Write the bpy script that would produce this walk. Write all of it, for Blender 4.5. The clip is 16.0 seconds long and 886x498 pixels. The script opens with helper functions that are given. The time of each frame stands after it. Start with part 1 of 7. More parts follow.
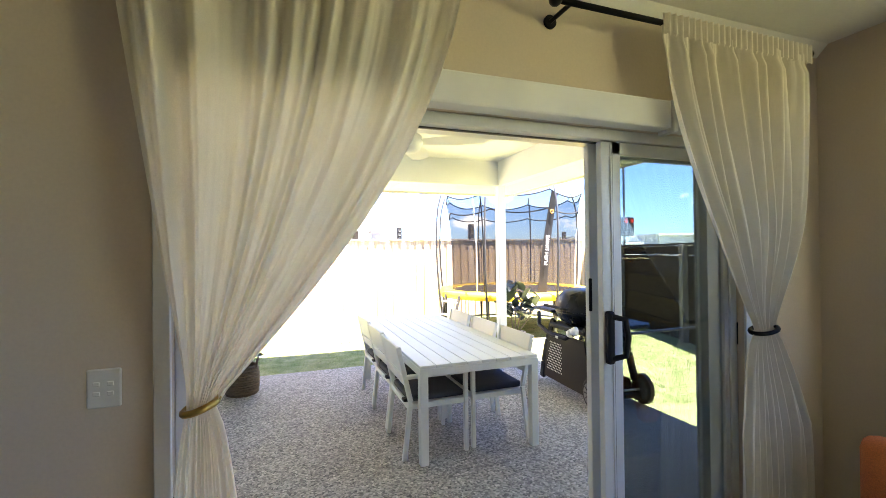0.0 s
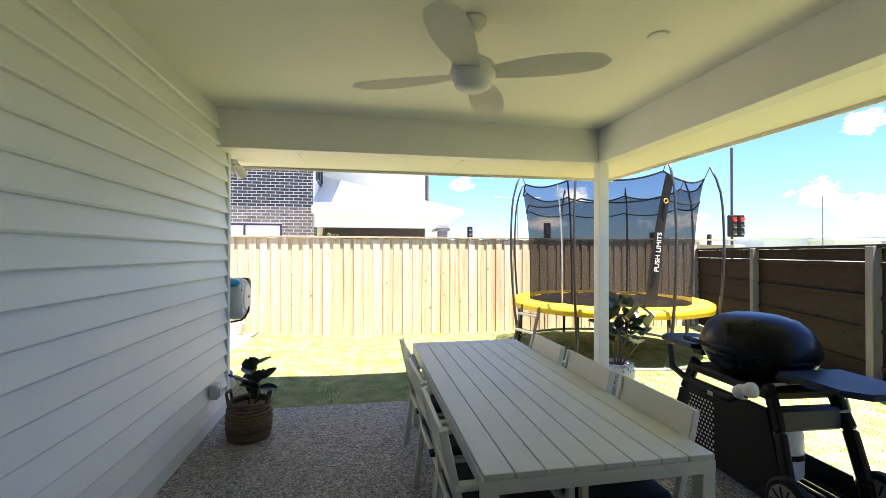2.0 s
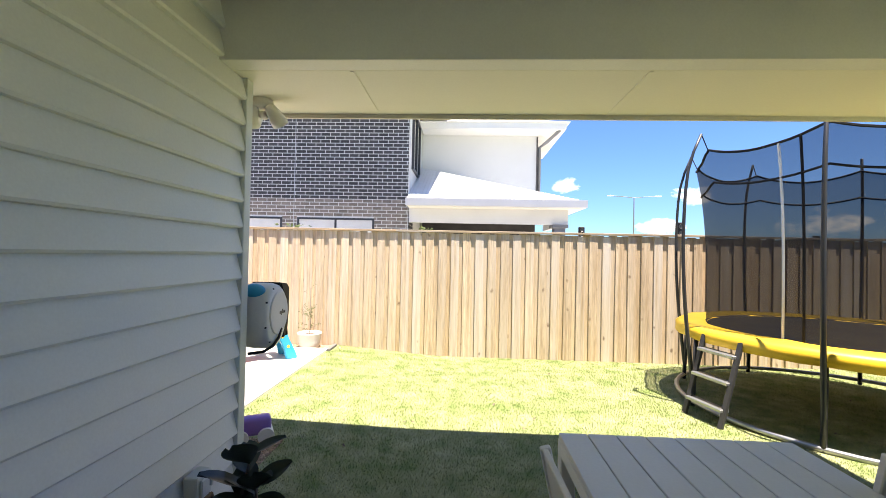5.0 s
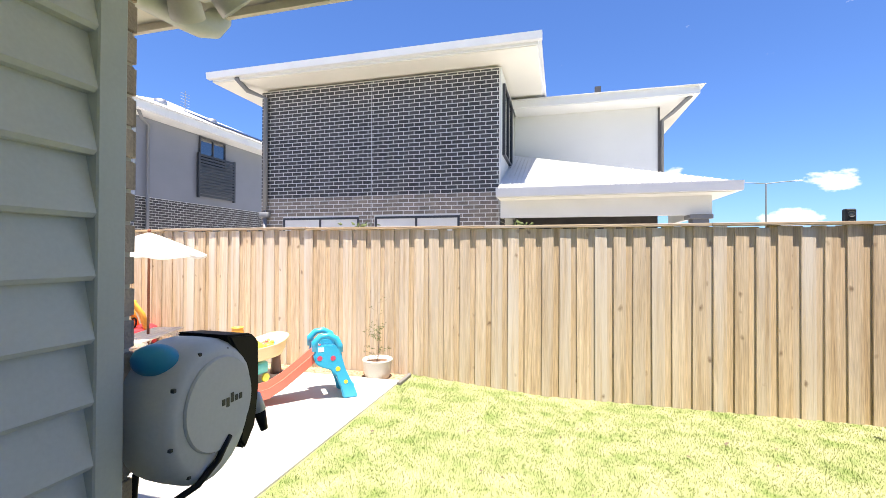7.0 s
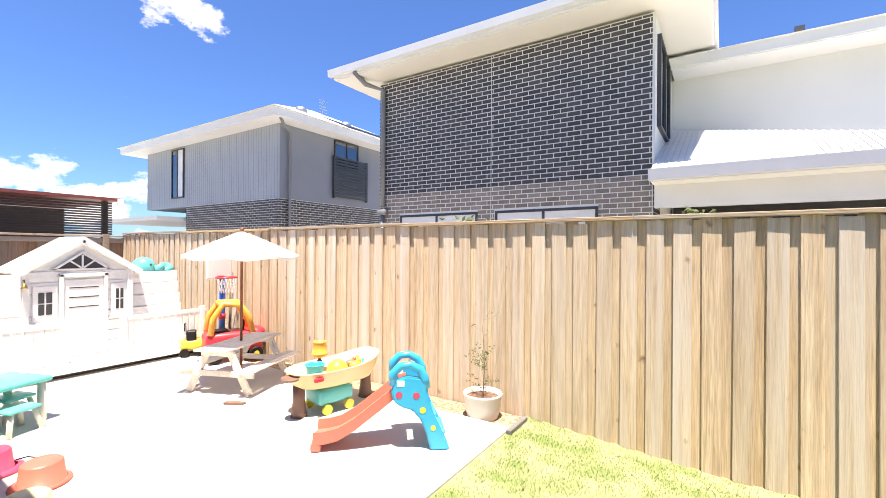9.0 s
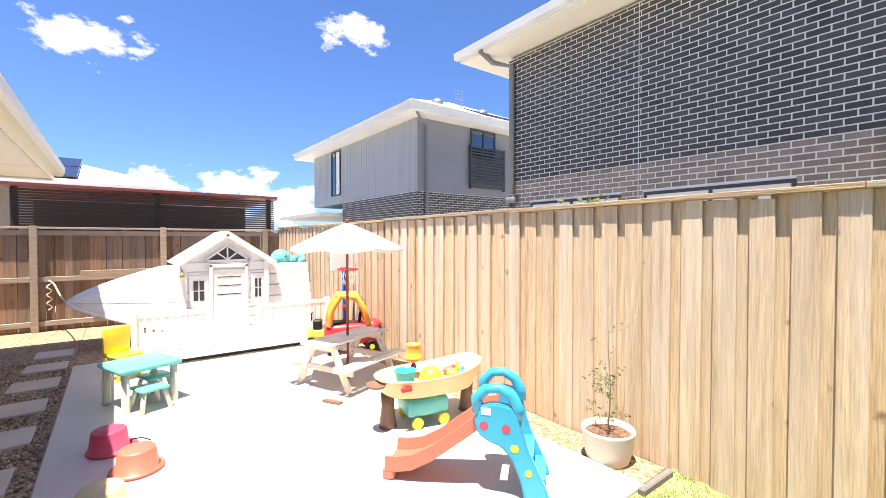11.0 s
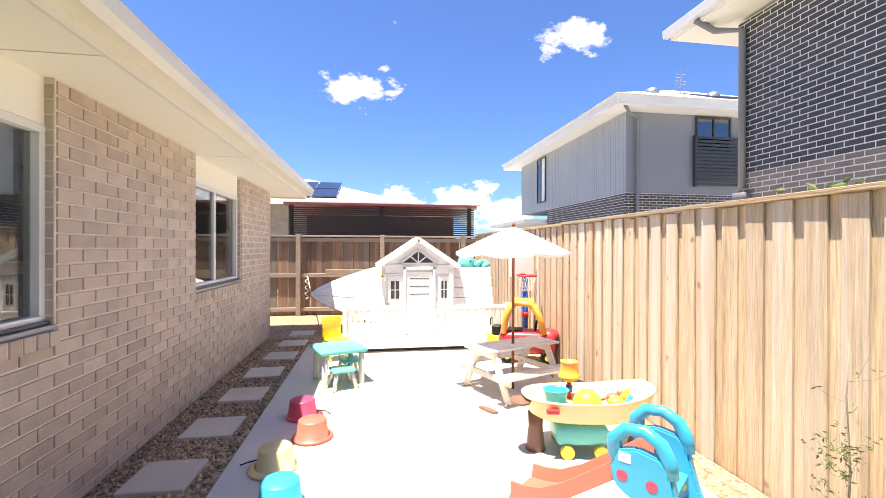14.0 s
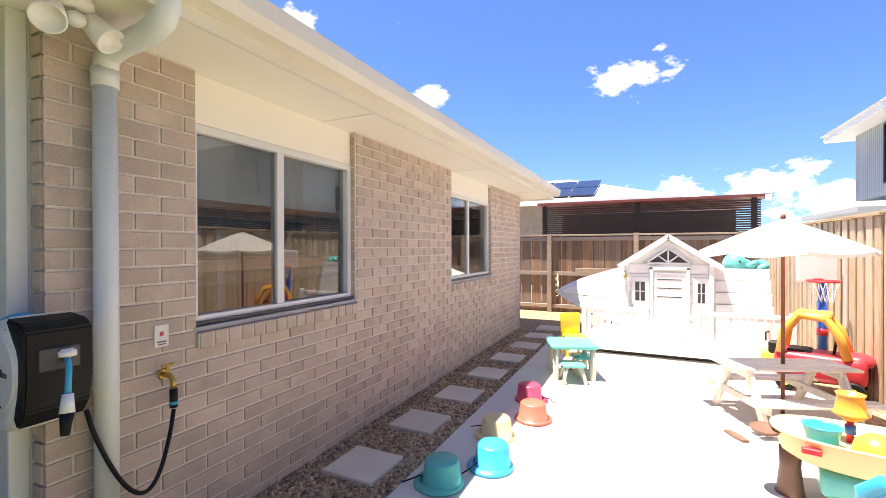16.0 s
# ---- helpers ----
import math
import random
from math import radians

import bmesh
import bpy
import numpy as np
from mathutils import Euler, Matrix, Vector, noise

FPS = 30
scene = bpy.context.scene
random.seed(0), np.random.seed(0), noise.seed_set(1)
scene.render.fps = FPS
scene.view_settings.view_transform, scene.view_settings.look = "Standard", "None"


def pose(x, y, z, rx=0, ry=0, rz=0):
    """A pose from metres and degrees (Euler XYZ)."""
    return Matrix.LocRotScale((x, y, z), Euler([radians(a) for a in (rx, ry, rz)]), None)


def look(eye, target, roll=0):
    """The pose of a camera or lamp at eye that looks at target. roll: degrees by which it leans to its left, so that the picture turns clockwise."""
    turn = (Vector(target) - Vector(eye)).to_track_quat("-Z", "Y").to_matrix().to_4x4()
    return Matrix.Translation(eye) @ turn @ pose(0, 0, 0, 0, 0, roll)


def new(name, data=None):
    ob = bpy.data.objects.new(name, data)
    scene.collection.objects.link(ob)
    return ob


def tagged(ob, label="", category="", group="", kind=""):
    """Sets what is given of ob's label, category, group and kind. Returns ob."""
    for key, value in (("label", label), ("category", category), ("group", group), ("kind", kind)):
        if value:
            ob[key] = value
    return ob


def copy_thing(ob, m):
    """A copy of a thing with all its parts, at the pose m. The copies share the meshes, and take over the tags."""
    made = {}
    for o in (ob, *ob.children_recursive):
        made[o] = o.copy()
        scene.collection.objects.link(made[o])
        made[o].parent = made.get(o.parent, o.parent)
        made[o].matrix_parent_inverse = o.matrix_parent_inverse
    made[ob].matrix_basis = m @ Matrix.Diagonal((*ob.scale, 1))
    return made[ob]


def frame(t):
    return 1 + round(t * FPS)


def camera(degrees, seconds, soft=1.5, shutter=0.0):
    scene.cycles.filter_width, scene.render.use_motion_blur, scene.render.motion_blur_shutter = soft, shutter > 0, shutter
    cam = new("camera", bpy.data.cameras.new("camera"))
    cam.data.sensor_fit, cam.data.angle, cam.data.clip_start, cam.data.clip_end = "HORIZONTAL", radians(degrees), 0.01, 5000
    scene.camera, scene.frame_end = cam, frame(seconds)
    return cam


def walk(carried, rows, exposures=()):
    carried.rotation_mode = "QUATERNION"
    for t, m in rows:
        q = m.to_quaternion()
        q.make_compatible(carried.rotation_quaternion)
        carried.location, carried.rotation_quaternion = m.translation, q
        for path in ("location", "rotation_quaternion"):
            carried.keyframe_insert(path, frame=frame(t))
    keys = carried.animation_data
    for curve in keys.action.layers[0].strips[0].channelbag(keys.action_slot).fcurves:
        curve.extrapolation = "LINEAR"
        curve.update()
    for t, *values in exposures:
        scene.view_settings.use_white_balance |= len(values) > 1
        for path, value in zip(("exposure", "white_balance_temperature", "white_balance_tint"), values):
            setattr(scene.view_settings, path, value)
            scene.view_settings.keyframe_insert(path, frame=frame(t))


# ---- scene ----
cam = camera(91.7, 16.0, soft=0.55)
PATH = [
    (0, (0.186, -0.231, 1.497), (0.865, 1.65, 1.511), -0.7),
    (0.5, (0.321, 0.156, 1.496), (0.923, 2.063, 1.512), -0.6),
    (1, (0.44, 0.538, 1.489), (0.953, 2.471, 1.51), -0.3),
    (1.5, (0.519, 0.865, 1.487), (0.958, 2.817, 1.506), 0.0),
    (2, (0.627, 1.165, 1.492), (0.985, 3.132, 1.51), 0.1),
    (2.5, (0.722, 1.407, 1.476), (1.006, 3.386, 1.502), 0.3),
    (3, (0.761, 1.751, 1.477), (0.97, 3.74, 1.505), 0.5),
    (3.5, (0.765, 2.035, 1.456), (0.907, 4.03, 1.485), 0.8),
    (4, (0.756, 2.358, 1.419), (0.816, 4.357, 1.447), 0.7),
    (4.2, (0.746, 2.498, 1.414), (0.77, 4.498, 1.443), 1.0),
    (6.3, (0.477, 4.205, 1.496), (0.127, 6.174, 1.509), 0.2),
    (6.5, (0.482, 4.38, 1.496), (0.08, 6.339, 1.51), 0.2),
    (7, (0.412, 4.741, 1.487), (-0.11, 6.671, 1.505), 0.3),
    (7.5, (0.325, 5.053, 1.485), (-0.316, 6.947, 1.506), 0.3),
    (8, (0.277, 5.379, 1.509), (-0.513, 7.216, 1.524), 0.4),
    (8.5, (0.201, 5.695, 1.514), (-0.731, 7.465, 1.522), 0.5),
    (9, (0.15, 6.019, 1.527), (-0.939, 7.697, 1.53), 0.4),
    (9.5, (0.128, 6.259, 1.528), (-1.093, 7.843, 1.53), 0.5),
    (10, (0.074, 6.482, 1.505), (-1.282, 7.952, 1.499), 0.4),
    (10.2, (0.05, 6.554, 1.547), (-1.358, 7.974, 1.526), 0.3),
    (12.3, (-0.163, 7.218, 1.474), (-1.957, 8.102, 1.467), 0.1),
    (12.5, (-0.182, 7.254, 1.476), (-1.999, 8.089, 1.469), 0.2),
    (13, (-0.18, 7.32, 1.467), (-2.055, 8.015, 1.46), 0.2),
    (13.5, (-0.122, 7.358, 1.468), (-2.05, 7.889, 1.461), 0.2),
    (14, (-0.032, 7.407, 1.49), (-2.006, 7.725, 1.485), 0.2),
    (14.5, (0.02, 7.481, 1.497), (-1.979, 7.552, 1.488), 0.2),
    (15, (0.061, 7.586, 1.5), (-1.925, 7.35, 1.49), 0.1),
    (15.5, (0.1, 7.701, 1.474), (-1.826, 7.161, 1.469), -0.1),
    (16, (0.148, 7.826, 1.485), (-1.658, 6.966, 1.475), -0.1),
]
walk(cam, [(t, look(eye, target, roll)) for t, eye, target, roll in PATH],
     exposures=[(0.0, 4.25, 7650, 20), (0.6, 3.65, 7600, 16), (1.4, 2.62, 7500, 13), (2.2, 2.4, 7500, 13), (3.0, 2.22, 7500, 13), (4.2, 2.05, 7500, 13), (6.3, 1.58, 7150, 13), (9.0, 1.6, 7350, 14), (13.0, 1.62, 7650, 14), (16.0, 1.7, 7600, 16)])

# ---- world and sun ----
world = bpy.data.worlds.new("sky")
scene.world = world
world.use_nodes = True
wn, wl = world.node_tree.nodes, world.node_tree.links
sky = wn.new("ShaderNodeTexSky")
sky.sky_type = "NISHITA"
sky.sun_disc = False
sky.sun_elevation = radians(78)
sky.sun_rotation = radians(175)
sky.air_density, sky.dust_density, sky.ozone_density = 1.0, 0.4, 2.5
coord = wn.new("ShaderNodeTexCoord")
stretch = wn.new("ShaderNodeMapping")
stretch.inputs["Scale"].default_value = (2.2, 2.2, 5.5)
stretch.inputs["Location"].default_value = (3.1, 0.4, 0.2)
puff = wn.new("ShaderNodeTexNoise")
puff.inputs["Scale"].default_value, puff.inputs["Detail"].default_value, puff.inputs["Roughness"].default_value = 1.5, 9, 0.55
ramp = wn.new("ShaderNodeValToRGB")
ramp.color_ramp.elements[0].position, ramp.color_ramp.elements[1].position = 0.585, 0.66
cloudmix = wn.new("ShaderNodeMixRGB")
cloudmix.inputs[2].default_value = (8.5, 8.6, 8.8, 1)
skyblue = wn.new("ShaderNodeMixRGB")
skyblue.blend_type = "MULTIPLY"
skyblue.inputs[0].default_value = 1.0
skyblue.inputs[2].default_value = (0.42, 0.66, 1.08, 1)
bg = wn["Background"]
bg.inputs["Strength"].default_value = 0.075
wl.new(coord.outputs["Generated"], stretch.inputs["Vector"])
wl.new(stretch.outputs["Vector"], puff.inputs["Vector"])
# clouds: soft puffs in the directions where they stand, torn by noise
CLOUDS = [(-0.941, -0.035, 0.340, 0.10), (-0.815, 0.40, 0.423, 0.09), (-0.967, 0.20, 0.118, 0.12), (-0.953, 0.31, 0.08, 0.14), (-0.98, 0.05, 0.09, 0.12),
          (-0.62, -0.65, 0.44, 0.10), (-0.845, -0.43, 0.33, 0.06), (0.229, 0.961, 0.153, 0.045), (0.779, 0.619, 0.102, 0.06), (0.80, 0.56, 0.213, 0.05),
          (0.826, 0.559, 0.07, 0.07), (0.455, 0.881, 0.126, 0.04), (0.39, 0.92, 0.07, 0.05), (0.62, 0.78, 0.06, 0.07), (-0.2, -0.9, 0.35, 0.2), (0.9, -0.3, 0.3, 0.2)]
total = None
for cx, cy, cz, size in CLOUDS:
    away, squash, length, fall, plus = (wn.new("ShaderNodeVectorMath"), wn.new("ShaderNodeVectorMath"), wn.new("ShaderNodeVectorMath"), wn.new("ShaderNodeMapRange"), wn.new("ShaderNodeMath"))
    away.operation, squash.operation, length.operation, plus.operation = "SUBTRACT", "MULTIPLY", "LENGTH", "MAXIMUM"
    away.inputs[1].default_value = (cx, cy, cz)
    squash.inputs[1].default_value = (0.74 / size, 0.74 / size, 1.55 / size)
    fall.inputs[3].default_value, fall.inputs[4].default_value = 0.43, 0.0
    wl.new(coord.outputs["Generated"], away.inputs[0])
    wl.new(away.outputs["Vector"], squash.inputs[0])
    wl.new(squash.outputs["Vector"], length.inputs[0])
    wl.new(length.outputs["Value"], fall.inputs[0])
    wl.new(fall.outputs[0], plus.inputs[0])
    plus.inputs[1].default_value = 0.0
    if total is not None:
        wl.new(total, plus.inputs[1])
    total = plus.outputs[0]
stretch.inputs["Scale"].default_value = (9, 9, 16)
puff.inputs["Roughness"].default_value = 0.62
lift = wn.new("ShaderNodeMath")
lift.operation = "ADD"
wl.new(puff.outputs["Fac"], lift.inputs[0])
wl.new(total, lift.inputs[1])
ramp.color_ramp.elements[0].position, ramp.color_ramp.elements[1].position = 0.69, 0.86
wl.new(lift.outputs[0], ramp.inputs["Fac"])
wl.new(ramp.outputs["Color"], cloudmix.inputs[0])
wl.new(sky.outputs["Color"], skyblue.inputs[1])
wl.new(skyblue.outputs["Color"], cloudmix.inputs[1])
wl.new(cloudmix.outputs["Color"], bg.inputs["Color"])

sun = new("sun", bpy.data.lights.new("sun", "SUN"))
sun.data.energy, sun.data.angle, sun.data.color = 5.0, radians(0.53), (1.0, 0.96, 0.9)
sun.matrix_world = look((0.13, -0.21, 1.0), (0, 0, 0))


# ---- materials ----
def mat(name, a, b=None, rough=0.6, metal=0.0, scale=3.0, fine=90.0, grain=0.12, bump=0.1, vary=0.0, island=0.0,
        along=(1, 1, 1), coat=0.0, alpha=1.0, through_light=0.0, sheen=0.0):
    """A node material: colour a to b by large noise, fine grain, relief, and a shift per piece."""
    m = bpy.data.materials.new(name)
    m.use_nodes = True
    n, l = m.node_tree.nodes, m.node_tree.links
    p = n["Principled BSDF"]
    b = b or tuple(c * 0.86 for c in a)
    geo, info, mp = n.new("ShaderNodeNewGeometry"), n.new("ShaderNodeObjectInfo"), n.new("ShaderNodeMapping")
    shift = n.new("ShaderNodeVectorMath")
    shift.operation = "ADD"
    times = n.new("ShaderNodeMath")
    times.operation = "MULTIPLY"
    times.inputs[1].default_value = 17.0 if vary else 0.0
    l.new(info.outputs["Random"], times.inputs[0])
    l.new(geo.outputs["Position"], shift.inputs[0])
    l.new(times.outputs[0], shift.inputs[1])
    mp.inputs["Scale"].default_value = along
    l.new(shift.outputs[0], mp.inputs["Vector"])
    big, small = n.new("ShaderNodeTexNoise"), n.new("ShaderNodeTexNoise")
    big.inputs["Scale"].default_value, big.inputs["Detail"].default_value = scale, 5
    small.inputs["Scale"].default_value, small.inputs["Detail"].default_value = fine, 3
    l.new(mp.outputs[0], big.inputs["Vector"])
    l.new(mp.outputs[0], small.inputs["Vector"])
    spread = n.new("ShaderNodeMapRange")
    spread.inputs[1].default_value, spread.inputs[2].default_value = 0.3, 0.7
    l.new(big.outputs["Fac"], spread.inputs[0])
    mix = n.new("ShaderNodeMixRGB")
    mix.inputs[1].default_value, mix.inputs[2].default_value = (*a, 1), (*b, 1)
    l.new(spread.outputs[0], mix.inputs[0])
    val = n.new("ShaderNodeHueSaturation")
    l.new(mix.outputs[0], val.inputs["Color"])
    g = n.new("ShaderNodeMapRange")
    g.inputs[1].default_value, g.inputs[2].default_value = 0.25, 0.75
    g.inputs[3].default_value, g.inputs[4].default_value = 1 - grain, 1 + grain
    l.new(small.outputs["Fac"], g.inputs[0])
    out = g.outputs[0]
    for size, source in ((vary, info.outputs["Random"]), (island, geo.outputs["Random Per Island"])):
        if size:
            r, mul = n.new("ShaderNodeMapRange"), n.new("ShaderNodeMath")
            r.inputs[3].default_value, r.inputs[4].default_value = 1 - size, 1 + size
            mul.operation = "MULTIPLY"
            l.new(source, r.inputs[0])
            l.new(r.outputs[0], mul.inputs[0])
            l.new(out, mul.inputs[1])
            out = mul.outputs[0]
    l.new(out, val.inputs["Value"])
    l.new(val.outputs[0], p.inputs["Base Color"])
    p.inputs["Metallic"].default_value = metal
    rr = n.new("ShaderNodeMapRange")
    rr.inputs[3].default_value, rr.inputs[4].default_value = max(rough - 0.08, 0.02), min(rough + 0.1, 1)
    l.new(big.outputs["Fac"], rr.inputs[0])
    l.new(rr.outputs[0], p.inputs["Roughness"])
    if bump:
        bp = n.new("ShaderNodeBump")
        bp.inputs["Strength"].default_value, bp.inputs["Distance"].default_value = bump, 0.01
        l.new(small.outputs["Fac"], bp.inputs["Height"])
        l.new(bp.outputs[0], p.inputs["Normal"])
    p.inputs["Coat Weight"].default_value = coat
    p.inputs["Alpha"].default_value = alpha
    if through_light:
        tr, ad = n.new("ShaderNodeBsdfTranslucent"), n.new("ShaderNodeMixShader")
        l.new(val.outputs[0], tr.inputs["Color"])
        ad.inputs[0].default_value = through_light
        l.new(p.outputs[0], ad.inputs[1])
        l.new(tr.outputs[0], ad.inputs[2])
        l.new(ad.outputs[0], n["Material Output"].inputs["Surface"])
    return m


def timber(name, a, b, knot, vary=0.2, axis=2, rough=0.75, silver=None):
    """Sawn timber with grain along one axis, grey weathering and knots."""
    along = [22.0, 22.0, 22.0]
    along[axis] = 0.9
    m = mat(name, a, b, rough=rough, scale=1.1, fine=6.0, grain=0.30, bump=0.5, vary=vary, along=tuple(along))
    n, l = m.node_tree.nodes, m.node_tree.links
    p = n["Principled BSDF"]
    src = p.inputs["Base Color"].links[0].from_socket
    shift = [x for x in n if x.type == "VECT_MATH"][0]
    mp = n.new("ShaderNodeMapping")
    sc = [7.0, 7.0, 7.0]
    sc[axis] = 5.0
    mp.inputs["Scale"].default_value = sc
    vo = n.new("ShaderNodeTexVoronoi")
    vo.inputs["Scale"].default_value = 1.0
    l.new(shift.outputs[0], mp.inputs[0])
    warp, bend = n.new("ShaderNodeTexNoise"), n.new("ShaderNodeVectorMath")
    warp.inputs["Scale"].default_value = 2.5
    bend.operation = "MULTIPLY_ADD"
    bend.inputs[1].default_value = (0.35, 0.35, 0.35)
    l.new(mp.outputs[0], warp.inputs["Vector"])
    l.new(warp.outputs["Color"], bend.inputs[0])
    l.new(mp.outputs[0], bend.inputs[2])
    l.new(bend.outputs[0], vo.inputs["Vector"])
    k = n.new("ShaderNodeMapRange")
    k.inputs[1].default_value, k.inputs[2].default_value, k.inputs[3].default_value, k.inputs[4].default_value = 0.04, 0.19, 0.75, 0.0
    l.new(vo.outputs["Distance"], k.inputs[0])
    mix = n.new("ShaderNodeMixRGB")
    mix.inputs[2].default_value = (*knot, 1)
    some, held, vsep = n.new("ShaderNodeMath"), n.new("ShaderNodeMath"), n.new("ShaderNodeSeparateColor")
    some.operation, held.operation = "GREATER_THAN", "MULTIPLY"
    some.inputs[1].default_value = 0.68
    l.new(vo.outputs["Color"], vsep.inputs[0])
    l.new(vsep.outputs[0], some.inputs[0])
    l.new(some.outputs[0], held.inputs[0])
    l.new(k.outputs[0], held.inputs[1])
    l.new(held.outputs[0], mix.inputs[0])
    # silvery weathering that differs from board to board
    info = n.new("ShaderNodeObjectInfo")
    tint = n.new("ShaderNodeMixRGB")
    grey = sum(a) / 3
    tint.inputs[2].default_value = (*(silver or (grey * 1.12, grey * 1.03, grey * 0.93)), 1)
    sq = n.new("ShaderNodeMath")
    sq.operation = "FRACT"
    m7 = n.new("ShaderNodeMath")
    m7.operation = "MULTIPLY"
    m7.inputs[1].default_value = 7.31
    half = n.new("ShaderNodeMath")
    half.operation = "MULTIPLY"
    half.inputs[1].default_value = 0.8
    l.new(info.outputs["Random"], m7.inputs[0])
    l.new(m7.outputs[0], sq.inputs[0])
    l.new(sq.outputs[0], half.inputs[0])
    # silvering comes in long streaks down the board
    streak = n.new("ShaderNodeTexNoise")
    streak.inputs["Scale"].default_value, streak.inputs["Detail"].default_value = 1.0, 4
    sm = n.new("ShaderNodeMapping")
    st = [16.0, 16.0, 16.0]
    st[axis] = 0.55
    sm.inputs["Scale"].default_value = st
    l.new(shift.outputs[0], sm.inputs[0])
    l.new(sm.outputs[0], streak.inputs["Vector"])
    sr = n.new("ShaderNodeMapRange")
    sr.inputs[1].default_value, sr.inputs[2].default_value, sr.inputs[3].default_value, sr.inputs[4].default_value = 0.38, 0.62, 0.25, 1.25
    l.new(streak.outputs["Fac"], sr.inputs[0])
    both = n.new("ShaderNodeMath")
    both.operation, both.use_clamp = "MULTIPLY", True
    l.new(half.outputs[0], both.inputs[0])
    l.new(sr.outputs[0], both.inputs[1])
    l.new(both.outputs[0], tint.inputs[0])
    l.new(src, tint.inputs[1])
    l.new(tint.outputs[0], mix.inputs[1])
    l.new(mix.outputs[0], p.inputs["Base Color"])
    return m


def speckle(name, colours, cell, rough=0.8, bump=0.5):
    """Small stones: one tone per cell, with relief."""
    m = bpy.data.materials.new(name)
    m.use_nodes = True
    n, l = m.node_tree.nodes, m.node_tree.links
    p = n["Principled BSDF"]
    geo = n.new("ShaderNodeNewGeometry")
    vo = n.new("ShaderNodeTexVoronoi")
    vo.inputs["Scale"].default_value = cell
    l.new(geo.outputs["Position"], vo.inputs["Vector"])
    sep = n.new("ShaderNodeSeparateColor")
    l.new(vo.outputs["Color"], sep.inputs[0])
    rp = n.new("ShaderNodeValToRGB")
    e = rp.color_ramp.elements
    e[0].color, e[0].position = (*colours[0], 1), 0.0
    e[1].color, e[1].position = (*colours[-1], 1), 1.0
    for i, c in enumerate(colours[1:-1]):
        e.new((i + 1) / (len(colours) - 1)).color = (*c, 1)
    l.new(sep.outputs[0], rp.inputs[0])
    big = n.new("ShaderNodeTexNoise")
    big.inputs["Scale"].default_value = 1.3
    l.new(geo.outputs["Position"], big.inputs["Vector"])
    mr = n.new("ShaderNodeMapRange")
    mr.inputs[3].default_value, mr.inputs[4].default_value = 0.8, 1.2
    l.new(big.outputs["Fac"], mr.inputs[0])
    hv = n.new("ShaderNodeHueSaturation")
    l.new(mr.outputs[0], hv.inputs["Value"])
    l.new(rp.outputs[0], hv.inputs["Color"])
    l.new(hv.outputs[0], p.inputs["Base Color"])
    bp = n.new("ShaderNodeBump")
    bp.invert = True
    bp.inputs["Strength"].default_value, bp.inputs["Distance"].default_value = bump, 0.01
    l.new(vo.outputs["Distance"], bp.inputs["Height"])
    l.new(bp.outputs[0], p.inputs["Normal"])
    p.inputs["Roughness"].default_value = rough
    return m


def glass(name, tint=(0.9, 0.95, 0.94), through_part=0.8, rough=0.0):
    """Window glass: a mirror-like coat over clear pane, by Fresnel."""
    m = bpy.data.materials.new(name)
    m.use_nodes = True
    n, l = m.node_tree.nodes, m.node_tree.links
    n.remove(n["Principled BSDF"])
    t, g, x, f = n.new("ShaderNodeBsdfTransparent"), n.new("ShaderNodeBsdfGlossy"), n.new("ShaderNodeMixShader"), n.new("ShaderNodeLayerWeight")
    t.inputs[0].default_value = (*tint, 1)
    g.inputs["Roughness"].default_value = rough
    f.inputs[0].default_value = 0.5
    mr = n.new("ShaderNodeMapRange")
    mr.inputs[3].default_value, mr.inputs[4].default_value = 1 - through_part, 0.95
    sharp = n.new("ShaderNodeMath")
    sharp.operation = "POWER"
    sharp.inputs[1].default_value = 4.0
    l.new(f.outputs["Facing"], sharp.inputs[0])
    l.new(sharp.outputs[0], mr.inputs[0])
    l.new(mr.outputs[0], x.inputs[0])
    l.new(t.outputs[0], x.inputs[1])
    l.new(g.outputs[0], x.inputs[2])
    l.new(x.outputs[0], n["Material Output"].inputs["Surface"])
    return m


M_WHITE = mat("white_paint", (0.78, 0.78, 0.76), (0.72, 0.72, 0.7), 0.5, scale=1.5, grain=0.03, bump=0.03)
M_BOARD = mat("painted_weatherboard", (0.76, 0.79, 0.79), (0.73, 0.76, 0.76), 0.45, scale=1.2, grain=0.03, bump=0.05, vary=0.02)
M_TRIM = mat("pale_grey_trim", (0.66, 0.70, 0.69), (0.62, 0.66, 0.65), 0.45, grain=0.03, bump=0.03)
M_CEIL = mat("ceiling_paint", (0.82, 0.81, 0.74), (0.79, 0.78, 0.72), 0.7, scale=0.8, grain=0.02, bump=0.03)
M_SOFFIT = mat("soffit_sheet", (0.82, 0.80, 0.72), (0.79, 0.77, 0.70), 0.6, scale=0.8, grain=0.02, bump=0.03)
M_ROOM = mat("beige_wall_paint", (0.62, 0.52, 0.42), (0.58, 0.49, 0.40), 0.7, scale=0.9, grain=0.03, bump=0.04)
M_ALU = mat("white_aluminium", (0.72, 0.73, 0.73), None, 0.35, scale=2, grain=0.02, bump=0.0)
M_GUTTER = mat("cream_steel_gutter", (0.70, 0.67, 0.58), (0.66, 0.63, 0.55), 0.35, grain=0.03, bump=0.0)
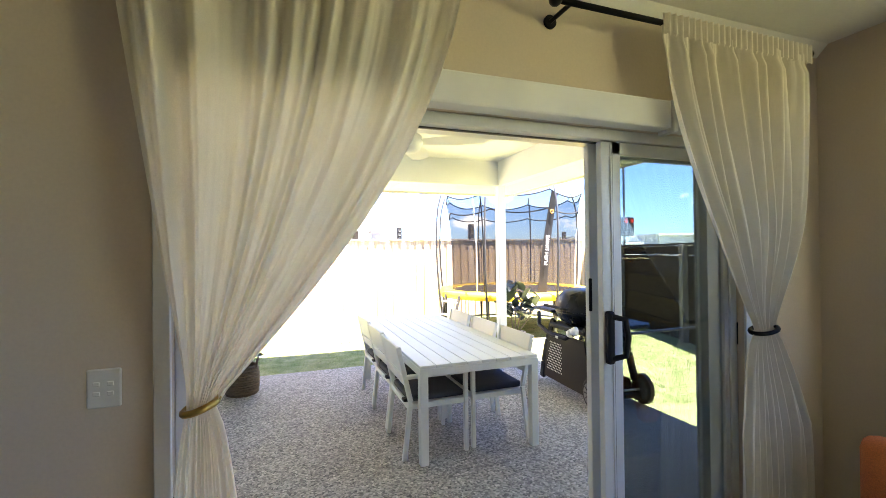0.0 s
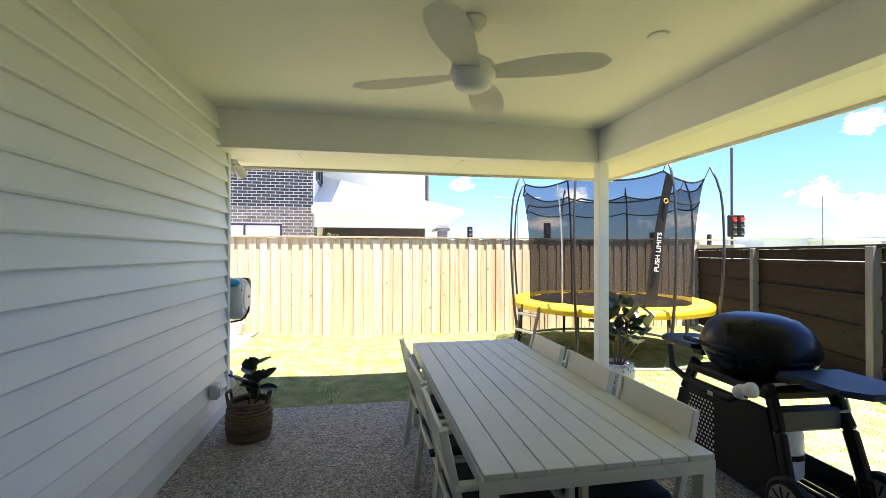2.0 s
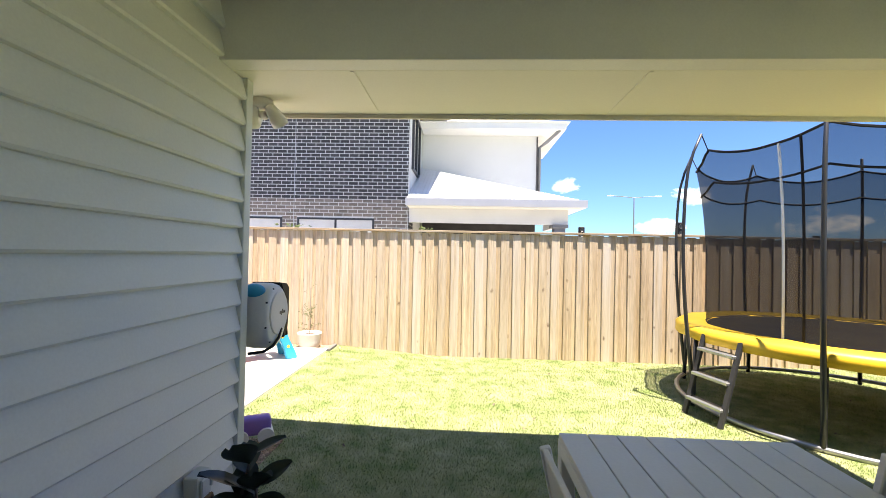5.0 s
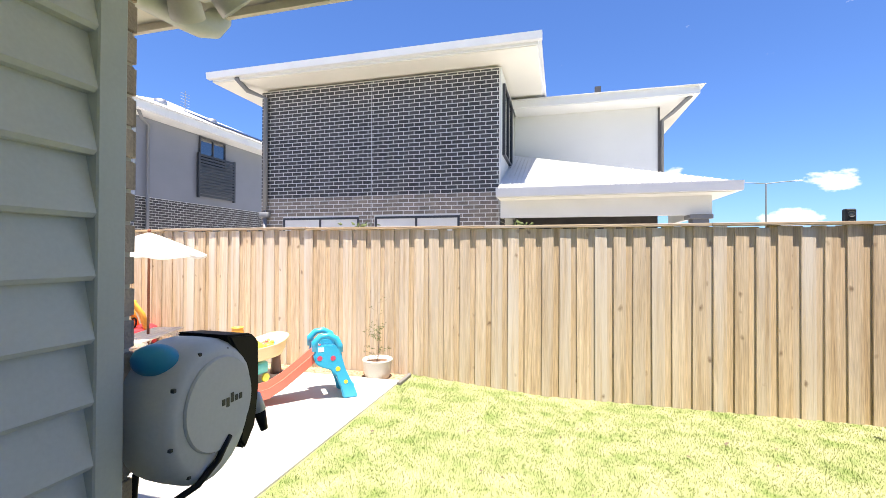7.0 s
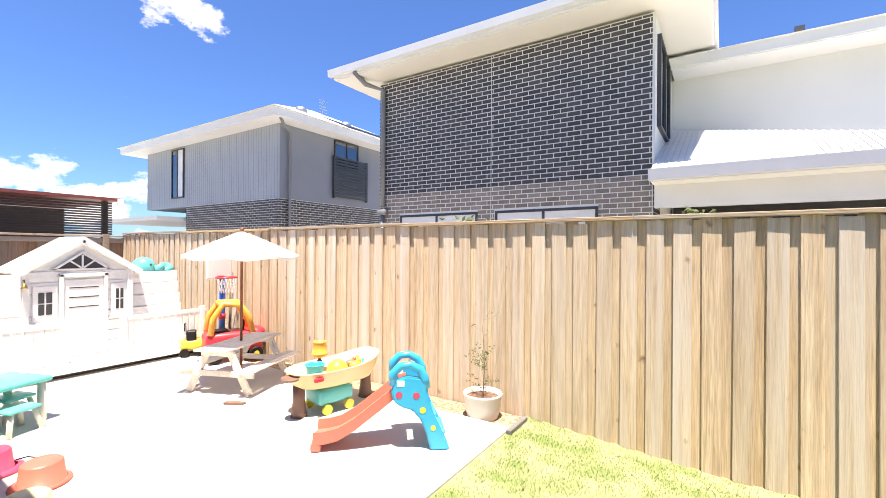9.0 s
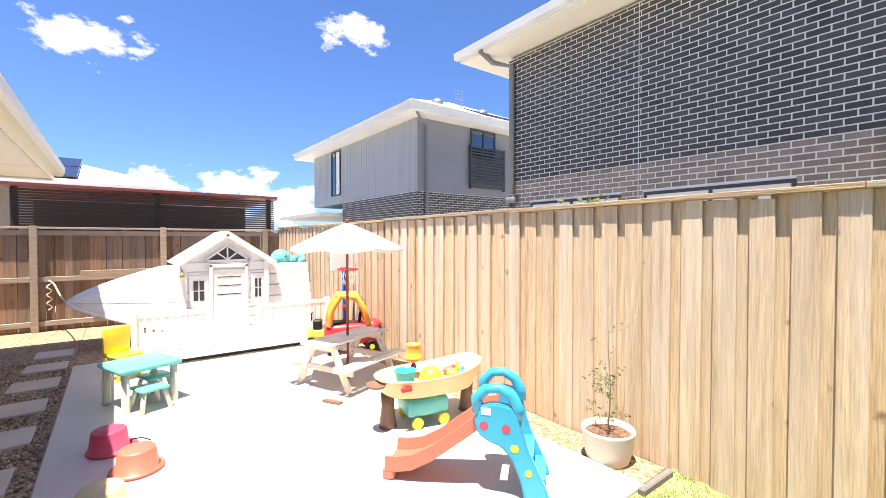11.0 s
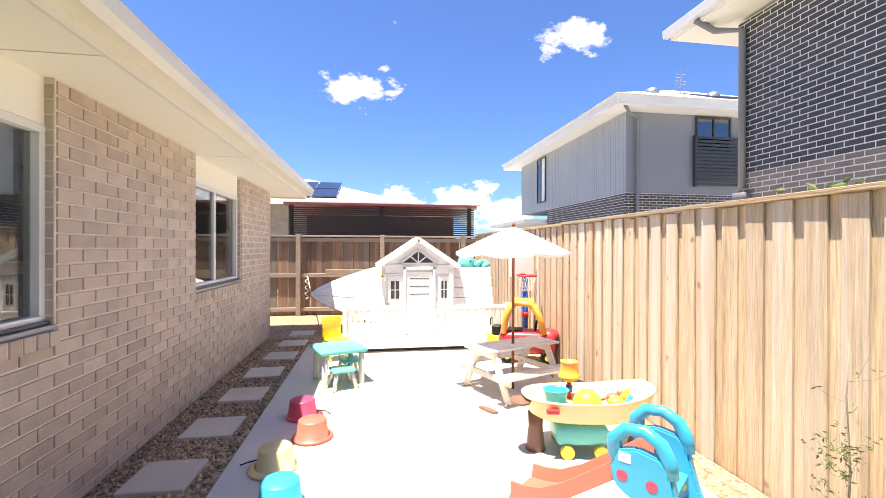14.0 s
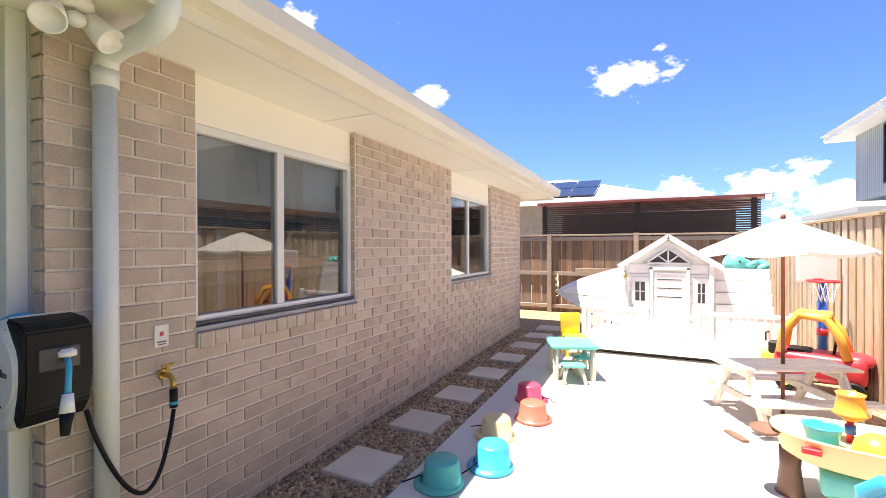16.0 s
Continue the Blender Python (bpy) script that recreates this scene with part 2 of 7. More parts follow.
M_AGG = speckle("exposed_aggregate", [(0.09, 0.088, 0.083), (0.23, 0.22, 0.205), (0.42, 0.40, 0.37), (0.16, 0.155, 0.145), (0.56, 0.53, 0.49)], 75, 0.7, 0.6)
M_CONC = mat("pale_concrete", (0.58, 0.56, 0.52), (0.50, 0.48, 0.45), 0.8, scale=1.2, fine=160, grain=0.07, bump=0.1)
M_GRAVEL = speckle("river_pebbles", [(0.15, 0.095, 0.055), (0.34, 0.225, 0.135), (0.48, 0.345, 0.225), (0.20, 0.13, 0.075), (0.39, 0.265, 0.155)], 38, 0.75, 1.0)
M_PAVER = mat("sandstone_paver", (0.60, 0.54, 0.45), (0.53, 0.47, 0.39), 0.85, scale=3, fine=140, grain=0.1, bump=0.15, vary=0.06)
M_SOIL = mat("lawn_soil", (0.15, 0.20, 0.055), (0.34, 0.345, 0.18), 0.95, scale=5.0, fine=150, grain=0.5, bump=0.8)
M_FLOOR = timber("oak_floor", (0.34, 0.25, 0.17), (0.27, 0.19, 0.12), (0.12, 0.08, 0.05), axis=1, rough=0.4)
M_FENCE = timber("treated_pine", (0.60, 0.48, 0.34), (0.40, 0.28, 0.165), (0.13, 0.075, 0.04), vary=0.1, silver=(0.60, 0.54, 0.47))
M_FENCEB = timber("treated_pine_inner", (0.60, 0.46, 0.30), (0.45, 0.32, 0.19), (0.12, 0.06, 0.03), vary=0.1, silver=(0.55, 0.47, 0.38))
M_RAIL = timber("pine_rail", (0.40, 0.29, 0.17), (0.32, 0.23, 0.14), (0.16, 0.1, 0.05), axis=0)
M_OLDF = timber("weathered_fence", (0.29, 0.17, 0.095), (0.17, 0.10, 0.06), (0.08, 0.05, 0.03), vary=0.35)
M_OLDR = timber("weathered_rail", (0.36, 0.28, 0.2), (0.28, 0.21, 0.15), (0.1, 0.06, 0.04), axis=1)
M_DARKF = timber("dark_stained_fence", (0.026, 0.016, 0.010), (0.017, 0.011, 0.008), (0.008, 0.006, 0.005), vary=0.12, axis=1, rough=0.85, silver=(0.03, 0.021, 0.015))
M_DARKP = mat("grey_fence_post", (0.17, 0.16, 0.15), (0.13, 0.125, 0.12), 0.8, grain=0.1, along=(8, 8, 1))
M_BRICK = mat("taupe_brick", (0.51, 0.415, 0.345), (0.405, 0.33, 0.28), 0.85, scale=6, fine=130, grain=0.12, bump=0.35, vary=0.12, island=0.12)
M_MORTAR = mat("cream_mortar", (0.70, 0.66, 0.58), (0.62, 0.58, 0.51), 0.9, grain=0.1, bump=0.2)
M_BRICKD = mat("charcoal_brick", (0.075, 0.068, 0.064), (0.055, 0.05, 0.048), 0.6, scale=5, grain=0.15, bump=0.2, island=0.25)
M_BRICKM = mat("brown_brick", (0.29, 0.235, 0.185), (0.22, 0.18, 0.145), 0.75, scale=5, grain=0.15, bump=0.2, island=0.2)
M_MORTARL = mat("white_mortar", (0.80, 0.78, 0.72), (0.74, 0.72, 0.66), 0.9, grain=0.06)
M_RENDER = mat("white_render", (0.68, 0.68, 0.66), (0.64, 0.64, 0.62), 0.8, scale=1, grain=0.04, bump=0.1)
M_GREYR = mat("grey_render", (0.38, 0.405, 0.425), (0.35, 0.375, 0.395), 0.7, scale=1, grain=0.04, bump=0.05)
# darker copy of grey_render: shade of the side face and the grooves
M_GREYSHADE = mat("grey_render_shaded", (0.24, 0.25, 0.275), (0.22, 0.23, 0.25), 0.7, scale=1, grain=0.04, bump=0.05)
M_ROOFW = mat("white_roof_steel", (0.66, 0.67, 0.68), (0.62, 0.63, 0.64), 0.4, grain=0.03, bump=0.0)
M_CHAR = mat("charcoal_metal", (0.05, 0.052, 0.056), (0.04, 0.042, 0.046), 0.4, grain=0.05, bump=0.0)
M_PIPEG = mat("grey_pipe", (0.2, 0.205, 0.215), None, 0.45, grain=0.03, bump=0.0)
M_SLAT = mat("dark_slat", (0.03, 0.022, 0.017), (0.045, 0.03, 0.022), 0.6, along=(1, 1, 12), grain=0.15, vary=0.1, island=0.3)
M_RED = mat("red_roof_edge", (0.22, 0.05, 0.04), None, 0.5)
M_SOLAR = mat("solar_panel", (0.02, 0.03, 0.06), None, 0.15, grain=0.05, bump=0.0)
# near-black tone painting in unlit depth behind openings; also on the playhouse skids
M_DARK = mat("dark_interior_shade", (0.06, 0.055, 0.05), (0.045, 0.04, 0.04), 0.8)
M_BLIND = mat("roller_blind_cloth", (0.82, 0.81, 0.78), None, 0.9, fine=400, grain=0.05)
G_DOOR = glass("door_glass", (0.66, 0.70, 0.71), 0.95)
G_WIN = glass("window_glass", (0.74, 0.76, 0.76), 0.87)
G_FAR = glass("far_window_glass", (0.25, 0.28, 0.3), 0.75)


# ---- mesh helpers ----
def obj(name, bm, material, parent=None, label="", smooth=False):
    me = bpy.data.meshes.new(name)
    bm.to_mesh(me)
    bm.free()
    for m in material if isinstance(material, (list, tuple)) else (material,):
        me.materials.append(m)
    if smooth:
        for p in me.polygons:
            p.use_smooth = True
    ob = new(name, me)
    if parent:
        ob.parent = parent
    if label:
        ob["label"] = label
    return ob


def part(name, bm, material, parent, label="", smooth=False):
    return obj(name, bm, material, parent, label, smooth)


def thing(name, label, category, at=(0, 0, 0), turn=0, group="", kind=""):
    ob = new(name)
    ob.matrix_basis = pose(*at, 0, 0, turn)
    ob.empty_display_size = 0.1
    return tagged(ob, label, category, group, kind)


def box(x0, x1, y0, y1, z0, z1, bev=0.0, bm=None, seg=1):
    own = bmesh.new()
    bmesh.ops.create_cube(own, size=1, matrix=Matrix.Translation(((x0 + x1) / 2, (y0 + y1) / 2, (z0 + z1) / 2)) @ Matrix.Diagonal((abs(x1 - x0), abs(y1 - y0), abs(z1 - z0), 1)))
    if bev:
        bmesh.ops.bevel(own, geom=own.edges[:], offset=bev, segments=seg, affect="EDGES", profile=0.5)
    return into(bm, own)


def into(bm, own):
    if bm is None:
        return own
    me = bpy.data.meshes.new("tmp")
    own.to_mesh(me)
    own.free()
    bm.from_mesh(me)
    bpy.data.meshes.remove(me)
    return bm


def beam(p, q, w, d, bm=None, bev=0.0, up=(0, 0, 1)):
    """A bar of section w x d from p to q."""
    p, q = Vector(p), Vector(q)
    ax = (q - p)
    side = ax.cross(Vector(up))
    if side.length < 1e-5:
        side = ax.cross(Vector((0, 1, 0)))
    side.normalize()
    third = ax.normalized().cross(side)
    m = Matrix((side * w, third * d, ax)).transposed().to_4x4()
    m.translation = (p + q) / 2
    own = bmesh.new()
    bmesh.ops.create_cube(own, size=1, matrix=m)
    if bev:
        bmesh.ops.bevel(own, geom=own.edges[:], offset=bev, segments=1, affect="EDGES")
    bmesh.ops.recalc_face_normals(own, faces=own.faces[:])
    return into(bm, own)


def tube(points, r, seg=10, bm=None, radii=None, closed=False, caps=True):
    """A round bar along points."""
    own = bmesh.new()
    pts = [Vector(p) for p in points]
    n = len(pts)
    rings = []
    prev = None
    for i, p in enumerate(pts):
        if closed:
            d = pts[(i + 1) % n] - pts[i - 1]
        else:
            d = pts[min(i + 1, n - 1)] - pts[max(i - 1, 0)]
        d.normalize()
        if prev is None:
            a = d.orthogonal().normalized()
        else:
            a = (prev - d * prev.dot(d)).normalized()
        prev = a
        b = d.cross(a)
        rad = radii[i] if radii else r
        rings.append([own.verts.new(p + (a * math.cos(2 * math.pi * k / seg) + b * math.sin(2 * math.pi * k / seg)) * rad) for k in range(seg)])
    for i in range(n if closed else n - 1):
        u, v = rings[i], rings[(i + 1) % n]
        for k in range(seg):
            own.faces.new((u[k], u[(k + 1) % seg], v[(k + 1) % seg], v[k]))
    if not closed and caps:
        own.faces.new(rings[0][::-1])
        own.faces.new(rings[-1])
    bmesh.ops.recalc_face_normals(own, faces=own.faces[:])
    return into(bm, own)


def lathe(profile, seg=32, bm=None, at=(0, 0, 0), sx=1.0, sy=1.0):
    """A body turned about z from (radius, height) pairs; a radius of 0 closes it."""
    own = bmesh.new()
    rings = []
    for r, z in profile:
        if r <= 1e-6:
            rings.append([own.verts.new((at[0], at[1], at[2] + z))])
        else:
            rings.append([own.verts.new((at[0] + r * sx * math.cos(2 * math.pi * k / seg), at[1] + r * sy * math.sin(2 * math.pi * k / seg), at[2] + z)) for k in range(seg)])
    for u, v in zip(rings, rings[1:]):
        for k in range(seg):
            j = (k + 1) % seg
            if len(u) == 1 and len(v) > 1:
                own.faces.new((u[0], v[j], v[k]))
            elif len(v) == 1 and len(u) > 1:
                own.faces.new((u[k], u[j], v[0]))
            elif len(u) > 1:
                own.faces.new((u[k], u[j], v[j], v[k]))
    bmesh.ops.recalc_face_normals(own, faces=own.faces[:])
    return into(bm, own)


def prism(outline, lo, hi, axis="y", bm=None, bev=0.0):
    """An outline of (u, v) pushed through from lo to hi along an axis; u, v are the other two axes in order."""
    own = bmesh.new()

    def place(u, v, w):
        return {"x": (w, u, v), "y": (u, w, v), "z": (u, v, w)}[axis]
    a = [own.verts.new(place(u, v, lo)) for u, v in outline]
    b = [own.verts.new(place(u, v, hi)) for u, v in outline]
    own.faces.new(a)
    own.faces.new(b[::-1])
    for i in range(len(a)):
        j = (i + 1) % len(a)
        own.faces.new((a[i], b[i], b[j], a[j]))
    bmesh.ops.recalc_face_normals(own, faces=own.faces[:])
    if bev:
        bmesh.ops.bevel(own, geom=own.edges[:], offset=bev, segments=2, affect="EDGES")
    return into(bm, own)


def sheet(points_of, nu, nv, bm=None):
    """A grid surface from a function of (u, v) in 0..1."""
    own = bmesh.new()
    vs = [[own.verts.new(points_of(i / nu, j / nv)) for j in range(nv + 1)] for i in range(nu + 1)]
    for i in range(nu):
        for j in range(nv):
            own.faces.new((vs[i][j], vs[i + 1][j], vs[i + 1][j + 1], vs[i][j + 1]))
    return into(bm, own)


def blob(at, r, bm=None, sub=2, rough=0.0):
    own = bmesh.new()
    sx, sy, sz = r if isinstance(r, (tuple, list)) else (r, r, r)
    bmesh.ops.create_icosphere(own, subdivisions=sub, radius=1)
    for v in own.verts:
        k = 1 + rough * noise.noise(v.co * 2.3 + Vector(at))
        v.co = Vector((v.co.x * sx * k + at[0], v.co.y * sy * k + at[1], v.co.z * sz * k + at[2]))
    return into(bm, own)


def mesh_of(name, bm, material):
    me = bpy.data.meshes.new(name)
    bm.to_mesh(me)
    bm.free()
    me.materials.append(material)
    return me


def piece(name, me, parent, m):
    ob = new(name, me)
    ob.parent = parent
    ob.matrix_basis = m
    return ob


def struct(name, bm, material, label, category):
    return tagged(obj(name, bm, material), label, category, kind="structure")


# ---- ground ----
def lawn_z(x, y):
    t = min(max((y - 5.4) / 4.4, 0), 1)
    w = min(max((x + 1.38) / 1.6, 0), 1)
    return -0.025 * (1 - w) + (-0.045 - 0.105 * t) * w


bm = bmesh.new()
xs = [-400, -60, -12, -1.39, -1.38, -0.9, -0.3, 0.22, 1.5, 3, 5, 7, 9, 60, 400]
ys = [-400, -60, -6, 2, 5.4, 6.5, 7.6, 8.7, 9.8, 14, 60, 400]
vs = [[bm.verts.new((x, y, lawn_z(x, y) - (0.18 if x < -1.385 else 0))) for y in ys] for x in xs]
for i in range(len(xs) - 1):
    for j in range(len(ys) - 1):
        bm.faces.new((vs[i][j], vs[i + 1][j], vs[i + 1][j + 1], vs[i][j + 1]))
ground = struct("ground", bm, M_SOIL, "sun-bleached lawn soil stretching to the distance", "ground")

patio = struct("patio_slab", box(-0.65, 3.42, 1.62, 5.52, -0.14, 0.0, 0.006), M_AGG, "grey exposed-aggregate concrete patio slab", "patio")
yard = struct("yard_slab", box(-6.9, -1.38, 6.42, 9.46, -0.16, 0.0, 0.008), M_CONC, "pale sunlit concrete play yard slab", "slab")
edging = struct("timber_edging", box(-1.375, -1.33, 9.36, 9.74, -0.2, 0.012, 0.008), M_DARKP, "short grey timber edging at the end of the slab", "edging")
gravel = struct("gravel_bed", box(-10.2, -0.75, 5.66, 6.415, -0.2, -0.035), M_GRAVEL, "brown river pebble bed along the brick wall", "gravel")
# unseen ground sheets added past the fences so bounced light stays neutral, not lawn-yellow
M_BOUNCE = mat("grey_bounce_ground", (0.42, 0.41, 0.39), (0.34, 0.33, 0.32), 0.9, scale=0.6, fine=60, grain=0.12, bump=0.1)
bounce_n = struct("pavement_north", box(-40, 12, 9.96, 40, -0.2, -0.09), M_BOUNCE, "unseen grey ground added beyond the timber fence for neutral bounce light", "pavement")
bounce_w = struct("pavement_west", box(-40, -10.25, -20, 9.955, -0.2, -0.09), M_BOUNCE, "unseen grey ground added behind the back fence for neutral bounce light", "pavement")
gravel2 = struct("gravel_strip", box(-10.2, -1.41, 9.465, 9.80, -0.2, -0.03), M_GRAVEL, "narrow pebble strip under the timber fence", "gravel")
gravel4 = struct("gravel_side", box(-10.2, -7.77, 2.5, 5.655, -0.2, -0.035), M_GRAVEL, "pebbled ground beside the end of the brick wall", "gravel")
gravel3 = struct("gravel_corner", box(-10.2, -6.92, 6.42, 9.565, -0.2, -0.04), M_GRAVEL, "pebbled ground behind the playhouse", "gravel")

# ---- the house: room, door wall, patio, brick wall ----
room_floor = struct("floor", box(-3.4, 3.1, -3.6, 1.62, -0.1, 0.012), M_FLOOR, "warm oak timber floor of the living room", "floor")
wall_w = struct("wall_west", box(-3.6, -3.4, -3.8, 1.38, 0, 2.66), M_ROOM, "beige painted living room wall", "wall")
bm = box(3.1, 3.3, -3.8, -3.0, 0, 2.66)
box(3.1, 3.3, 0.6, 1.38, 0, 2.66, 0, bm)
box(3.1, 3.3, -3.0, 0.6, 2.3, 2.66, 0, bm)
box(3.1, 3.3, -3.0, 0.6, 0, 0.3, 0, bm)
wall_e = struct("wall_east", bm, M_ROOM, "beige painted living room wall with a window opening", "wall")
wall_s = struct("wall_south", box(-3.6, 3.3, -3.8, -3.6, 0, 2.66), M_ROOM, "beige painted living room end wall", "wall")
room_ceiling = struct("ceiling", box(-3.6, 3.3, -3.8, 1.38, 2.66, 2.76), M_WHITE, "white flat living room ceiling", "ceiling")
bm = bmesh.new()
prism([(1.38, 2.66), (1.38, 2.60), (1.32, 2.66)], -3.4, 3.1, "x", bm)
cornice = struct("cornice", bm, M_WHITE, "small white cornice under the ceiling", "cornice")
OX0, OX1, OH = -0.17, 2.46, 2.07
bm = box(-3.6, OX0, 1.38, 1.60, 0, 2.78)
box(OX1, 3.3, 1.38, 1.60, 0, 2.78, 0, bm)
box(OX0, OX1, 1.38, 1.60, OH, 2.78, 0, bm)
wall_door = struct("wall_north", bm, M_ROOM, "beige wall with the wide sliding door opening", "wall")
bm = box(-0.66, OX0, 1.602, 1.63, 0, 2.78)
box(OX1, 3.2, 1.602, 1.63, 0, 2.78, 0, bm)
box(OX0, OX1, 1.602, 1.63, OH, 2.78, 0, bm)
wall_door_out = struct("wall_north_outer", bm, M_TRIM, "pale painted outer face of the door wall", "wall")

bm = box(-0.86, -0.68, 1.602, 5.562, -0.1, 2.78)
wall_clad = struct("wall_cladding", bm, M_BOARD, "pale grey weatherboard wall along the patio", "wall")
bm = bmesh.new()
for i in range(1):
    prism([(-0.68, 0.0), (-0.643, 0.0), (-0.634, 0.011), (-0.672, 0.158), (-0.68, 0.158)], 1.64, 5.50, "y", bm)
board = mesh_of("board", bm, M_BOARD)
for i in range(18):
    piece("board", board, wall_clad, pose(0, 0, 0.095 + i * 0.147))
part("plinth", box(-0.68, -0.64, 1.64, 5.50, -0.05, 0.096), M_BOARD, wall_clad)
stop = struct("corner_trim", box(-0.70, -0.633, 5.50, 5.572, -0.05, 2.43, 0.004), M_TRIM, "pale grey timber corner trim", "trim")
stop2 = struct("wall_trim", box(-0.68, -0.635, 1.60, 1.645, 0, 2.75, 0.004), M_TRIM, "pale grey inner corner trim", "trim")

# patio roof
patio_ceiling = struct("patio_ceiling", box(-0.86, 3.2, 1.60, 5.40, 2.78, 2.86), M_CEIL, "cream painted patio ceiling sheet", "ceiling")
bm = box(-0.68, 3.02, 5.27, 5.40, 2.43, 2.78, 0.003)
beam_n = struct("patio_beam_north", bm, M_WHITE, "white painted patio edge beam", "beam")
beam_e = struct("patio_beam_east", box(3.02, 3.15, 1.63, 5.40, 2.43, 2.78, 0.003), M_WHITE, "white painted patio side beam", "beam")
bm = box(-8.45, 3.66, 5.40, 6.13, 2.43, 2.45)
box(3.15, 3.66, -3.8, 5.40, 2.43, 2.45, 0, bm)
soffit = struct("eave_soffit", bm, M_SOFFIT, "cream flat eave soffit sheets", "soffit")
bm = bmesh.new()
for x in (-7.2, -4.8, -2.4, 0.0, 1.6):
    box(x - 0.012, x + 0.012, 5.41, 6.12, 2.425, 2.4295, 0, bm)
joints = struct("soffit_joint_strips", bm, M_SOFFIT, "slim cream joint strips across the soffit", "trim")
bm = box(-8.5, 3.72, 6.13, 6.15, 2.40, 2.60)
box(3.66, 3.68, -3.8, 6.13, 2.40, 2.60, 0, bm)
box(-8.47, -8.45, 5.0, 6.13, 2.40, 2.60, 0, bm)
fascia = struct("fascia", bm, M_GUTTER, "cream steel fascia board", "fascia")
prof = [(0, 0), (0.0, 0.11), (0.008, 0.11), (0.008, 0.012), (0.085, 0.012), (0.105, 0.055), (0.112, 0.13), (0.125, 0.13), (0.125, 0.12), (0.118, 0.05), (0.092, 0)]
gutter = struct("gutter", prism([(6.152 + u, 2.47 + v) for u, v in prof], -8.5, 3.80, "x"), M_GUTTER, "cream quad-profile roof gutter", "gutter")
gutter_e = struct("gutter_east", prism([(3.682 + u, 2.47 + v) for u, v in prof], -3.8, 6.15, "y"), M_GUTTER, "cream quad-profile roof gutter at the side", "gutter")
bm = bmesh.new()
v = [bm.verts.new(p) for p in ((-8.5, 6.2, 2.61), (3.75, 6.2, 2.61), (3.75, -3.8, 2.61), (-8.5, -3.8, 2.61), (-5, 1.2, 4.6), (0.5, 1.2, 4.6))]
for f in ((0, 1, 5, 4), (1, 2, 5), (2, 3, 4, 5), (3, 0, 4)):
    bm.faces.new([v[i] for i in f])
bmesh.ops.solidify(bm, geom=bm.faces[:], thickness=-0.03)
roof = struct("roof", bm, M_ROOFW, "pale steel hip roof of the house", "roof")

# post
post = thing("patio_post", "white painted square timber patio post", "post", (3.07, 5.31, 0))
part("shaft", box(-0.055, 0.055, -0.055, 0.055, 0.02, 2.43, 0.004), M_WHITE, post)
part("base_plate", box(-0.075, 0.075, -0.075, 0.075, 0.0, 0.02, 0.003), M_WHITE, post)

# brick wall: core, windows
WIN = [(-2.74, -1.35), (-6.14, -4.64)]
SILL, HEAD, TOP = 1.06, 2.16, 2.43
bm = bmesh.new()
for a, b in ((-7.76, -6.14), (-4.64, -2.74), (-1.35, -0.72)):
    box(a, b, 5.50, 5.652, -0.2, TOP, 0, bm)
for a, b in WIN:
    box(a, b, 5.50, 5.652, -0.2, SILL - 0.12, 0, bm)
box(-7.76, -7.60, 1.6, 5.5, -0.2, TOP, 0, bm)
wall_brick = struct("wall_brick", bm, M_MORTAR, "taupe face-brick house wall with cream joints", "wall")
# lining coloured dark so the rooms look unlit
inner = struct("wall_inner_lining", box(-7.6, -0.87, 3.0, 3.1, 0, 2.6), M_DARK, "plain inner wall behind the windows, coloured dark for an unlit room", "wall")
inner_floor = struct("floor_back_rooms", box(-7.6, -0.87, 3.1, 5.5, -0.1, 0.0), M_FLOOR, "timber floor of the rooms behind the windows", "floor")
inner_ceiling = struct("ceiling_back_rooms", box(-7.6, -0.87, 3.0, 5.5, 2.5, 2.6), M_WHITE, "white ceiling of the rooms behind the windows", "ceiling")

# ---- boundary fences ----
FY = 9.84
fence = thing("timber_fence", "tall treated-pine lapped paling fence with a capping rail", "fence", (0, FY, 0), kind="structure")
front = mesh_of("paling", box(-0.063, 0.063, -0.009, 0.009, 0, 1.94, 0.002), M_FENCE)
back = mesh_of("paling", box(-0.063, 0.063, -0.009, 0.009, 0, 1.94, 0.002), M_FENCEB)
rf = random.Random(4)
x = -10.0
while x < 8.2:
    g = -0.15 if x > -1.4 else -0.14
    tilt = rf.uniform(-0.25, 0.25)
    piece("paling", front, fence, pose(x, -0.021 + rf.uniform(-0.003, 0.002), g - 0.02 + rf.uniform(-0.012, 0.012), 0, tilt, rf.uniform(-1.2, 1.2)))
    piece("paling", back, fence, pose(x + 0.097, rf.uniform(-0.002, 0.002), g - 0.015 + rf.uniform(-0.01, 0.01), 0, tilt, 0))
    x += 0.194
capm = mesh_of("cap_board", box(0, 2.396, -0.055, 0.035, 0, 0.032, 0.003), M_RAIL)
railm = mesh_of("rail", box(0, 2.396, 0.012, 0.05, 0, 0.09), M_RAIL)
for i in range(8):
    cx = -10.05 + 2.4 * i
    piece("cap_board", capm, fence, pose(cx, rf.uniform(-0.004, 0.004), 1.785 + rf.uniform(-0.006, 0.006), 0, rf.uniform(-0.12, 0.12), 0))
    for z in (0.1, 0.85, 1.6):
        piece("rail", railm, fence, pose(cx, 0, z))

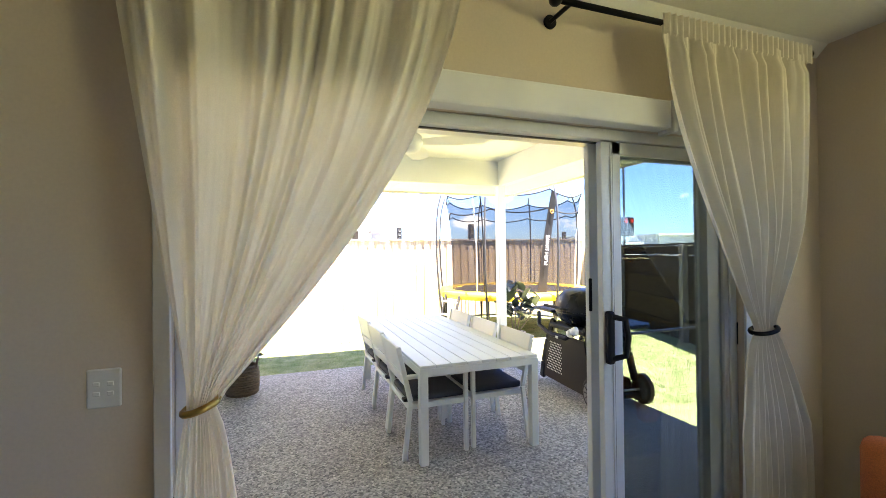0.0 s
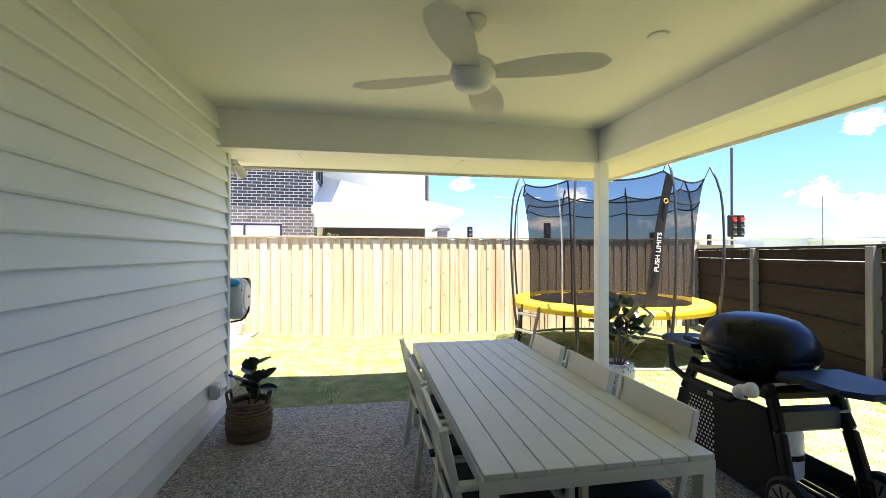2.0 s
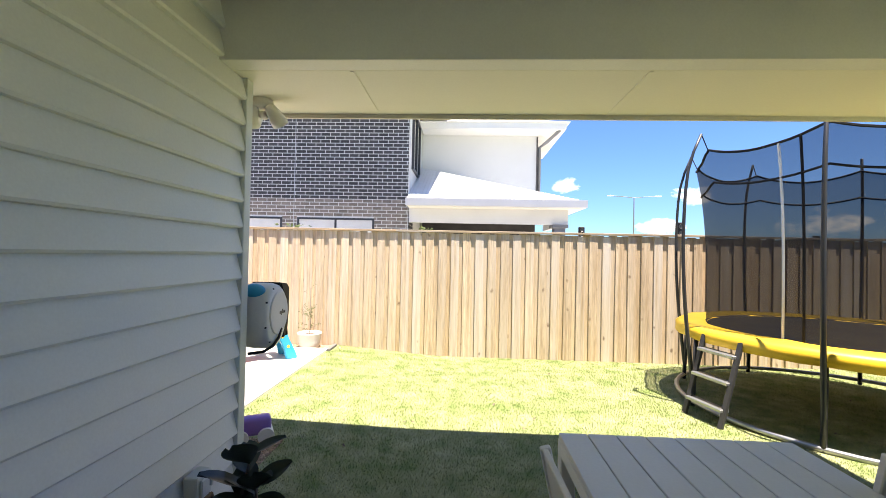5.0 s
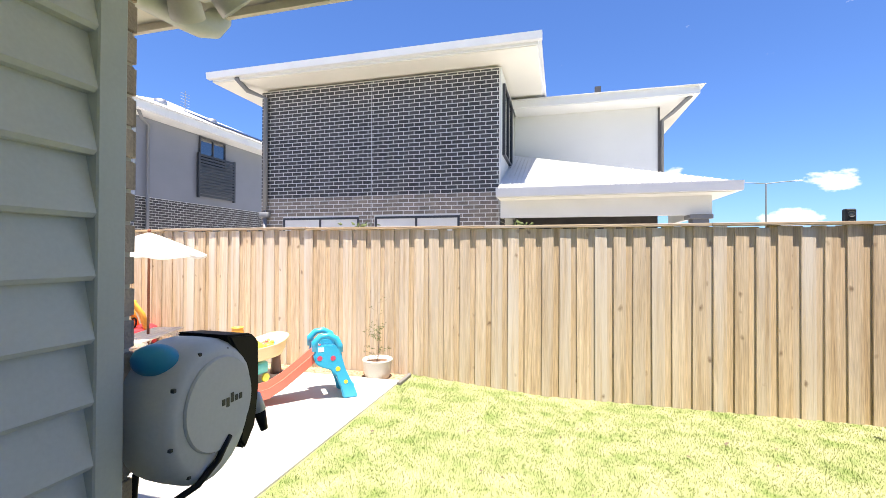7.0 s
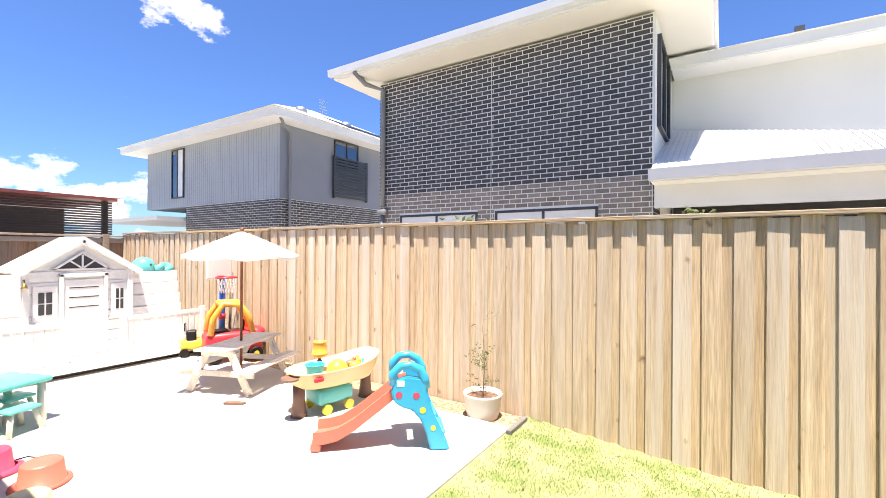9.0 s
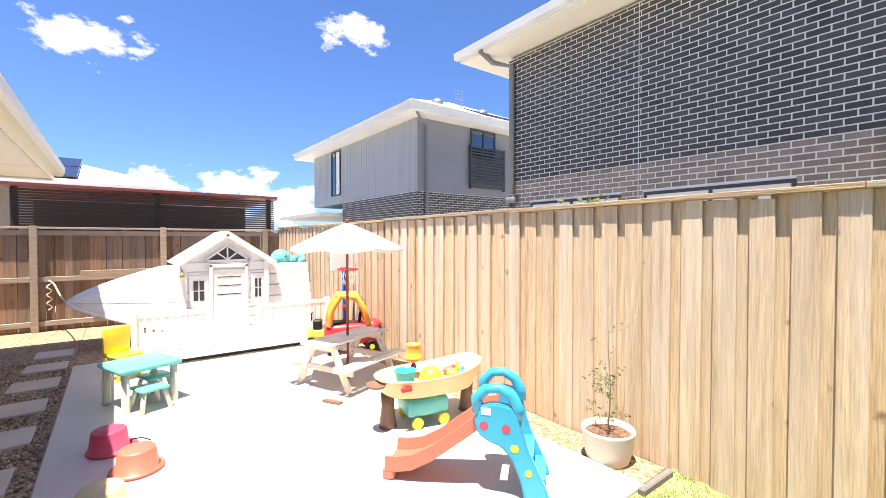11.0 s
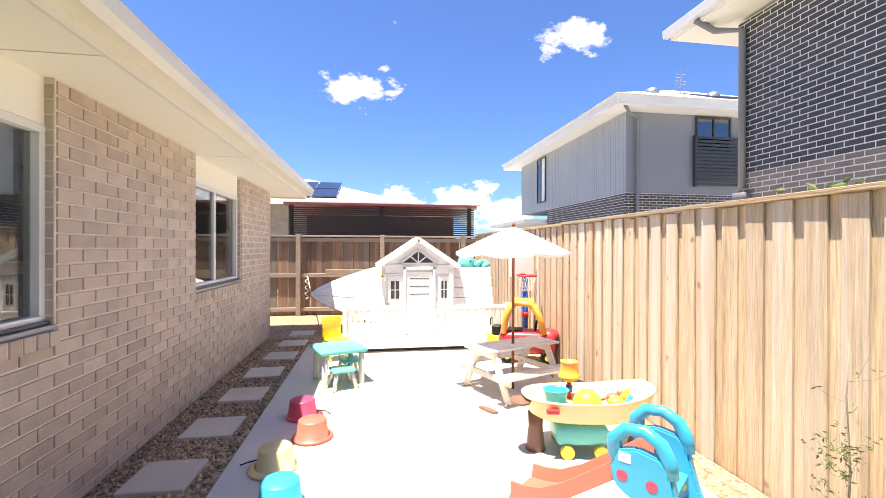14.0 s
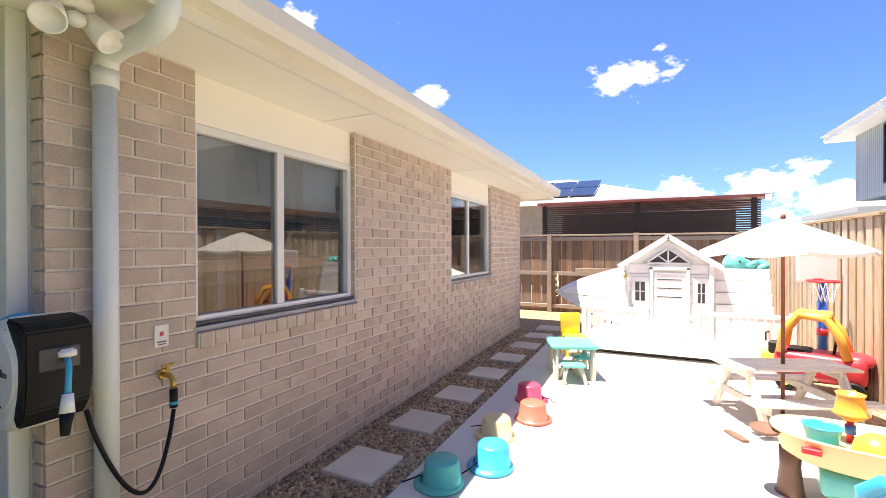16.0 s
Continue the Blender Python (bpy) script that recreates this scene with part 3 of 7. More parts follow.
bfence = thing("back_fence", "weathered brown paling fence with rails and posts showing", "fence", (-10.06, 7.5, 0), kind="structure")
bp = mesh_of("paling", box(-0.008, 0.008, -0.058, 0.058, 0, 1.82, 0.002), M_OLDF)
y = -4.5
while y < 2.4:
    piece("paling", bp, bfence, pose(-0.02 + rf.uniform(-0.003, 0.003), y, -0.1 + rf.uniform(-0.02, 0.01), rf.uniform(-0.4, 0.4), 0, 0))
    y += 0.118
for z in (0.06, 0.82, 1.62):
    part("rail", box(-0.005, 0.045, -4.5, 2.4, z, z + 0.085, 0.003), M_OLDR, bfence)
part("cap_board", box(-0.06, 0.06, -4.5, 2.4, 1.73, 1.765, 0.003), M_OLDR, bfence)
for y in (-3.6, -1.75, 0.1, 2.0):
    part("post", box(0.0, 0.09, y - 0.05, y + 0.05, -0.2, 1.78, 0.004), M_OLDR, bfence)

# dark fence along the slanting side boundary
A, B = Vector((3.72, -2.0, 0)), Vector((8.12, 9.84, 0))
dlen = (B - A).length
dturn = math.degrees(math.atan2(B.y - A.y, B.x - A.x)) - 90
dfence = thing("dark_fence", "dark stained horizontal-panel fence with grey posts", "fence", A, dturn, kind="structure")
n = 5
for i in range(n):
    y0, y1 = dlen * i / n, dlen * (i + 1) / n
    for k, (z0, z1) in enumerate(((-0.12, 0.20), (0.22, 0.60), (0.62, 0.98), (1.00, 1.36))):
        part("panel", box(0.03, 0.055, y0 + 0.02, y1 - 0.02, z0, z1, 0.004), M_DARKF, dfence)
    for z in (0.17, 0.58, 0.96, 1.34):
        part("rail", box(0.005, 0.075, y0, y1, z, z + 0.05, 0.004), M_DARKF, dfence)
    part("cap_board", box(-0.03, 0.11, y0, y1, 1.56, 1.60, 0.004), M_DARKF, dfence)
    part("panel", box(0.03, 0.055, y0 + 0.02, y1 - 0.02, 1.40, 1.555, 0.003), M_DARKF, dfence)
for i in range(n + 1):
    y0 = dlen * i / n
    part("post", box(-0.075, 0.025, y0 - 0.055, y0 + 0.055, -0.2, 1.58, 0.006), M_DARKP, dfence)

# ---- more materials ----
M_TABLE = mat("white_powder_coat", (0.72, 0.73, 0.70), (0.68, 0.69, 0.66), 0.45, grain=0.03, bump=0.02, vary=0.02)
M_CUSH = mat("charcoal_cushion", (0.05, 0.052, 0.06), (0.04, 0.042, 0.05), 0.95, fine=300, grain=0.2, bump=0.3)
M_BLACK = mat("black_enamel", (0.008, 0.008, 0.009), None, 0.28, grain=0.05, bump=0.0)
M_BLACKP = mat("black_plastic", (0.012, 0.012, 0.013), None, 0.5, grain=0.08, bump=0.05)
M_BLUEB = mat("navy_side_table", (0.02, 0.032, 0.065), None, 0.4, grain=0.05)
M_STEEL = mat("galvanised_steel", (0.45, 0.46, 0.47), (0.38, 0.39, 0.4), 0.35, metal=0.8, grain=0.06, bump=0.0)
M_POLE = mat("dark_pole", (0.035, 0.036, 0.038), None, 0.4, grain=0.05, bump=0.0)
M_NET = mat("safety_net", (0.012, 0.012, 0.014), None, 0.9, alpha=0.68, bump=0.0)
M_NETD = mat("net_band", (0.02, 0.02, 0.022), None, 0.9, bump=0.1)
M_YELLOW = mat("yellow_pad", (0.78, 0.50, 0.03), (0.7, 0.44, 0.03), 0.45, grain=0.06, bump=0.1)
M_LEAF = mat("rubber_plant_leaf", (0.022, 0.032, 0.024), (0.035, 0.05, 0.03), 0.3, scale=6, grain=0.1, bump=0.05, through_light=0.15)
M_LEAFP = mat("pale_pink_leaf", (0.35, 0.24, 0.2), (0.25, 0.2, 0.14), 0.4, through_light=0.2)
M_LEAFG = mat("light_green_leaf", (0.16, 0.2, 0.07), (0.1, 0.14, 0.05), 0.5, through_light=0.3)
M_STEM = mat("plant_stem", (0.12, 0.085, 0.06), (0.2, 0.16, 0.12), 0.8)
M_BASKET = mat("seagrass_basket", (0.16, 0.11, 0.065), (0.1, 0.065, 0.04), 0.9, fine=60, grain=0.3, bump=0.4, island=0.2)
M_POT = mat("cream_pot", (0.62, 0.58, 0.50), (0.56, 0.52, 0.45), 0.55, grain=0.05)
M_TERR = speckle("terrazzo_pot", [(0.6, 0.59, 0.57), (0.66, 0.65, 0.63), (0.2, 0.19, 0.18), (0.7, 0.69, 0.67), (0.62, 0.6, 0.58)], 45, 0.6, 0.1)
M_MULCH = speckle("bark_mulch", [(0.08, 0.04, 0.025), (0.16, 0.085, 0.05), (0.11, 0.06, 0.04), (0.2, 0.12, 0.07)], 50, 0.95, 1.0)
M_TEAL = mat("teal_plastic", (0.05, 0.42, 0.40), None, 0.35, grain=0.03, bump=0.02)
M_AQUA = mat("aqua_plastic", (0.02, 0.37, 0.60), None, 0.3, grain=0.03, bump=0.02)
M_CORAL = mat("coral_plastic", (0.64, 0.145, 0.10), None, 0.35, grain=0.04, bump=0.02)
M_REDP = mat("red_plastic", (0.55, 0.035, 0.05), None, 0.35, grain=0.03, bump=0.02)
M_PINK = mat("crimson_plastic", (0.5, 0.06, 0.12), None, 0.4, grain=0.03, bump=0.02)
M_ORANGE = mat("orange_plastic", (0.78, 0.36, 0.06), None, 0.35, grain=0.03, bump=0.02)
M_YEL = mat("yellow_plastic", (0.80, 0.62, 0.06), None, 0.35, grain=0.03, bump=0.02)
M_SAND = mat("sand_plastic", (0.70, 0.56, 0.30), (0.64, 0.50, 0.27), 0.4, grain=0.04, bump=0.02)
M_CREAM = mat("cream_plastic", (0.68, 0.66, 0.54), None, 0.4, grain=0.03, bump=0.02)
M_BROWN = mat("brown_plastic", (0.2, 0.11, 0.08), (0.15, 0.085, 0.06), 0.5, grain=0.1, bump=0.2, along=(3, 3, 1))
M_BLUEP = mat("blue_plastic", (0.03, 0.14, 0.55), None, 0.35, grain=0.03, bump=0.02)
M_PURPLE = mat("purple_plastic", (0.28, 0.16, 0.5), None, 0.4, grain=0.03)
M_LGREY = mat("light_grey_plastic", (0.72, 0.73, 0.74), (0.68, 0.69, 0.70), 0.4, grain=0.03, bump=0.03)
M_PLAYW = mat("white_stained_timber", (0.84, 0.83, 0.81), (0.76, 0.75, 0.73), 0.6, scale=4, fine=30, grain=0.06, bump=0.1, along=(1, 3, 6), vary=0.04)
M_CANVAS = mat("cream_canvas", (0.72, 0.70, 0.64), (0.66, 0.64, 0.58), 0.9, fine=300, grain=0.05, bump=0.1, through_light=0.25)
M_REDWOOD = mat("red_brown_pole", (0.28, 0.09, 0.04), (0.2, 0.065, 0.03), 0.5, along=(6, 6, 1))
M_PALEWOOD = timber("pale_weathered_wood", (0.78, 0.70, 0.60), (0.68, 0.60, 0.51), (0.42, 0.32, 0.23), axis=1)
M_HULL = mat("aluminium_hull", (0.84, 0.84, 0.82), (0.74, 0.74, 0.72), 0.45, metal=0.0, scale=2, grain=0.05, bump=0.05)
M_ROPE = mat("rope", (0.6, 0.55, 0.42), None, 0.9, fine=300, grain=0.2)
M_BRASS = mat("brass", (0.55, 0.36, 0.1), None, 0.3, metal=0.9, grain=0.08)
M_LINEN = mat("sheer_linen", (0.86, 0.81, 0.72), (0.80, 0.75, 0.66), 0.95, scale=5, fine=260, grain=0.06, bump=0.15, through_light=0.45)
M_SWITCH = mat("switch_plastic", (0.72, 0.71, 0.68), None, 0.4, grain=0.02, bump=0.0)
M_ORANGEF = mat("orange_fabric", (0.6, 0.17, 0.06), (0.45, 0.12, 0.05), 0.95, fine=200, grain=0.2, bump=0.3)
M_SOFA = mat("grey_sofa_fabric", (0.14, 0.14, 0.14), None, 0.95, fine=250, grain=0.2, bump=0.3)
M_REDLAMP = mat("red_lens", (0.7, 0.03, 0.02), None, 0.3)
M_WHITEP = mat("white_print", (0.8, 0.8, 0.8), None, 0.6)
M_GRASS = mat("grass_blades", (0.15, 0.23, 0.055), (0.39, 0.40, 0.20), 0.7, scale=5.0, fine=30, grain=0.25, bump=0.0, island=0.3, through_light=0.35)
M_FOAM = mat("distant_building", (0.6, 0.61, 0.62), None, 0.8, scale=0.2)


for dull in (M_BLACK, M_BLACKP, M_BLUEB, M_NETD, M_NET, M_DARKF):
    dull.node_tree.nodes["Principled BSDF"].inputs["Specular IOR Level"].default_value = 0.18
M_LGREYM = mat("grey_flashing", (0.3, 0.31, 0.33), None, 0.4, grain=0.03)


# ---- brick pieces ----
def brick_rows(x0, x1, z0, z1, holes, course=0.086, unit=0.24):
    """Running bond: (x, z, length) of each brick between x0 and x1, cut at the openings (x0, x1, z0, z1)."""
    rows = []
    k, z = 0, z0
    while z + course * 0.5 < z1:
        spans = [(x0, x1)]
        for hx0, hx1, hz0, hz1 in holes:
            if z + course * 0.6 > hz0 and z + course * 0.4 < hz1:
                nxt = []
                for a, b in spans:
                    if hx0 > a:
                        nxt.append((a, min(b, hx0)))
                    if hx1 < b:
                        nxt.append((max(a, hx1), b))
                spans = [s for s in nxt if s[1] - s[0] > 0.02]
        for a, b in spans:
            x = x0 - (unit / 2 if k % 2 else 0)
            while x < b:
                p, q = max(x, a), min(x + unit, b)
                if q - p > 0.03:
                    rows.append((p, z, q - p - 0.013, min(course - 0.013, z1 - z - 0.004)))
                x += unit
        k += 1
        z += course
    return rows


def house_windows():
    for i, (a, b) in enumerate(WIN):
        w = thing("window_%d" % (i + 1), "white aluminium sliding window with a half-drawn blind", "window", (a, 5.56, SILL), kind="structure")
        W, H = b - a, HEAD - SILL
        bm = box(0, W, -0.03, 0.05, 0, 0.05, 0.003)
        box(0, W, -0.03, 0.05, H - 0.045, H, 0.003, bm)
        box(0, 0.045, -0.03, 0.05, 0.05, H - 0.045, 0.003, bm)
        box(W - 0.045, W, -0.03, 0.05, 0.05, H - 0.045, 0.003, bm)
        box(W * 0.54 - 0.03, W * 0.54 + 0.03, -0.02, 0.045, 0.05, H - 0.045, 0.003, bm)
        part("window_frame", bm, M_ALU, w)
        part("pane", box(0.045, W * 0.54 - 0.03, -0.004, 0.004, 0.05, H - 0.045), G_WIN, w).visible_shadow = False
        part("pane", box(W * 0.54 + 0.03, W - 0.045, 0.014, 0.022, 0.05, H - 0.045), G_WIN, w).visible_shadow = False
        part("roller_blind", box(0.05, W - 0.05, -0.075, -0.072, H * (0.64 if i == 0 else 0.9), H), M_BLIND, w, "white roller blind half drawn")
        part("track", box(0.0, W, 0.05, 0.075, 0.0, 0.02, 0.002), M_CHAR, w)
        part("head_panel", box(0.002, W - 0.002, -0.04, 0.045, H + 0.002, TOP - SILL, 0.002), M_SOFFIT, w, "cream sheet above the window")
        part("window_sill", box(-0.01, W + 0.01, 0.02, 0.10, -0.03, -0.002, 0.003), M_LGREYM, w, "grey sill flashing")
        part("sill_mortar", box(0.002, W - 0.002, -0.055, 0.117, -0.112, -0.034), M_MORTAR, w)
        n = int(W / 0.086)
        sb = mesh_of("sill_brick", box(0, 0.076, -0.06, 0.125, -0.115, -0.031, 0.004), M_BRICK)
        for k in range(n):
            piece("sill_brick", sb, w, pose(0.004 + k * W / n, 0, 0))


def brick_wall():
    holes = [(a, b, SILL - 0.12, TOP) for a, b in WIN]
    shared = {}
    rest = bmesh.new()
    rr = random.Random(9)
    for p, z, w, h in brick_rows(-7.76, -0.70, -0.15, TOP - 0.004, holes):
        key = (round(w, 3), round(h, 3))
        near = p > -3.75 and z > 0.0
        if near:
            if key not in shared:
                shared[key] = mesh_of("brick", box(0, w, -0.004, 0.008, 0, h, 0.002), M_BRICK)
            piece("brick", shared[key], wall_brick, pose(p, 5.652 + rr.uniform(0, 0.002), z))
        else:
            box(p, p + w, 5.648, 5.660 + rr.uniform(0, 0.002), z, z + h, 0, rest)
    # reveals at the window sides
    for a, b in WIN:
        for xx, s in ((a, 1), (b, -1)):
            z = SILL - 0.12
            while z < TOP - 0.05:
                box(xx - 0.006, xx + 0.002 + s * 0.004, 5.505, 5.648, z, z + 0.076, 0, rest)
                z += 0.086
    # brick return at the corner
    z = -0.15
    while z < TOP - 0.08:
        box(-0.722, -0.706, 5.574, 5.646, z, z + 0.073, 0, rest)
        z += 0.086
    tagged(part("bricks", rest, M_BRICK, wall_brick, "taupe bricks further along the wall"), kind="stuff")
    pav = mesh_of("paver", box(-0.2, 0.2, -0.2, 0.2, 0, 0.05, 0.006), M_PAVER)
    for k in range(8):
        piece("paver", pav, gravel, pose(-2.30 - 0.80 * k + rr.uniform(-0.02, 0.02), 6.04 + 0.02 * k + rr.uniform(-0.015, 0.015), -0.06, 0, 0, rr.uniform(-2, 2)))
    peb = bmesh.new()
    for _ in range(5200):
        x = rr.uniform(-7.5, -1.0)
        y = rr.uniform(5.68, 6.40)
        s = rr.uniform(0.009, 0.02)
        k = (-2.30 - x) / 0.80
        if abs(k - round(k)) * 0.8 < 0.21 and abs(y - 6.06) < 0.21 and 0 <= round(k) <= 7:
            continue
        m = Matrix.Translation((x, y, -0.035 + s * 0.25)) @ Euler((rr.random() * 6, rr.random() * 6, rr.random() * 6)).to_matrix().to_4x4() @ Matrix.Diagonal((s * 1.3, s, s * 0.6, 1))
        vs = [peb.verts.new(m @ Vector(c)) for c in ((1, 0, 0), (-1, 0, 0), (0, 1, 0), (0, -1, 0), (0, 0, 1), (0, 0, -1))]
        for f in ((0, 2, 4), (2, 1, 4), (1, 3, 4), (3, 0, 4), (2, 0, 5), (1, 2, 5), (3, 1, 5), (0, 3, 5)):
            peb.faces.new([vs[i] for i in f])
    tagged(part("pebbles", peb, M_PEB, gravel, "brown and grey river pebbles", True), kind="stuff")


M_PEB = mat("pebble", (0.34, 0.215, 0.12), (0.46, 0.335, 0.215), 0.7, scale=4, grain=0.2, bump=0.1, island=0.6)


# ---- neighbouring houses ----
def far_window(parent, x0, x1, z0, z1, y, split=0.5, axis="y", depth=0.06):
    """A dark-framed window lying in a plane of constant y (or x, when axis is x)."""
    def b(a0, a1, d0, d1, c0, c1, bm=None):
        return box(a0, a1, y + d0, y + d1, c0, c1, 0, bm) if axis == "y" else box(y + d0, y + d1, a0, a1, c0, c1, 0, bm)
    f = 0.05
    s = -1 if axis == "y" else 1
    d = sorted((0, s * depth))
    bm = b(x0, x1, d[0], d[1], z0, z0 + f)
    b(x0, x1, d[0], d[1], z1 - f, z1, bm)
    b(x0, x0 + f, d[0], d[1], z0 + f, z1 - f, bm)
    b(x1 - f, x1, d[0], d[1], z0 + f, z1 - f, bm)
    xm = x0 + (x1 - x0) * split
    b(xm - f / 2, xm + f / 2, d[0], d[1], z0 + f, z1 - f, bm)
    w = part("window", bm, M_CHAR, parent)
    e = sorted((s * 0.01, s * 0.03))
    part("pane", b(x0 + f, xm - f / 2, e[0], e[1], z0 + f, z1 - f), G_FAR, w)
    part("pane", b(xm + f / 2, x1 - f, e[0], e[1], z0 + f, z1 - f), G_FAR if axis == "x" else M_BLIND, w)
    return w


def brick_house():
    h = thing("brick_house", "two-storey charcoal brick house with white render and white steel roof", "house", (-0.76, 13.51, 0))
    ox, oy = -0.76, 13.51
    L = lambda bm: (bm.transform(Matrix.Translation((-ox, -oy, 0))), bm)[1]
    part("wall", L(box(-6.45, -0.76, 13.51, 19, -0.15, 5.30)), M_MORTARL, h, "brick wall with white joints")
    low, up = bmesh.new(), bmesh.new()
    holes = [(-5.85, -3.9, 1.2, 2.28), (-3.52, -1.6, 1.2, 2.28)]
    for p, z, w, hh in brick_rows(-6.45, -0.77, 1.29, 5.29, holes):
        bm = low if z < 2.74 else up
        box(p, p + w - 0.004, 13.5065, 13.512, z, z + hh - 0.004, 0, bm)
    for p, z, w, hh in brick_rows(13.5, 14.3, 1.29, 2.75, []):
        box(-0.768, -0.752, p, p + w, z, z + hh, 0, up)
    tagged(part("lower_bricks", L(low), M_BRICKM, h, "brown brick band"), kind="stuff")
    tagged(part("upper_bricks", L(up), M_BRICKD, h, "charcoal bricks"), kind="stuff")
    part("control_joint", L(box(-3.615, -3.605, 13.498, 13.503, 1.3, 5.29)), M_WHITE, h)
    for a, b in ((-5.85, -3.9), (-3.52, -1.6)):
        far_window(h, a - ox, b - ox, 1.2, 2.28, 13.56 - oy)
    part("render_wall", L(box(-0.76, -0.748, 13.515, 16.2, 2.76, 5.30)), M_RENDER, h, "white rendered side wall")
    far_window(h, 13.75 - oy, 15.25 - oy, 3.55, 5.05, -0.748 - ox, axis="x")
    part("rear_wall", L(box(-0.74, 2.72, 16.2, 19, -0.15, 5.09)), M_RENDER, h, "white rendered rear wall")
    part("end_wall", L(box(2.72, 2.76, 16.16, 19, 2.6, 5.05)), M_BRICKD, h)
    # upper roof
    bm = box(-7.30, 0.02, 12.87, 12.90, 5.38, 5.55)
    box(-0.01, 0.02, 12.90, 15.5, 5.38, 5.55, 0, bm)
    box(-7.30, -7.27, 12.90, 19.3, 5.38, 5.55, 0, bm)
    part("fascia", L(bm), M_WHITE, h)
    part("soffit", L(box(-7.27, -0.01, 12.90, 19.3, 5.36, 5.39)), M_SOFFIT, h)
    bm = bmesh.new()
    v = [bm.verts.new(p) for p in ((-7.35, 12.78, 5.55), (0.08, 12.78, 5.55), (0.08, 19.4, 5.55), (-7.35, 19.4, 5.55), (-4.2, 16.1, 6.9), (-3.1, 16.1, 6.9))]
    for f in ((0, 1, 5, 4), (1, 2, 5), (2, 3, 4, 5), (3, 0, 4), (3, 2, 1, 0)):
        bm.faces.new([v[i] for i in f])
    part("roof", L(bm), M_ROOFW, h, "white steel roof")
    g = bmesh.new()
    prism([(12.77, 5.43), (12.87, 5.43), (12.87, 5.57), (12.75, 5.57)], -7.38, 0.10, "x", g)
    part("gutter", L(g), M_LGREY, h)
    # rear wing roof
    bm = box(-0.74, 3.45, 15.5, 15.53, 5.10, 5.30)
    box(3.42, 3.45, 15.53, 19.3, 5.10, 5.28, 0, bm)
    part("fascia", L(bm), M_WHITE, h)
    part("soffit", L(box(-0.7, 3.42, 15.53, 19.3, 5.08, 5.11)), M_WHITE, h)
    bm = bmesh.new()
    v = [bm.verts.new(p) for p in ((-0.7, 15.42, 5.28), (3.55, 15.42, 5.28), (3.55, 19.4, 5.28), (-0.7, 19.4, 5.28), (1.0, 17.3, 5.95), (1.9, 17.3, 5.95))]
    for f in ((0, 1, 5, 4), (1, 2, 5), (2, 3, 4, 5), (3, 0, 4), (3, 2, 1, 0)):
        bm.faces.new([v[i] for i in f])
    part("roof", L(bm), M_ROOFW, h, "white steel roof over the rear wing")
    # corrugated patio roof with a hip
    bm = bmesh.new()
    A0, B0, C0, D0 = Vector((-0.74, 12.98, 2.72)), Vector((3.28, 12.98, 2.72)), Vector((3.28, 16.19, 2.72)), Vector((-0.74, 16.19, 4.06))

    def tri(p, q, r, n=46):
        # ribs run from the eave p-q towards r
        for i in range(n):
            for k, (s0, s1, up) in enumerate(((0.0, 0.4, 0), (0.4, 0.6, 0.014), (0.6, 1.0, 0))):
                t0, t1 = (i + s0) / n, (i + s1) / n
                a, b = p.lerp(q, t0), p.lerp(q, t1)
                c, d = r.lerp(q, t0), r.lerp(q, t1)
                u = Vector((0, 0, up))
                bm.faces.new([bm.verts.new(x + u) for x in (a, b, d, c)])
    tri(A0, B0, D0)
    tri(C0, B0, D0)
    tagged(part("patio_roof", L(bm), M_ROOFW, h, "white corrugated steel patio roof"), kind="stuff")
    g = prism([(12.90, 2.56), (12.99, 2.56), (12.99, 2.72), (12.87, 2.72)], -0.76, 3.36, "x")
    prism([(3.27, 2.56), (3.36, 2.56), (3.38, 2.72), (3.27, 2.72)], 12.99, 16.19, "y", g)
    part("patio_gutter", L(g), M_LGREY, h)
    bm = box(-0.74, 3.05, 13.42, 13.56, 2.20, 2.56)
    box(2.95, 3.05, 13.56, 16.19, 2.20, 2.56, 0, bm)
    part("patio_beam", L(bm), M_WHITE, h)
    part("patio_soffit", L(box(-0.74, 3.27, 12.99, 16.19, 2.545, 2.565)), M_CEIL, h)
    bm = box(2.72, 2.98, 13.36, 13.62, -0.15, 2.12)
    box(2.66, 3.04, 13.30, 13.68, 2.12, 2.20, 0.01, bm)
    part("patio_column", L(bm), M_PIPEG, h)
    # solid dark sheet before the rear wall paints the patio's deep shade
    part("patio_back", L(box(-0.70, 2.7, 16.1, 16.19, -0.1, 2.54)), M_DARK, h, "dark sheet standing for the shade inside the neighbour's patio")
    bm = tube([(1.0, 14.6, 2.54), (1.0, 14.6, 2.36)], 0.03, 8)
    for a in (0.3, 2.4, 4.5):
        beam((1.0, 14.6, 2.36), (1.0 + 0.65 * math.cos(a), 14.6 + 0.65 * math.sin(a), 2.36), 0.12, 0.015, bm)
    part("patio_fan", L(bm), M_BROWN, h)
    # down pipes
    bm = tube([(-6.62, 12.84, 5.40), (-6.62, 13.2, 5.25), (-6.30, 13.44, 5.12), (-6.30, 13.44, 2.5)], 0.055, 10)
    box(-6.42, -6.18, 13.36, 13.50, 2.30, 2.42, 0.01, bm)
    tube([(-6.30, 13.44, 2.3), (-6.30, 13.44, 0)], 0.05, 10, bm)
    part("downpipe", L(bm), M_PIPEG, h, smooth=True)
    part("downpipe", L(tube([(3.3, 15.6, 5.1), (3.0, 16.0, 4.85), (2.83, 16.3, 4.75), (2.83, 16.3, 2.7)], 0.05, 10)), M_PIPEG, h, smooth=True)
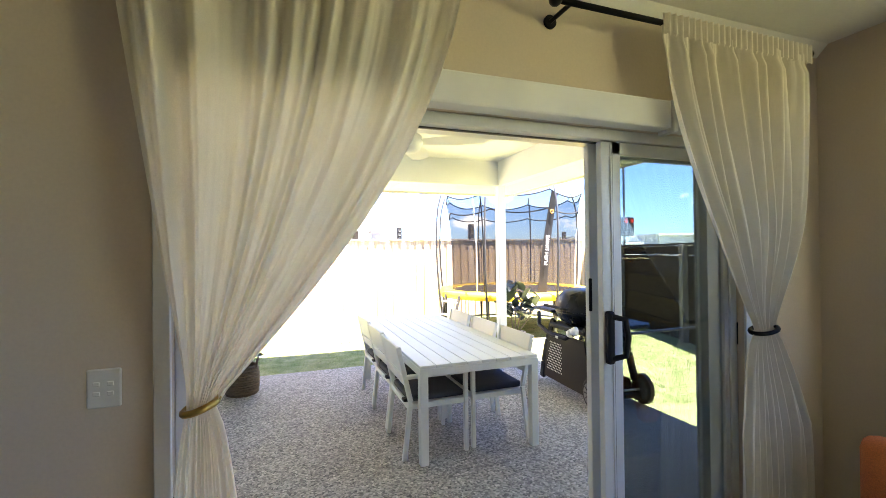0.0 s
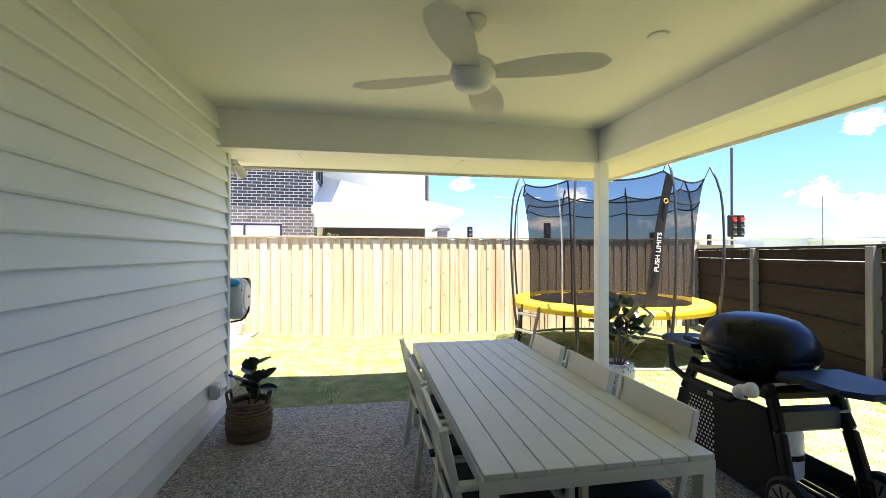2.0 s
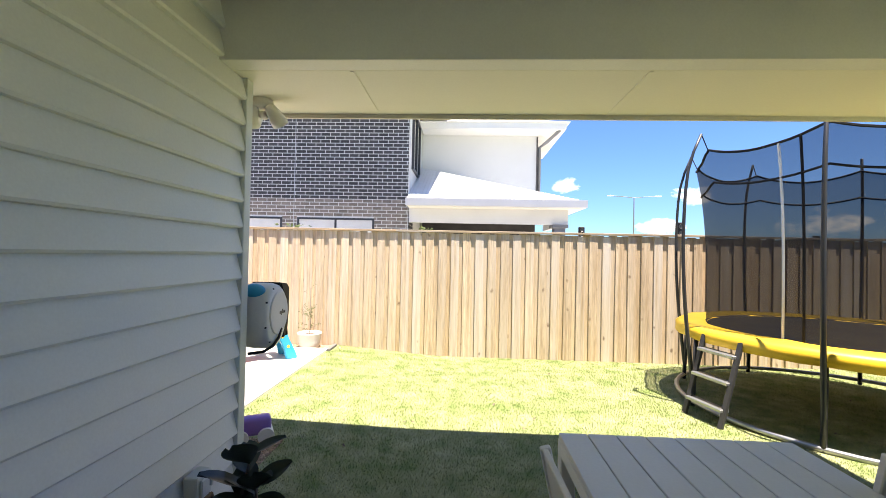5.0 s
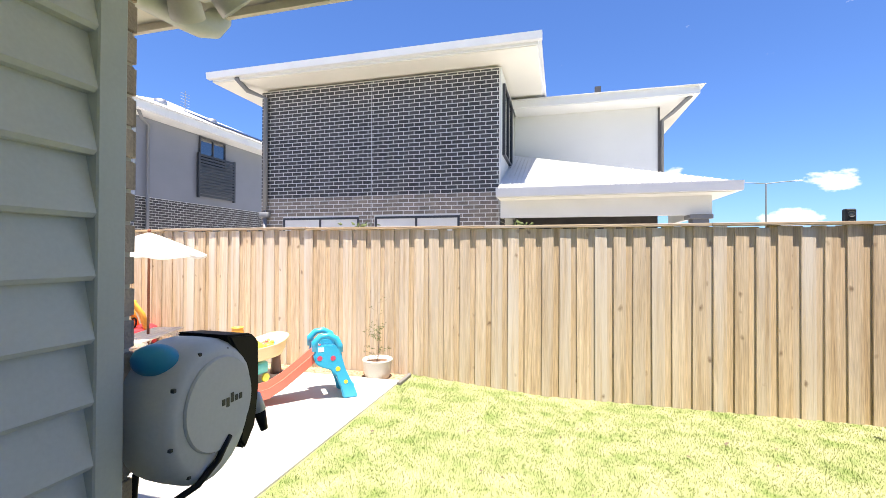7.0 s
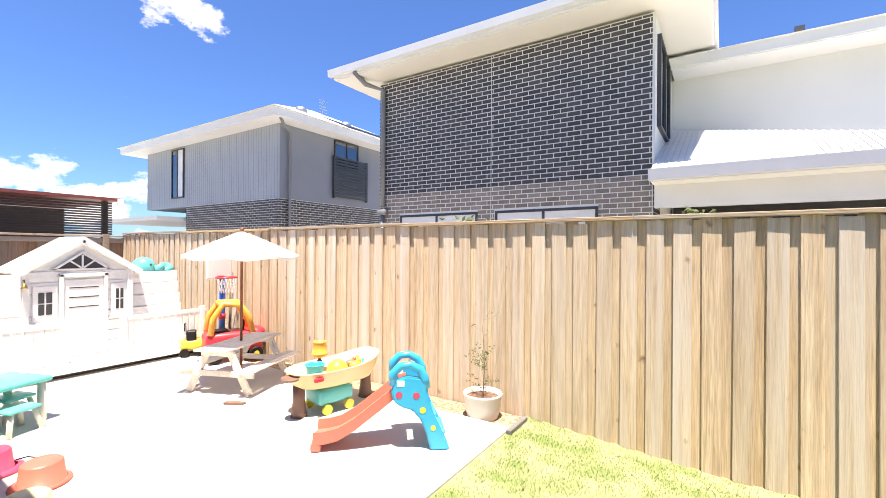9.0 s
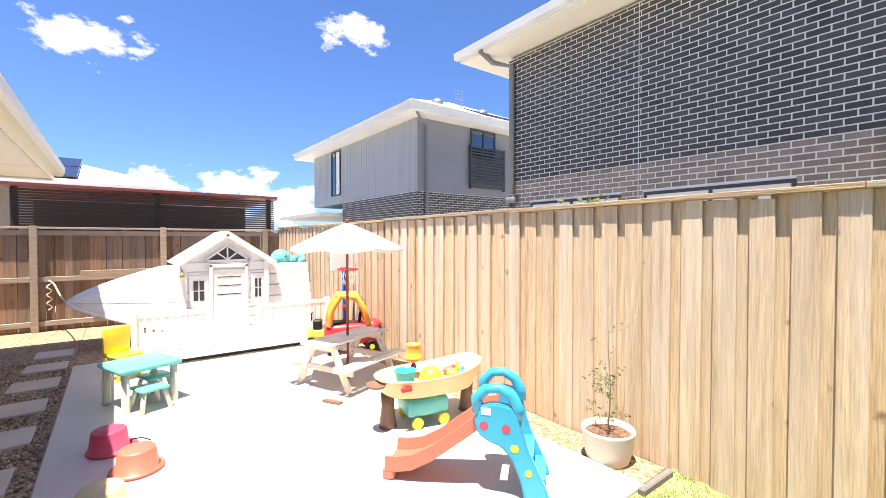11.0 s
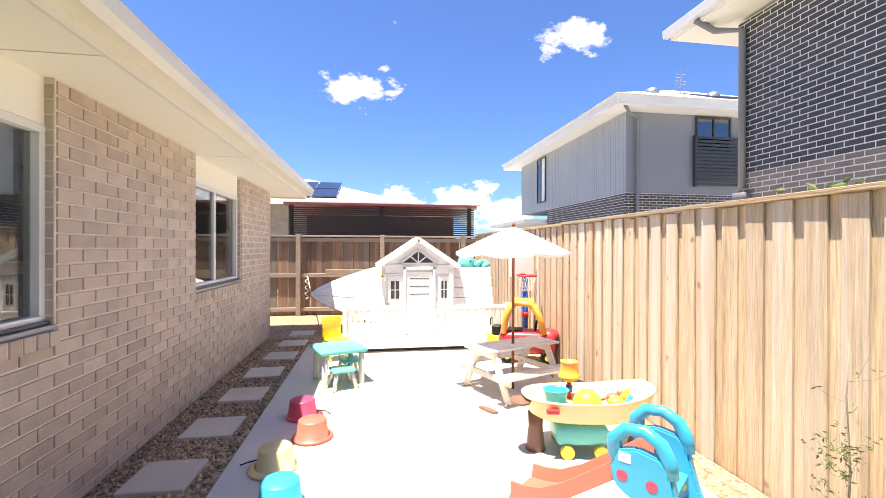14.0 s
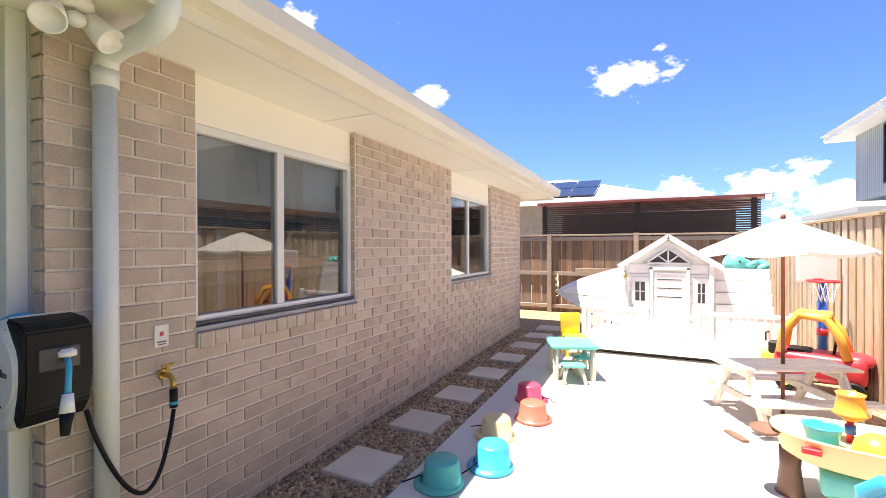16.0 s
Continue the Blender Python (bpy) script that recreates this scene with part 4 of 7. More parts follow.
    part("roof_vent", L(box(1.3, 1.45, 16.6, 16.75, 5.6, 5.86)), M_CHAR, h)


def grey_house():
    h = thing("grey_house", "two-storey grey rendered house with a dark brick base", "house", (-12.3, 15.1, 0))
    L = lambda bm: (bm.transform(Matrix.Translation((12.3, -15.1, 0))), bm)[1]
    part("wall", L(box(-21.8, -12.3, 15.1, 24, 3.22, 5.75)), M_GREYR, h, "grey rendered upper wall")
    # thin skin over the same wall, side shade put into its colour
    part("side_wall", L(box(-12.31, -12.29, 15.12, 24, 3.22, 5.75)), M_GREYSHADE, h, "grey side wall in a darker tone for its shaded face")
    part("base_wall", L(box(-18.3, -12.28, 15.08, 24, -0.15, 3.22)), M_MORTARL, h, "brick base with white joints")
    bm = bmesh.new()
    for p, z, w, hh in brick_rows(-18.3, -12.27, 1.6, 3.21, []):
        box(p, p + w, 15.0765, 15.085, z, z + hh, 0, bm)
    for p, z, w, hh in brick_rows(15.08, 22, 1.6, 3.21, []):
        box(-12.285, -12.2765, p, p + w, z, z + hh, 0, bm)
    tagged(part("base_bricks", L(bm), M_BRICKD, h, "charcoal bricks"), kind="stuff")
    # groove shade drawn as thin darker strips on the flat front
    bm = bmesh.new()
    x = -21.7
    while x < -12.4:
        box(x, x + 0.007, 15.096, 15.101, 3.23, 5.74, 0, bm)
        x += 0.15
    tagged(part("grooved_sheet", L(bm), M_GREYSHADE, h), kind="stuff")
    bm = box(-22.8, -11.6, 14.4, 14.43, 5.78, 6.0)
    box(-11.63, -11.6, 14.43, 24.6, 5.78, 6.0, 0, bm)
    part("fascia", L(bm), M_WHITE, h)
    part("soffit", L(box(-22.8, -11.63, 14.43, 24.6, 5.74, 5.79)), M_WHITE, h)
    bm = bmesh.new()
    v = [bm.verts.new(p) for p in ((-22.9, 14.3, 6.0), (-11.5, 14.3, 6.0), (-11.5, 24.7, 6.0), (-22.9, 24.7, 6.0), (-18, 19.5, 8.0), (-16, 19.5, 8.0))]
    for f in ((0, 1, 5, 4), (1, 2, 5), (2, 3, 4, 5), (3, 0, 4), (3, 2, 1, 0)):
        bm.faces.new([v[i] for i in f])
    part("roof", L(bm), M_ROOFW, h, "white steel roof")
    far_window(h, -19.5 + 12.3, -18.5 + 12.3, 3.6, 5.65, 0)
    far_window(h, 17.5 - 15.1, 18.75 - 15.1, 4.6, 5.69, 0.02, axis="x")
    s = part("screen", L(box(-12.25, -12.15, 17.40, 17.46, 3.45, 5.08)), M_CHAR, h, "charcoal slatted privacy screen")
    part("upright", L(box(-12.25, -12.15, 19.16, 19.22, 3.45, 5.08)), M_CHAR, s)
    for k in range(14):
        part("slat", L(box(-12.17, -12.15, 17.46, 19.16, 3.50 + k * 0.113, 3.58 + k * 0.113)), M_CHAR, s)
    part("downpipe", L(tube([(-11.75, 14.7, 5.8), (-11.95, 15.0, 5.6), (-12.2, 15.45, 5.5), (-12.2, 15.45, 3.3), (-12.2, 15.45, 0)], 0.05, 10)), M_PIPEG, h, smooth=True)
    for y in (16.2, 18.4):
        bm = lathe([(0.0, 0), (0.12, 0), (0.12, 0.14), (0.2, 0.16), (0.22, 0.28), (0.18, 0.40), (0.0, 0.42)], 16, at=(-12.6, y, 6.2))
        part("roof_ventilator", L(bm), M_STEEL, h, smooth=True)
    bm = tube([(-12.7, 17.3, 6.2), (-12.7, 17.3, 7.3)], 0.015, 6)
    for k in range(6):
        tube([(-12.7, 17.1, 6.65 + 0.11 * k), (-12.7, 17.5, 6.65 + 0.11 * k)], 0.008, 5, bm)
    part("antenna", L(bm), M_STEEL, h)
    bm = bmesh.new()
    for k in range(4):
        beam((-11.9, 18.4 + k * 1.1, 6.22), (-13.4, 18.4 + k * 1.1, 6.85), 1.02, 0.04, bm, up=(0, 0, 1))
    part("solar_panels", L(bm), M_SOLAR, h)
    part("carport_roof", L(box(-24, -18.32, 14.0, 18, 2.62, 2.78)), M_GREYR, h, "low grey carport roof")


def back_neighbour():
    p = thing("slatted_pergola", "dark timber slatted pergola with a red roof edge", "pergola", (-11.3, 7.7, 0))
    L = lambda bm: (bm.transform(Matrix.Translation((11.3, -7.7, 0))), bm)[1]
    for k in range(16):
        part("slat", L(box(-11.30, -11.27, 5.30, 10.05, 1.70 + k * 0.052, 1.737 + k * 0.052)), M_SLAT, p)
    for y in (5.35, 7.6, 9.95):
        part("post", L(box(-11.45, -11.35, y - 0.05, y + 0.05, -0.15, 2.55)), M_SLAT, p)
    part("roof", L(box(-15.5, -11.15, 5.2, 10.2, 2.56, 2.62)), M_RED, p, "dull red roof sheet")
    part("gutter_end", L(box(-11.2, -11.1, 10.1, 10.22, 2.46, 2.6, 0.01)), M_WHITE, p)
    part("back_panel", L(box(-14.3, -14.25, 5.3, 10.05, -0.15, 2.5)), M_BROWNW, p, "dark timber back wall of the pergola")
    h = thing("rear_house", "low brick house with a white roof and solar panels", "house", (-19, 4.5, 0))
    L2 = lambda bm: (bm.transform(Matrix.Translation((19, -4.5, 0))), bm)[1]
    part("wall", L2(box(-26, -17.5, -4, 8.2, -0.15, 3.2)), M_BRICKM, h, "brown brick wall")
    bm = bmesh.new()
    v = [bm.verts.new(q) for q in ((-16.9, -4.6, 3.25), (-16.9, 8.9, 3.25), (-26.5, 8.9, 3.25), (-26.5, -4.6, 3.25), (-21.5, 0.5, 4.75), (-21.5, 4.4, 4.75))]
    for f in ((0, 1, 5, 4), (1, 2, 5), (2, 3, 4, 5), (3, 0, 4), (3, 2, 1, 0)):
        bm.faces.new([v[i] for i in f])
    part("roof", L2(bm), M_ROOFW, h, "white steel roof")
    part("gutter", L2(box(-16.92, -16.78, -4.6, 8.9, 3.11, 3.27)), M_WHITE, h)
    for r in range(2):
        for k in range(4):
            y = 1.9 + k * 1.02
            x0 = -17.4 - r * 1.55
            z0 = 3.25 + (-16.9 - x0) * 0.326
            part("solar_panel", L2(beam((x0, y + 0.5, z0 + 0.08), (x0 - 1.45, y + 0.5, z0 + 0.08 + 1.45 * 0.326), 0.98, 0.035)), M_SOLAR, h)


M_BROWNW = mat("brown_timber_wall", (0.06, 0.035, 0.018), (0.085, 0.05, 0.025), 0.7, along=(1, 1, 8))


def street():
    """Traffic lights, street lamps and far buildings beyond the fences."""
    def signal(x, y, top, head, red):
        s = thing("traffic_light", "black traffic signal head on a slim dark pole", "traffic light", (x, y, -0.1), group="traffic lights")
        part("pole", tube([(0, 0, 0), (0, 0, top)], 0.06, 8), M_POLE, s)
        for dx in (-0.2,) if not red else (-0.2, 0.2):
            hd = part("signal_head", box(dx - 0.17, dx + 0.17, -0.35, -0.08, head, head + 1.0, 0.04), M_BLACKP, s)
            for k, m in enumerate((M_CHAR, M_CHAR, M_REDLAMP if red else M_CHAR)):
                part("lens", box(dx - 0.1, dx + 0.1, -0.37, -0.345, head + 0.08 + 0.31 * k, head + 0.28 + 0.31 * k, 0.05), m, hd)
    signal(17.4, 18.4, 6.5, 2.35, True)
    signal(7.9, 30.0, 3.2, 2.4, False)
    signal(11.0, 24.3, 3.0, 2.3, False)
    signal(24.0, 33.0, 3.2, 2.3, False)
    signal(33.0, 37.0, 3.4, 2.4, False)
    def lamp(x, y, h, arms):
        s = thing("street_lamp", "tall grey street lamp with outreach arm", "street lamp", (x, y, -0.1), group="street lamps")
        part("pole", tube([(0, 0, 0), (0, 0, h)], 0.09, 8, radii=[0.1, 0.06]), M_PIPEG, s)
        for a in arms:
            ar = part("arm", tube([(0, 0, h), (a * 1.2, 0, h + 0.12), (a * 2.8, 0, h + 0.2)], 0.04, 6), M_PIPEG, s)
            part("lantern", box(a * 2.6 - 0.35, a * 2.6 + 0.35, -0.12, 0.12, h + 0.15, h + 0.25, 0.02), M_LGREY, ar)
    lamp(19.3, 52.0, 8.3, (-1, 1))
    lamp(55.0, 44.0, 8.6, (1,))
    rr = random.Random(12)
    for k in range(11):
        x = 22 + k * 8.5 + rr.uniform(-2, 2)
        y = 78 - k * 3.6 + rr.uniform(-4, 4)
        b = thing("far_building", "low white commercial building far beyond the fence", "building", (x, y, -0.2), rr.uniform(-8, 8), group="far buildings")
        w, hh = rr.uniform(6, 11), rr.uniform(2.6, 4.2)
        part("wall", box(-w / 2, w / 2, -4, 4, 0, hh), M_FOAM, b)
        part("roof", box(-w / 2 - 0.3, w / 2 + 0.3, -4.3, 4.3, hh, hh + 0.35), M_ROOFW, b)
        for q in range(3):
            far_window(b, -w / 2 + 0.8 + q * w / 3.2, -w / 2 + 2.2 + q * w / 3.2, 1.2, min(2.4, hh - 0.4), -4)


def bunk_bed():
    b = thing("bunk_bed", "orange pine bunk bed standing inside the window", "bed", (-2.35, 5.0, 0.0))
    for z in (1.33, 1.73):
        for y in (-0.38, 0.38):
            part("side_rail", box(-0.98, 0.98, y - 0.015, y + 0.015, z, z + 0.075, 0.004), M_PINE, b)
    for x in (-1.0, 1.0):
        for y in (-0.38, 0.38):
            part("post", box(x - 0.035, x + 0.035, y - 0.035, y + 0.035, 0, 1.9, 0.005), M_PINE, b)
    part("mattress", box(-0.96, 0.96, -0.36, 0.36, 1.24, 1.34, 0.03, None, 2), M_SOFA, b, "dark mattress")


M_PINE = timber("orange_pine", (0.62, 0.27, 0.09), (0.5, 0.2, 0.06), (0.25, 0.09, 0.03), axis=0, rough=0.4)
def over_fence_plants():
    """Tips of the neighbour's climbers showing above the fence."""
    rr = random.Random(17)
    for x, w in ((-2.2, 0.26), (0.0, 0.14)):
        v = thing("climbing_plant", "green leafy climber rising behind the timber fence", "plant", (x, 10.12, -0.1), group="climbers behind the fence")
        part("stem", tube([(0, 0, 0), (0.03, 0.02, 1.0), (-0.02, 0.0, 1.85)], 0.012, 6), M_STEM, v, smooth=True)
        bm = bmesh.new()
        for _ in range(int(420 * w)):
            m = Matrix.Translation((rr.uniform(-w, w), rr.uniform(-0.1, 0.1), 1.74 + rr.random() ** 2 * 0.24)) @ Euler((rr.random() * 3, rr.random() * 3, rr.random() * 6)).to_matrix().to_4x4()
            bm.faces.new([bm.verts.new(m @ Vector(c)) for c in ((0, 0, 0), (0.022, 0.03, 0.006), (0, 0.075, 0), (-0.022, 0.03, 0.006))])
        tagged(part("foliage", bm, M_LEAFG, v), kind="stuff")


house_windows()
over_fence_plants()
bunk_bed()
brick_house()
grey_house()
back_neighbour()
street()


# ---- patio things ----
M_TWIG = mat("pale_twig", (0.34, 0.28, 0.21), (0.26, 0.21, 0.16), 0.8)
def dining_table():
    t = thing("dining_table", "long white slatted aluminium outdoor dining table", "table", (1.52, 3.80, 0))
    W, LL, H = 0.95, 2.30, 0.70
    n = 8
    sl = mesh_of("slat", box(-W / n / 2 + 0.0025, W / n / 2 - 0.0025, -LL / 2 + 0.002, LL / 2 - 0.002, H - 0.022, H, 0.002), M_TABLE)
    for i in range(n):
        piece("slat", sl, t, pose(-W / 2 + (i + 0.5) * W / n, 0, 0))
    bm = box(-W / 2, W / 2, -LL / 2, -LL / 2 + 0.04, H - 0.075, H - 0.024, 0.002)
    box(-W / 2, W / 2, LL / 2 - 0.04, LL / 2, H - 0.075, H - 0.024, 0.002, bm)
    box(-W / 2, -W / 2 + 0.04, -LL / 2 + 0.04, LL / 2 - 0.04, H - 0.075, H - 0.024, 0.002, bm)
    box(W / 2 - 0.04, W / 2, -LL / 2 + 0.04, LL / 2 - 0.04, H - 0.075, H - 0.024, 0.002, bm)
    part("apron", bm, M_TABLE, t)
    lg = mesh_of("leg", box(-0.03, 0.03, -0.03, 0.03, 0, H - 0.026, 0.004), M_TABLE)
    for sx in (-1, 1):
        for sy in (-1, 1):
            piece("leg", lg, t, pose(sx * (W / 2 - 0.03), sy * (LL / 2 - 0.03), 0))


def chair(at, turn):
    c = thing("dining_chair", "white aluminium armchair with a dark grey seat cushion", "chair", at, turn, group="chairs round the table")
    # faces +x
    w, d = 0.26, 0.225
    fl = mesh_of("leg", beam((0, 0, 0), (0, 0, 0.585), 0.03, 0.035, None, 0.004), M_TABLE)
    for s in (-1, 1):
        piece("leg", fl, c, pose(d, s * w, 0))
    for s in (-1, 1):
        bm = beam((-d - 0.03, s * w, 0), (-d + 0.02, s * w, 0.42), 0.03, 0.035, None, 0.004)
        beam((-d + 0.02, s * w, 0.42), (-d - 0.07, s * w, 0.82), 0.03, 0.035, bm, 0.004)
        part("leg", bm, M_TABLE, c)
        part("armrest", box(-d - 0.03, d + 0.02, s * w - 0.025, s * w + 0.025, 0.585, 0.61, 0.006), M_TABLE, c)
    bm = box(-d, d, -w, w, 0.36, 0.40, 0.003)
    part("seat", bm, M_TABLE, c)
    own = box(-d + 0.01, d - 0.0, -w + 0.03, w - 0.03, 0.402, 0.452, 0.02, None, 3)
    cu = part("cushion", own, M_CUSH, c, "dark grey fabric cushion", True)
    part("tie", box(-d - 0.025, -d + 0.02, -w + 0.03, -w + 0.09, 0.41, 0.43, 0.004), M_BLACKP, cu)
    m = Matrix.Translation((-d + 0.012, 0, 0.44)) @ Matrix.Rotation(math.radians(-12.7), 4, "Y")
    bm = box(-0.009, 0.009, -w + 0.015, w - 0.015, 0.19, 0.39, 0.003)
    box(-0.009, 0.009, -w + 0.015, w - 0.015, 0.09, 0.165, 0.003, bm)
    bm.transform(m)
    part("backrest", bm, M_TABLE, c)
    return c


def barbecue():
    b = thing("barbecue", "black gas barbecue on a wheeled cart with folding side tables", "barbecue", (3.18, 3.60, 0), -4)
    b.scale = (1, 1, 1.07)
    # long axis on y, wheels at -y
    for sy, lean in ((-1, 0.12), (1, 0.08)):
        for sx in (-1, 1):
            y0, y1 = sy * 0.50, sy * 0.30
            bm = bmesh.new()
            pts = [(sx * 0.24, y0, 0.03), (sx * 0.235, y0 - sy * 0.03, 0.2), (sx * 0.22, (y0 + y1) / 2, 0.45), (sx * 0.2, y1, 0.68)]
            for p, q in zip(pts, pts[1:]):
                beam(p, q, 0.045, 0.075, bm, 0.012)
            part("leg", bm, M_BLACKP, b)
    def screen_y(z):
        return 0.50 - 0.2 * z / 0.68
    bm = prism([(-0.47, 0.06), (0.47, 0.06), (0.33, 0.56), (-0.33, 0.56)], -0.245, -0.232, "x")
    panel = part("front_panel", bm, M_BLACKP, b, "perforated black plastic panel")
    holes = bmesh.new()
    for i in range(11):
        for k in range(12):
            y, z = 0.08 + i * 0.03 + (0.015 if k % 2 else 0), 0.16 + k * 0.026
            if y < screen_y(z) - 0.06:
                lathe([(0, 0), (0.008, 0), (0.008, 0.002), (0, 0.002)], 6, holes)
                bmesh.ops.transform(holes, matrix=Matrix.Translation((-0.247, y, z)) @ Matrix.Rotation(math.radians(-90), 4, "Y"), verts=holes.verts[-14:])
    tagged(part("perforations", holes, M_LGREY, panel), kind="stuff")
    part("back_panel", prism([(-0.44, 0.06), (0.2, 0.06), (0.2, 0.2), (-0.40, 0.2)], 0.228, 0.24, "x"), M_BLACKP, b)
    bm = bmesh.new()
    for k in range(7):
        box(-0.21 + k * 0.065, -0.18 + k * 0.065, -0.5, 0.48, 0.07, 0.09, 0.003, bm)
    box(-0.24, 0.24, -0.53, -0.48, 0.06, 0.10, 0.006, bm)
    part("bottom_rack", bm, M_BLACKP, b)
    part("frame", box(-0.24, 0.24, -0.34, 0.34, 0.60, 0.65, 0.012), M_BLACKP, b)
    part("shelf", box(-0.2, 0.2, -0.38, -0.30, 0.44, 0.56, 0.012), M_BLUEB, b)
    bowl = lathe([(0.0, -0.16), (0.18, -0.155), (0.30, -0.10), (0.345, -0.03), (0.36, 0.0), (0.34, 0.0), (0.0, -0.03)], 32, None, (0, 0, 0.80), 0.82, 1.01)
    part("bowl", bowl, M_BLACK, b, smooth=True)
    lid = lathe([(0.365, 0.0), (0.365, 0.02), (0.35, 0.07), (0.31, 0.14), (0.24, 0.19), (0.14, 0.215), (0.0, 0.225)], 32, None, (0, 0, 0.805), 0.82, 1.02)
    ld = part("lid", lid, M_BLACK, b, "rounded black enamelled lid", True)
    part("handle", tube([(-0.33, -0.2, 0.84), (-0.385, -0.17, 0.85), (-0.385, 0.17, 0.85), (-0.33, 0.2, 0.84)], 0.014, 8), M_BLACKP, ld)
    for s in (-1, 1):
        tb = part("side_table", prism([(-0.2, s * 0.36), (0.2, s * 0.36), (0.2, s * 0.72), (0.12, s * 0.80), (-0.12, s * 0.80), (-0.2, s * 0.72)], 0.735, 0.765, "z", None, 0.006), M_BLUEB, b, "dark blue folding side table")
        part("bracket", box(-0.16, 0.16, s * 0.30, s * 0.40, 0.70, 0.735, 0.005), M_BLACKP, tb)
    part("side_paper", box(-0.1, 0.03, 0.45, 0.6, 0.7655, 0.768), M_WHITEP, b, "white leaflet")
    hb = tube([(-0.30, 0.46, 0.74), (-0.35, 0.36, 0.62), (-0.36, 0.1, 0.56), (-0.36, -0.2, 0.57), (-0.33, -0.36, 0.66)], 0.022, 8)
    part("front_rail", hb, M_BLACKP, b, smooth=True)
    part("badge", box(-0.386, -0.38, -0.09, -0.04, 0.55, 0.575, 0.004), M_STEEL, b)
    for y in (-0.27, -0.34):
        kn = lathe([(0, 0), (0.042, 0), (0.042, 0.02), (0.03, 0.05), (0, 0.052)], 18)
        kn.transform(Matrix.Translation((-0.33, y, 0.66 - (0.03 if y > -0.3 else 0))) @ Matrix.Rotation(math.radians(-90), 4, "Y"))
        part("knob", kn, M_LGREY, b, smooth=True)
    for x in (-0.28, 0.28):
        wh = lathe([(0.03, -0.03), (0.12, -0.03), (0.135, -0.02), (0.135, 0.02), (0.12, 0.03), (0.03, 0.03), (0.03, -0.03)], 28)
        wh.transform(Matrix.Translation((x, -0.52, 0.135)) @ Matrix.Rotation(math.radians(90), 4, "Y"))
        w = part("wheel", wh, M_BLACKP, b, smooth=False)
        hub = lathe([(0, -0.034), (0.1, -0.034), (0.1, 0.034), (0, 0.034)], 20)
        hub.transform(Matrix.Translation((x, -0.52, 0.135)) @ Matrix.Rotation(math.radians(90), 4, "Y"))
        part("wheel_disc", hub, M_PIPEG, w)
        sp = bmesh.new()
        for k in range(10):
            a = k * math.pi / 5
            beam((x - 0.036, -0.52 + 0.03 * math.cos(a), 0.135 + 0.03 * math.sin(a)), (x - 0.036, -0.52 + 0.09 * math.cos(a), 0.135 + 0.09 * math.sin(a)), 0.006, 0.006, sp)
        part("spokes", sp, M_BLACKP, w)
    part("axle", tube([(-0.3, -0.52, 0.135), (0.3, -0.52, 0.135)], 0.012, 8), M_STEEL, b)
    g = lathe([(0.0, 0.0), (0.1, 0.0), (0.115, 0.03), (0.115, 0.25), (0.09, 0.31), (0.03, 0.33), (0.03, 0.37), (0, 0.37)], 20, None, (0.06, -0.12, 0.092))
    bt = part("gas_bottle", g, M_LGREY, b, "pale grey gas bottle", True)
    part("strap", lathe([(0.117, 0.12), (0.12, 0.12), (0.12, 0.15), (0.117, 0.15)], 20, None, (0.06, -0.12, 0.092)), M_BLACKP, bt)
    part("gas_hose", tube([(0.06, -0.12, 0.46), (0.16, -0.3, 0.5), (0.2, -0.42, 0.56), (0.16, -0.42, 0.68), (0.0, -0.36, 0.7), (-0.2, -0.33, 0.68)], 0.009, 6), M_LGREY, b, smooth=True)


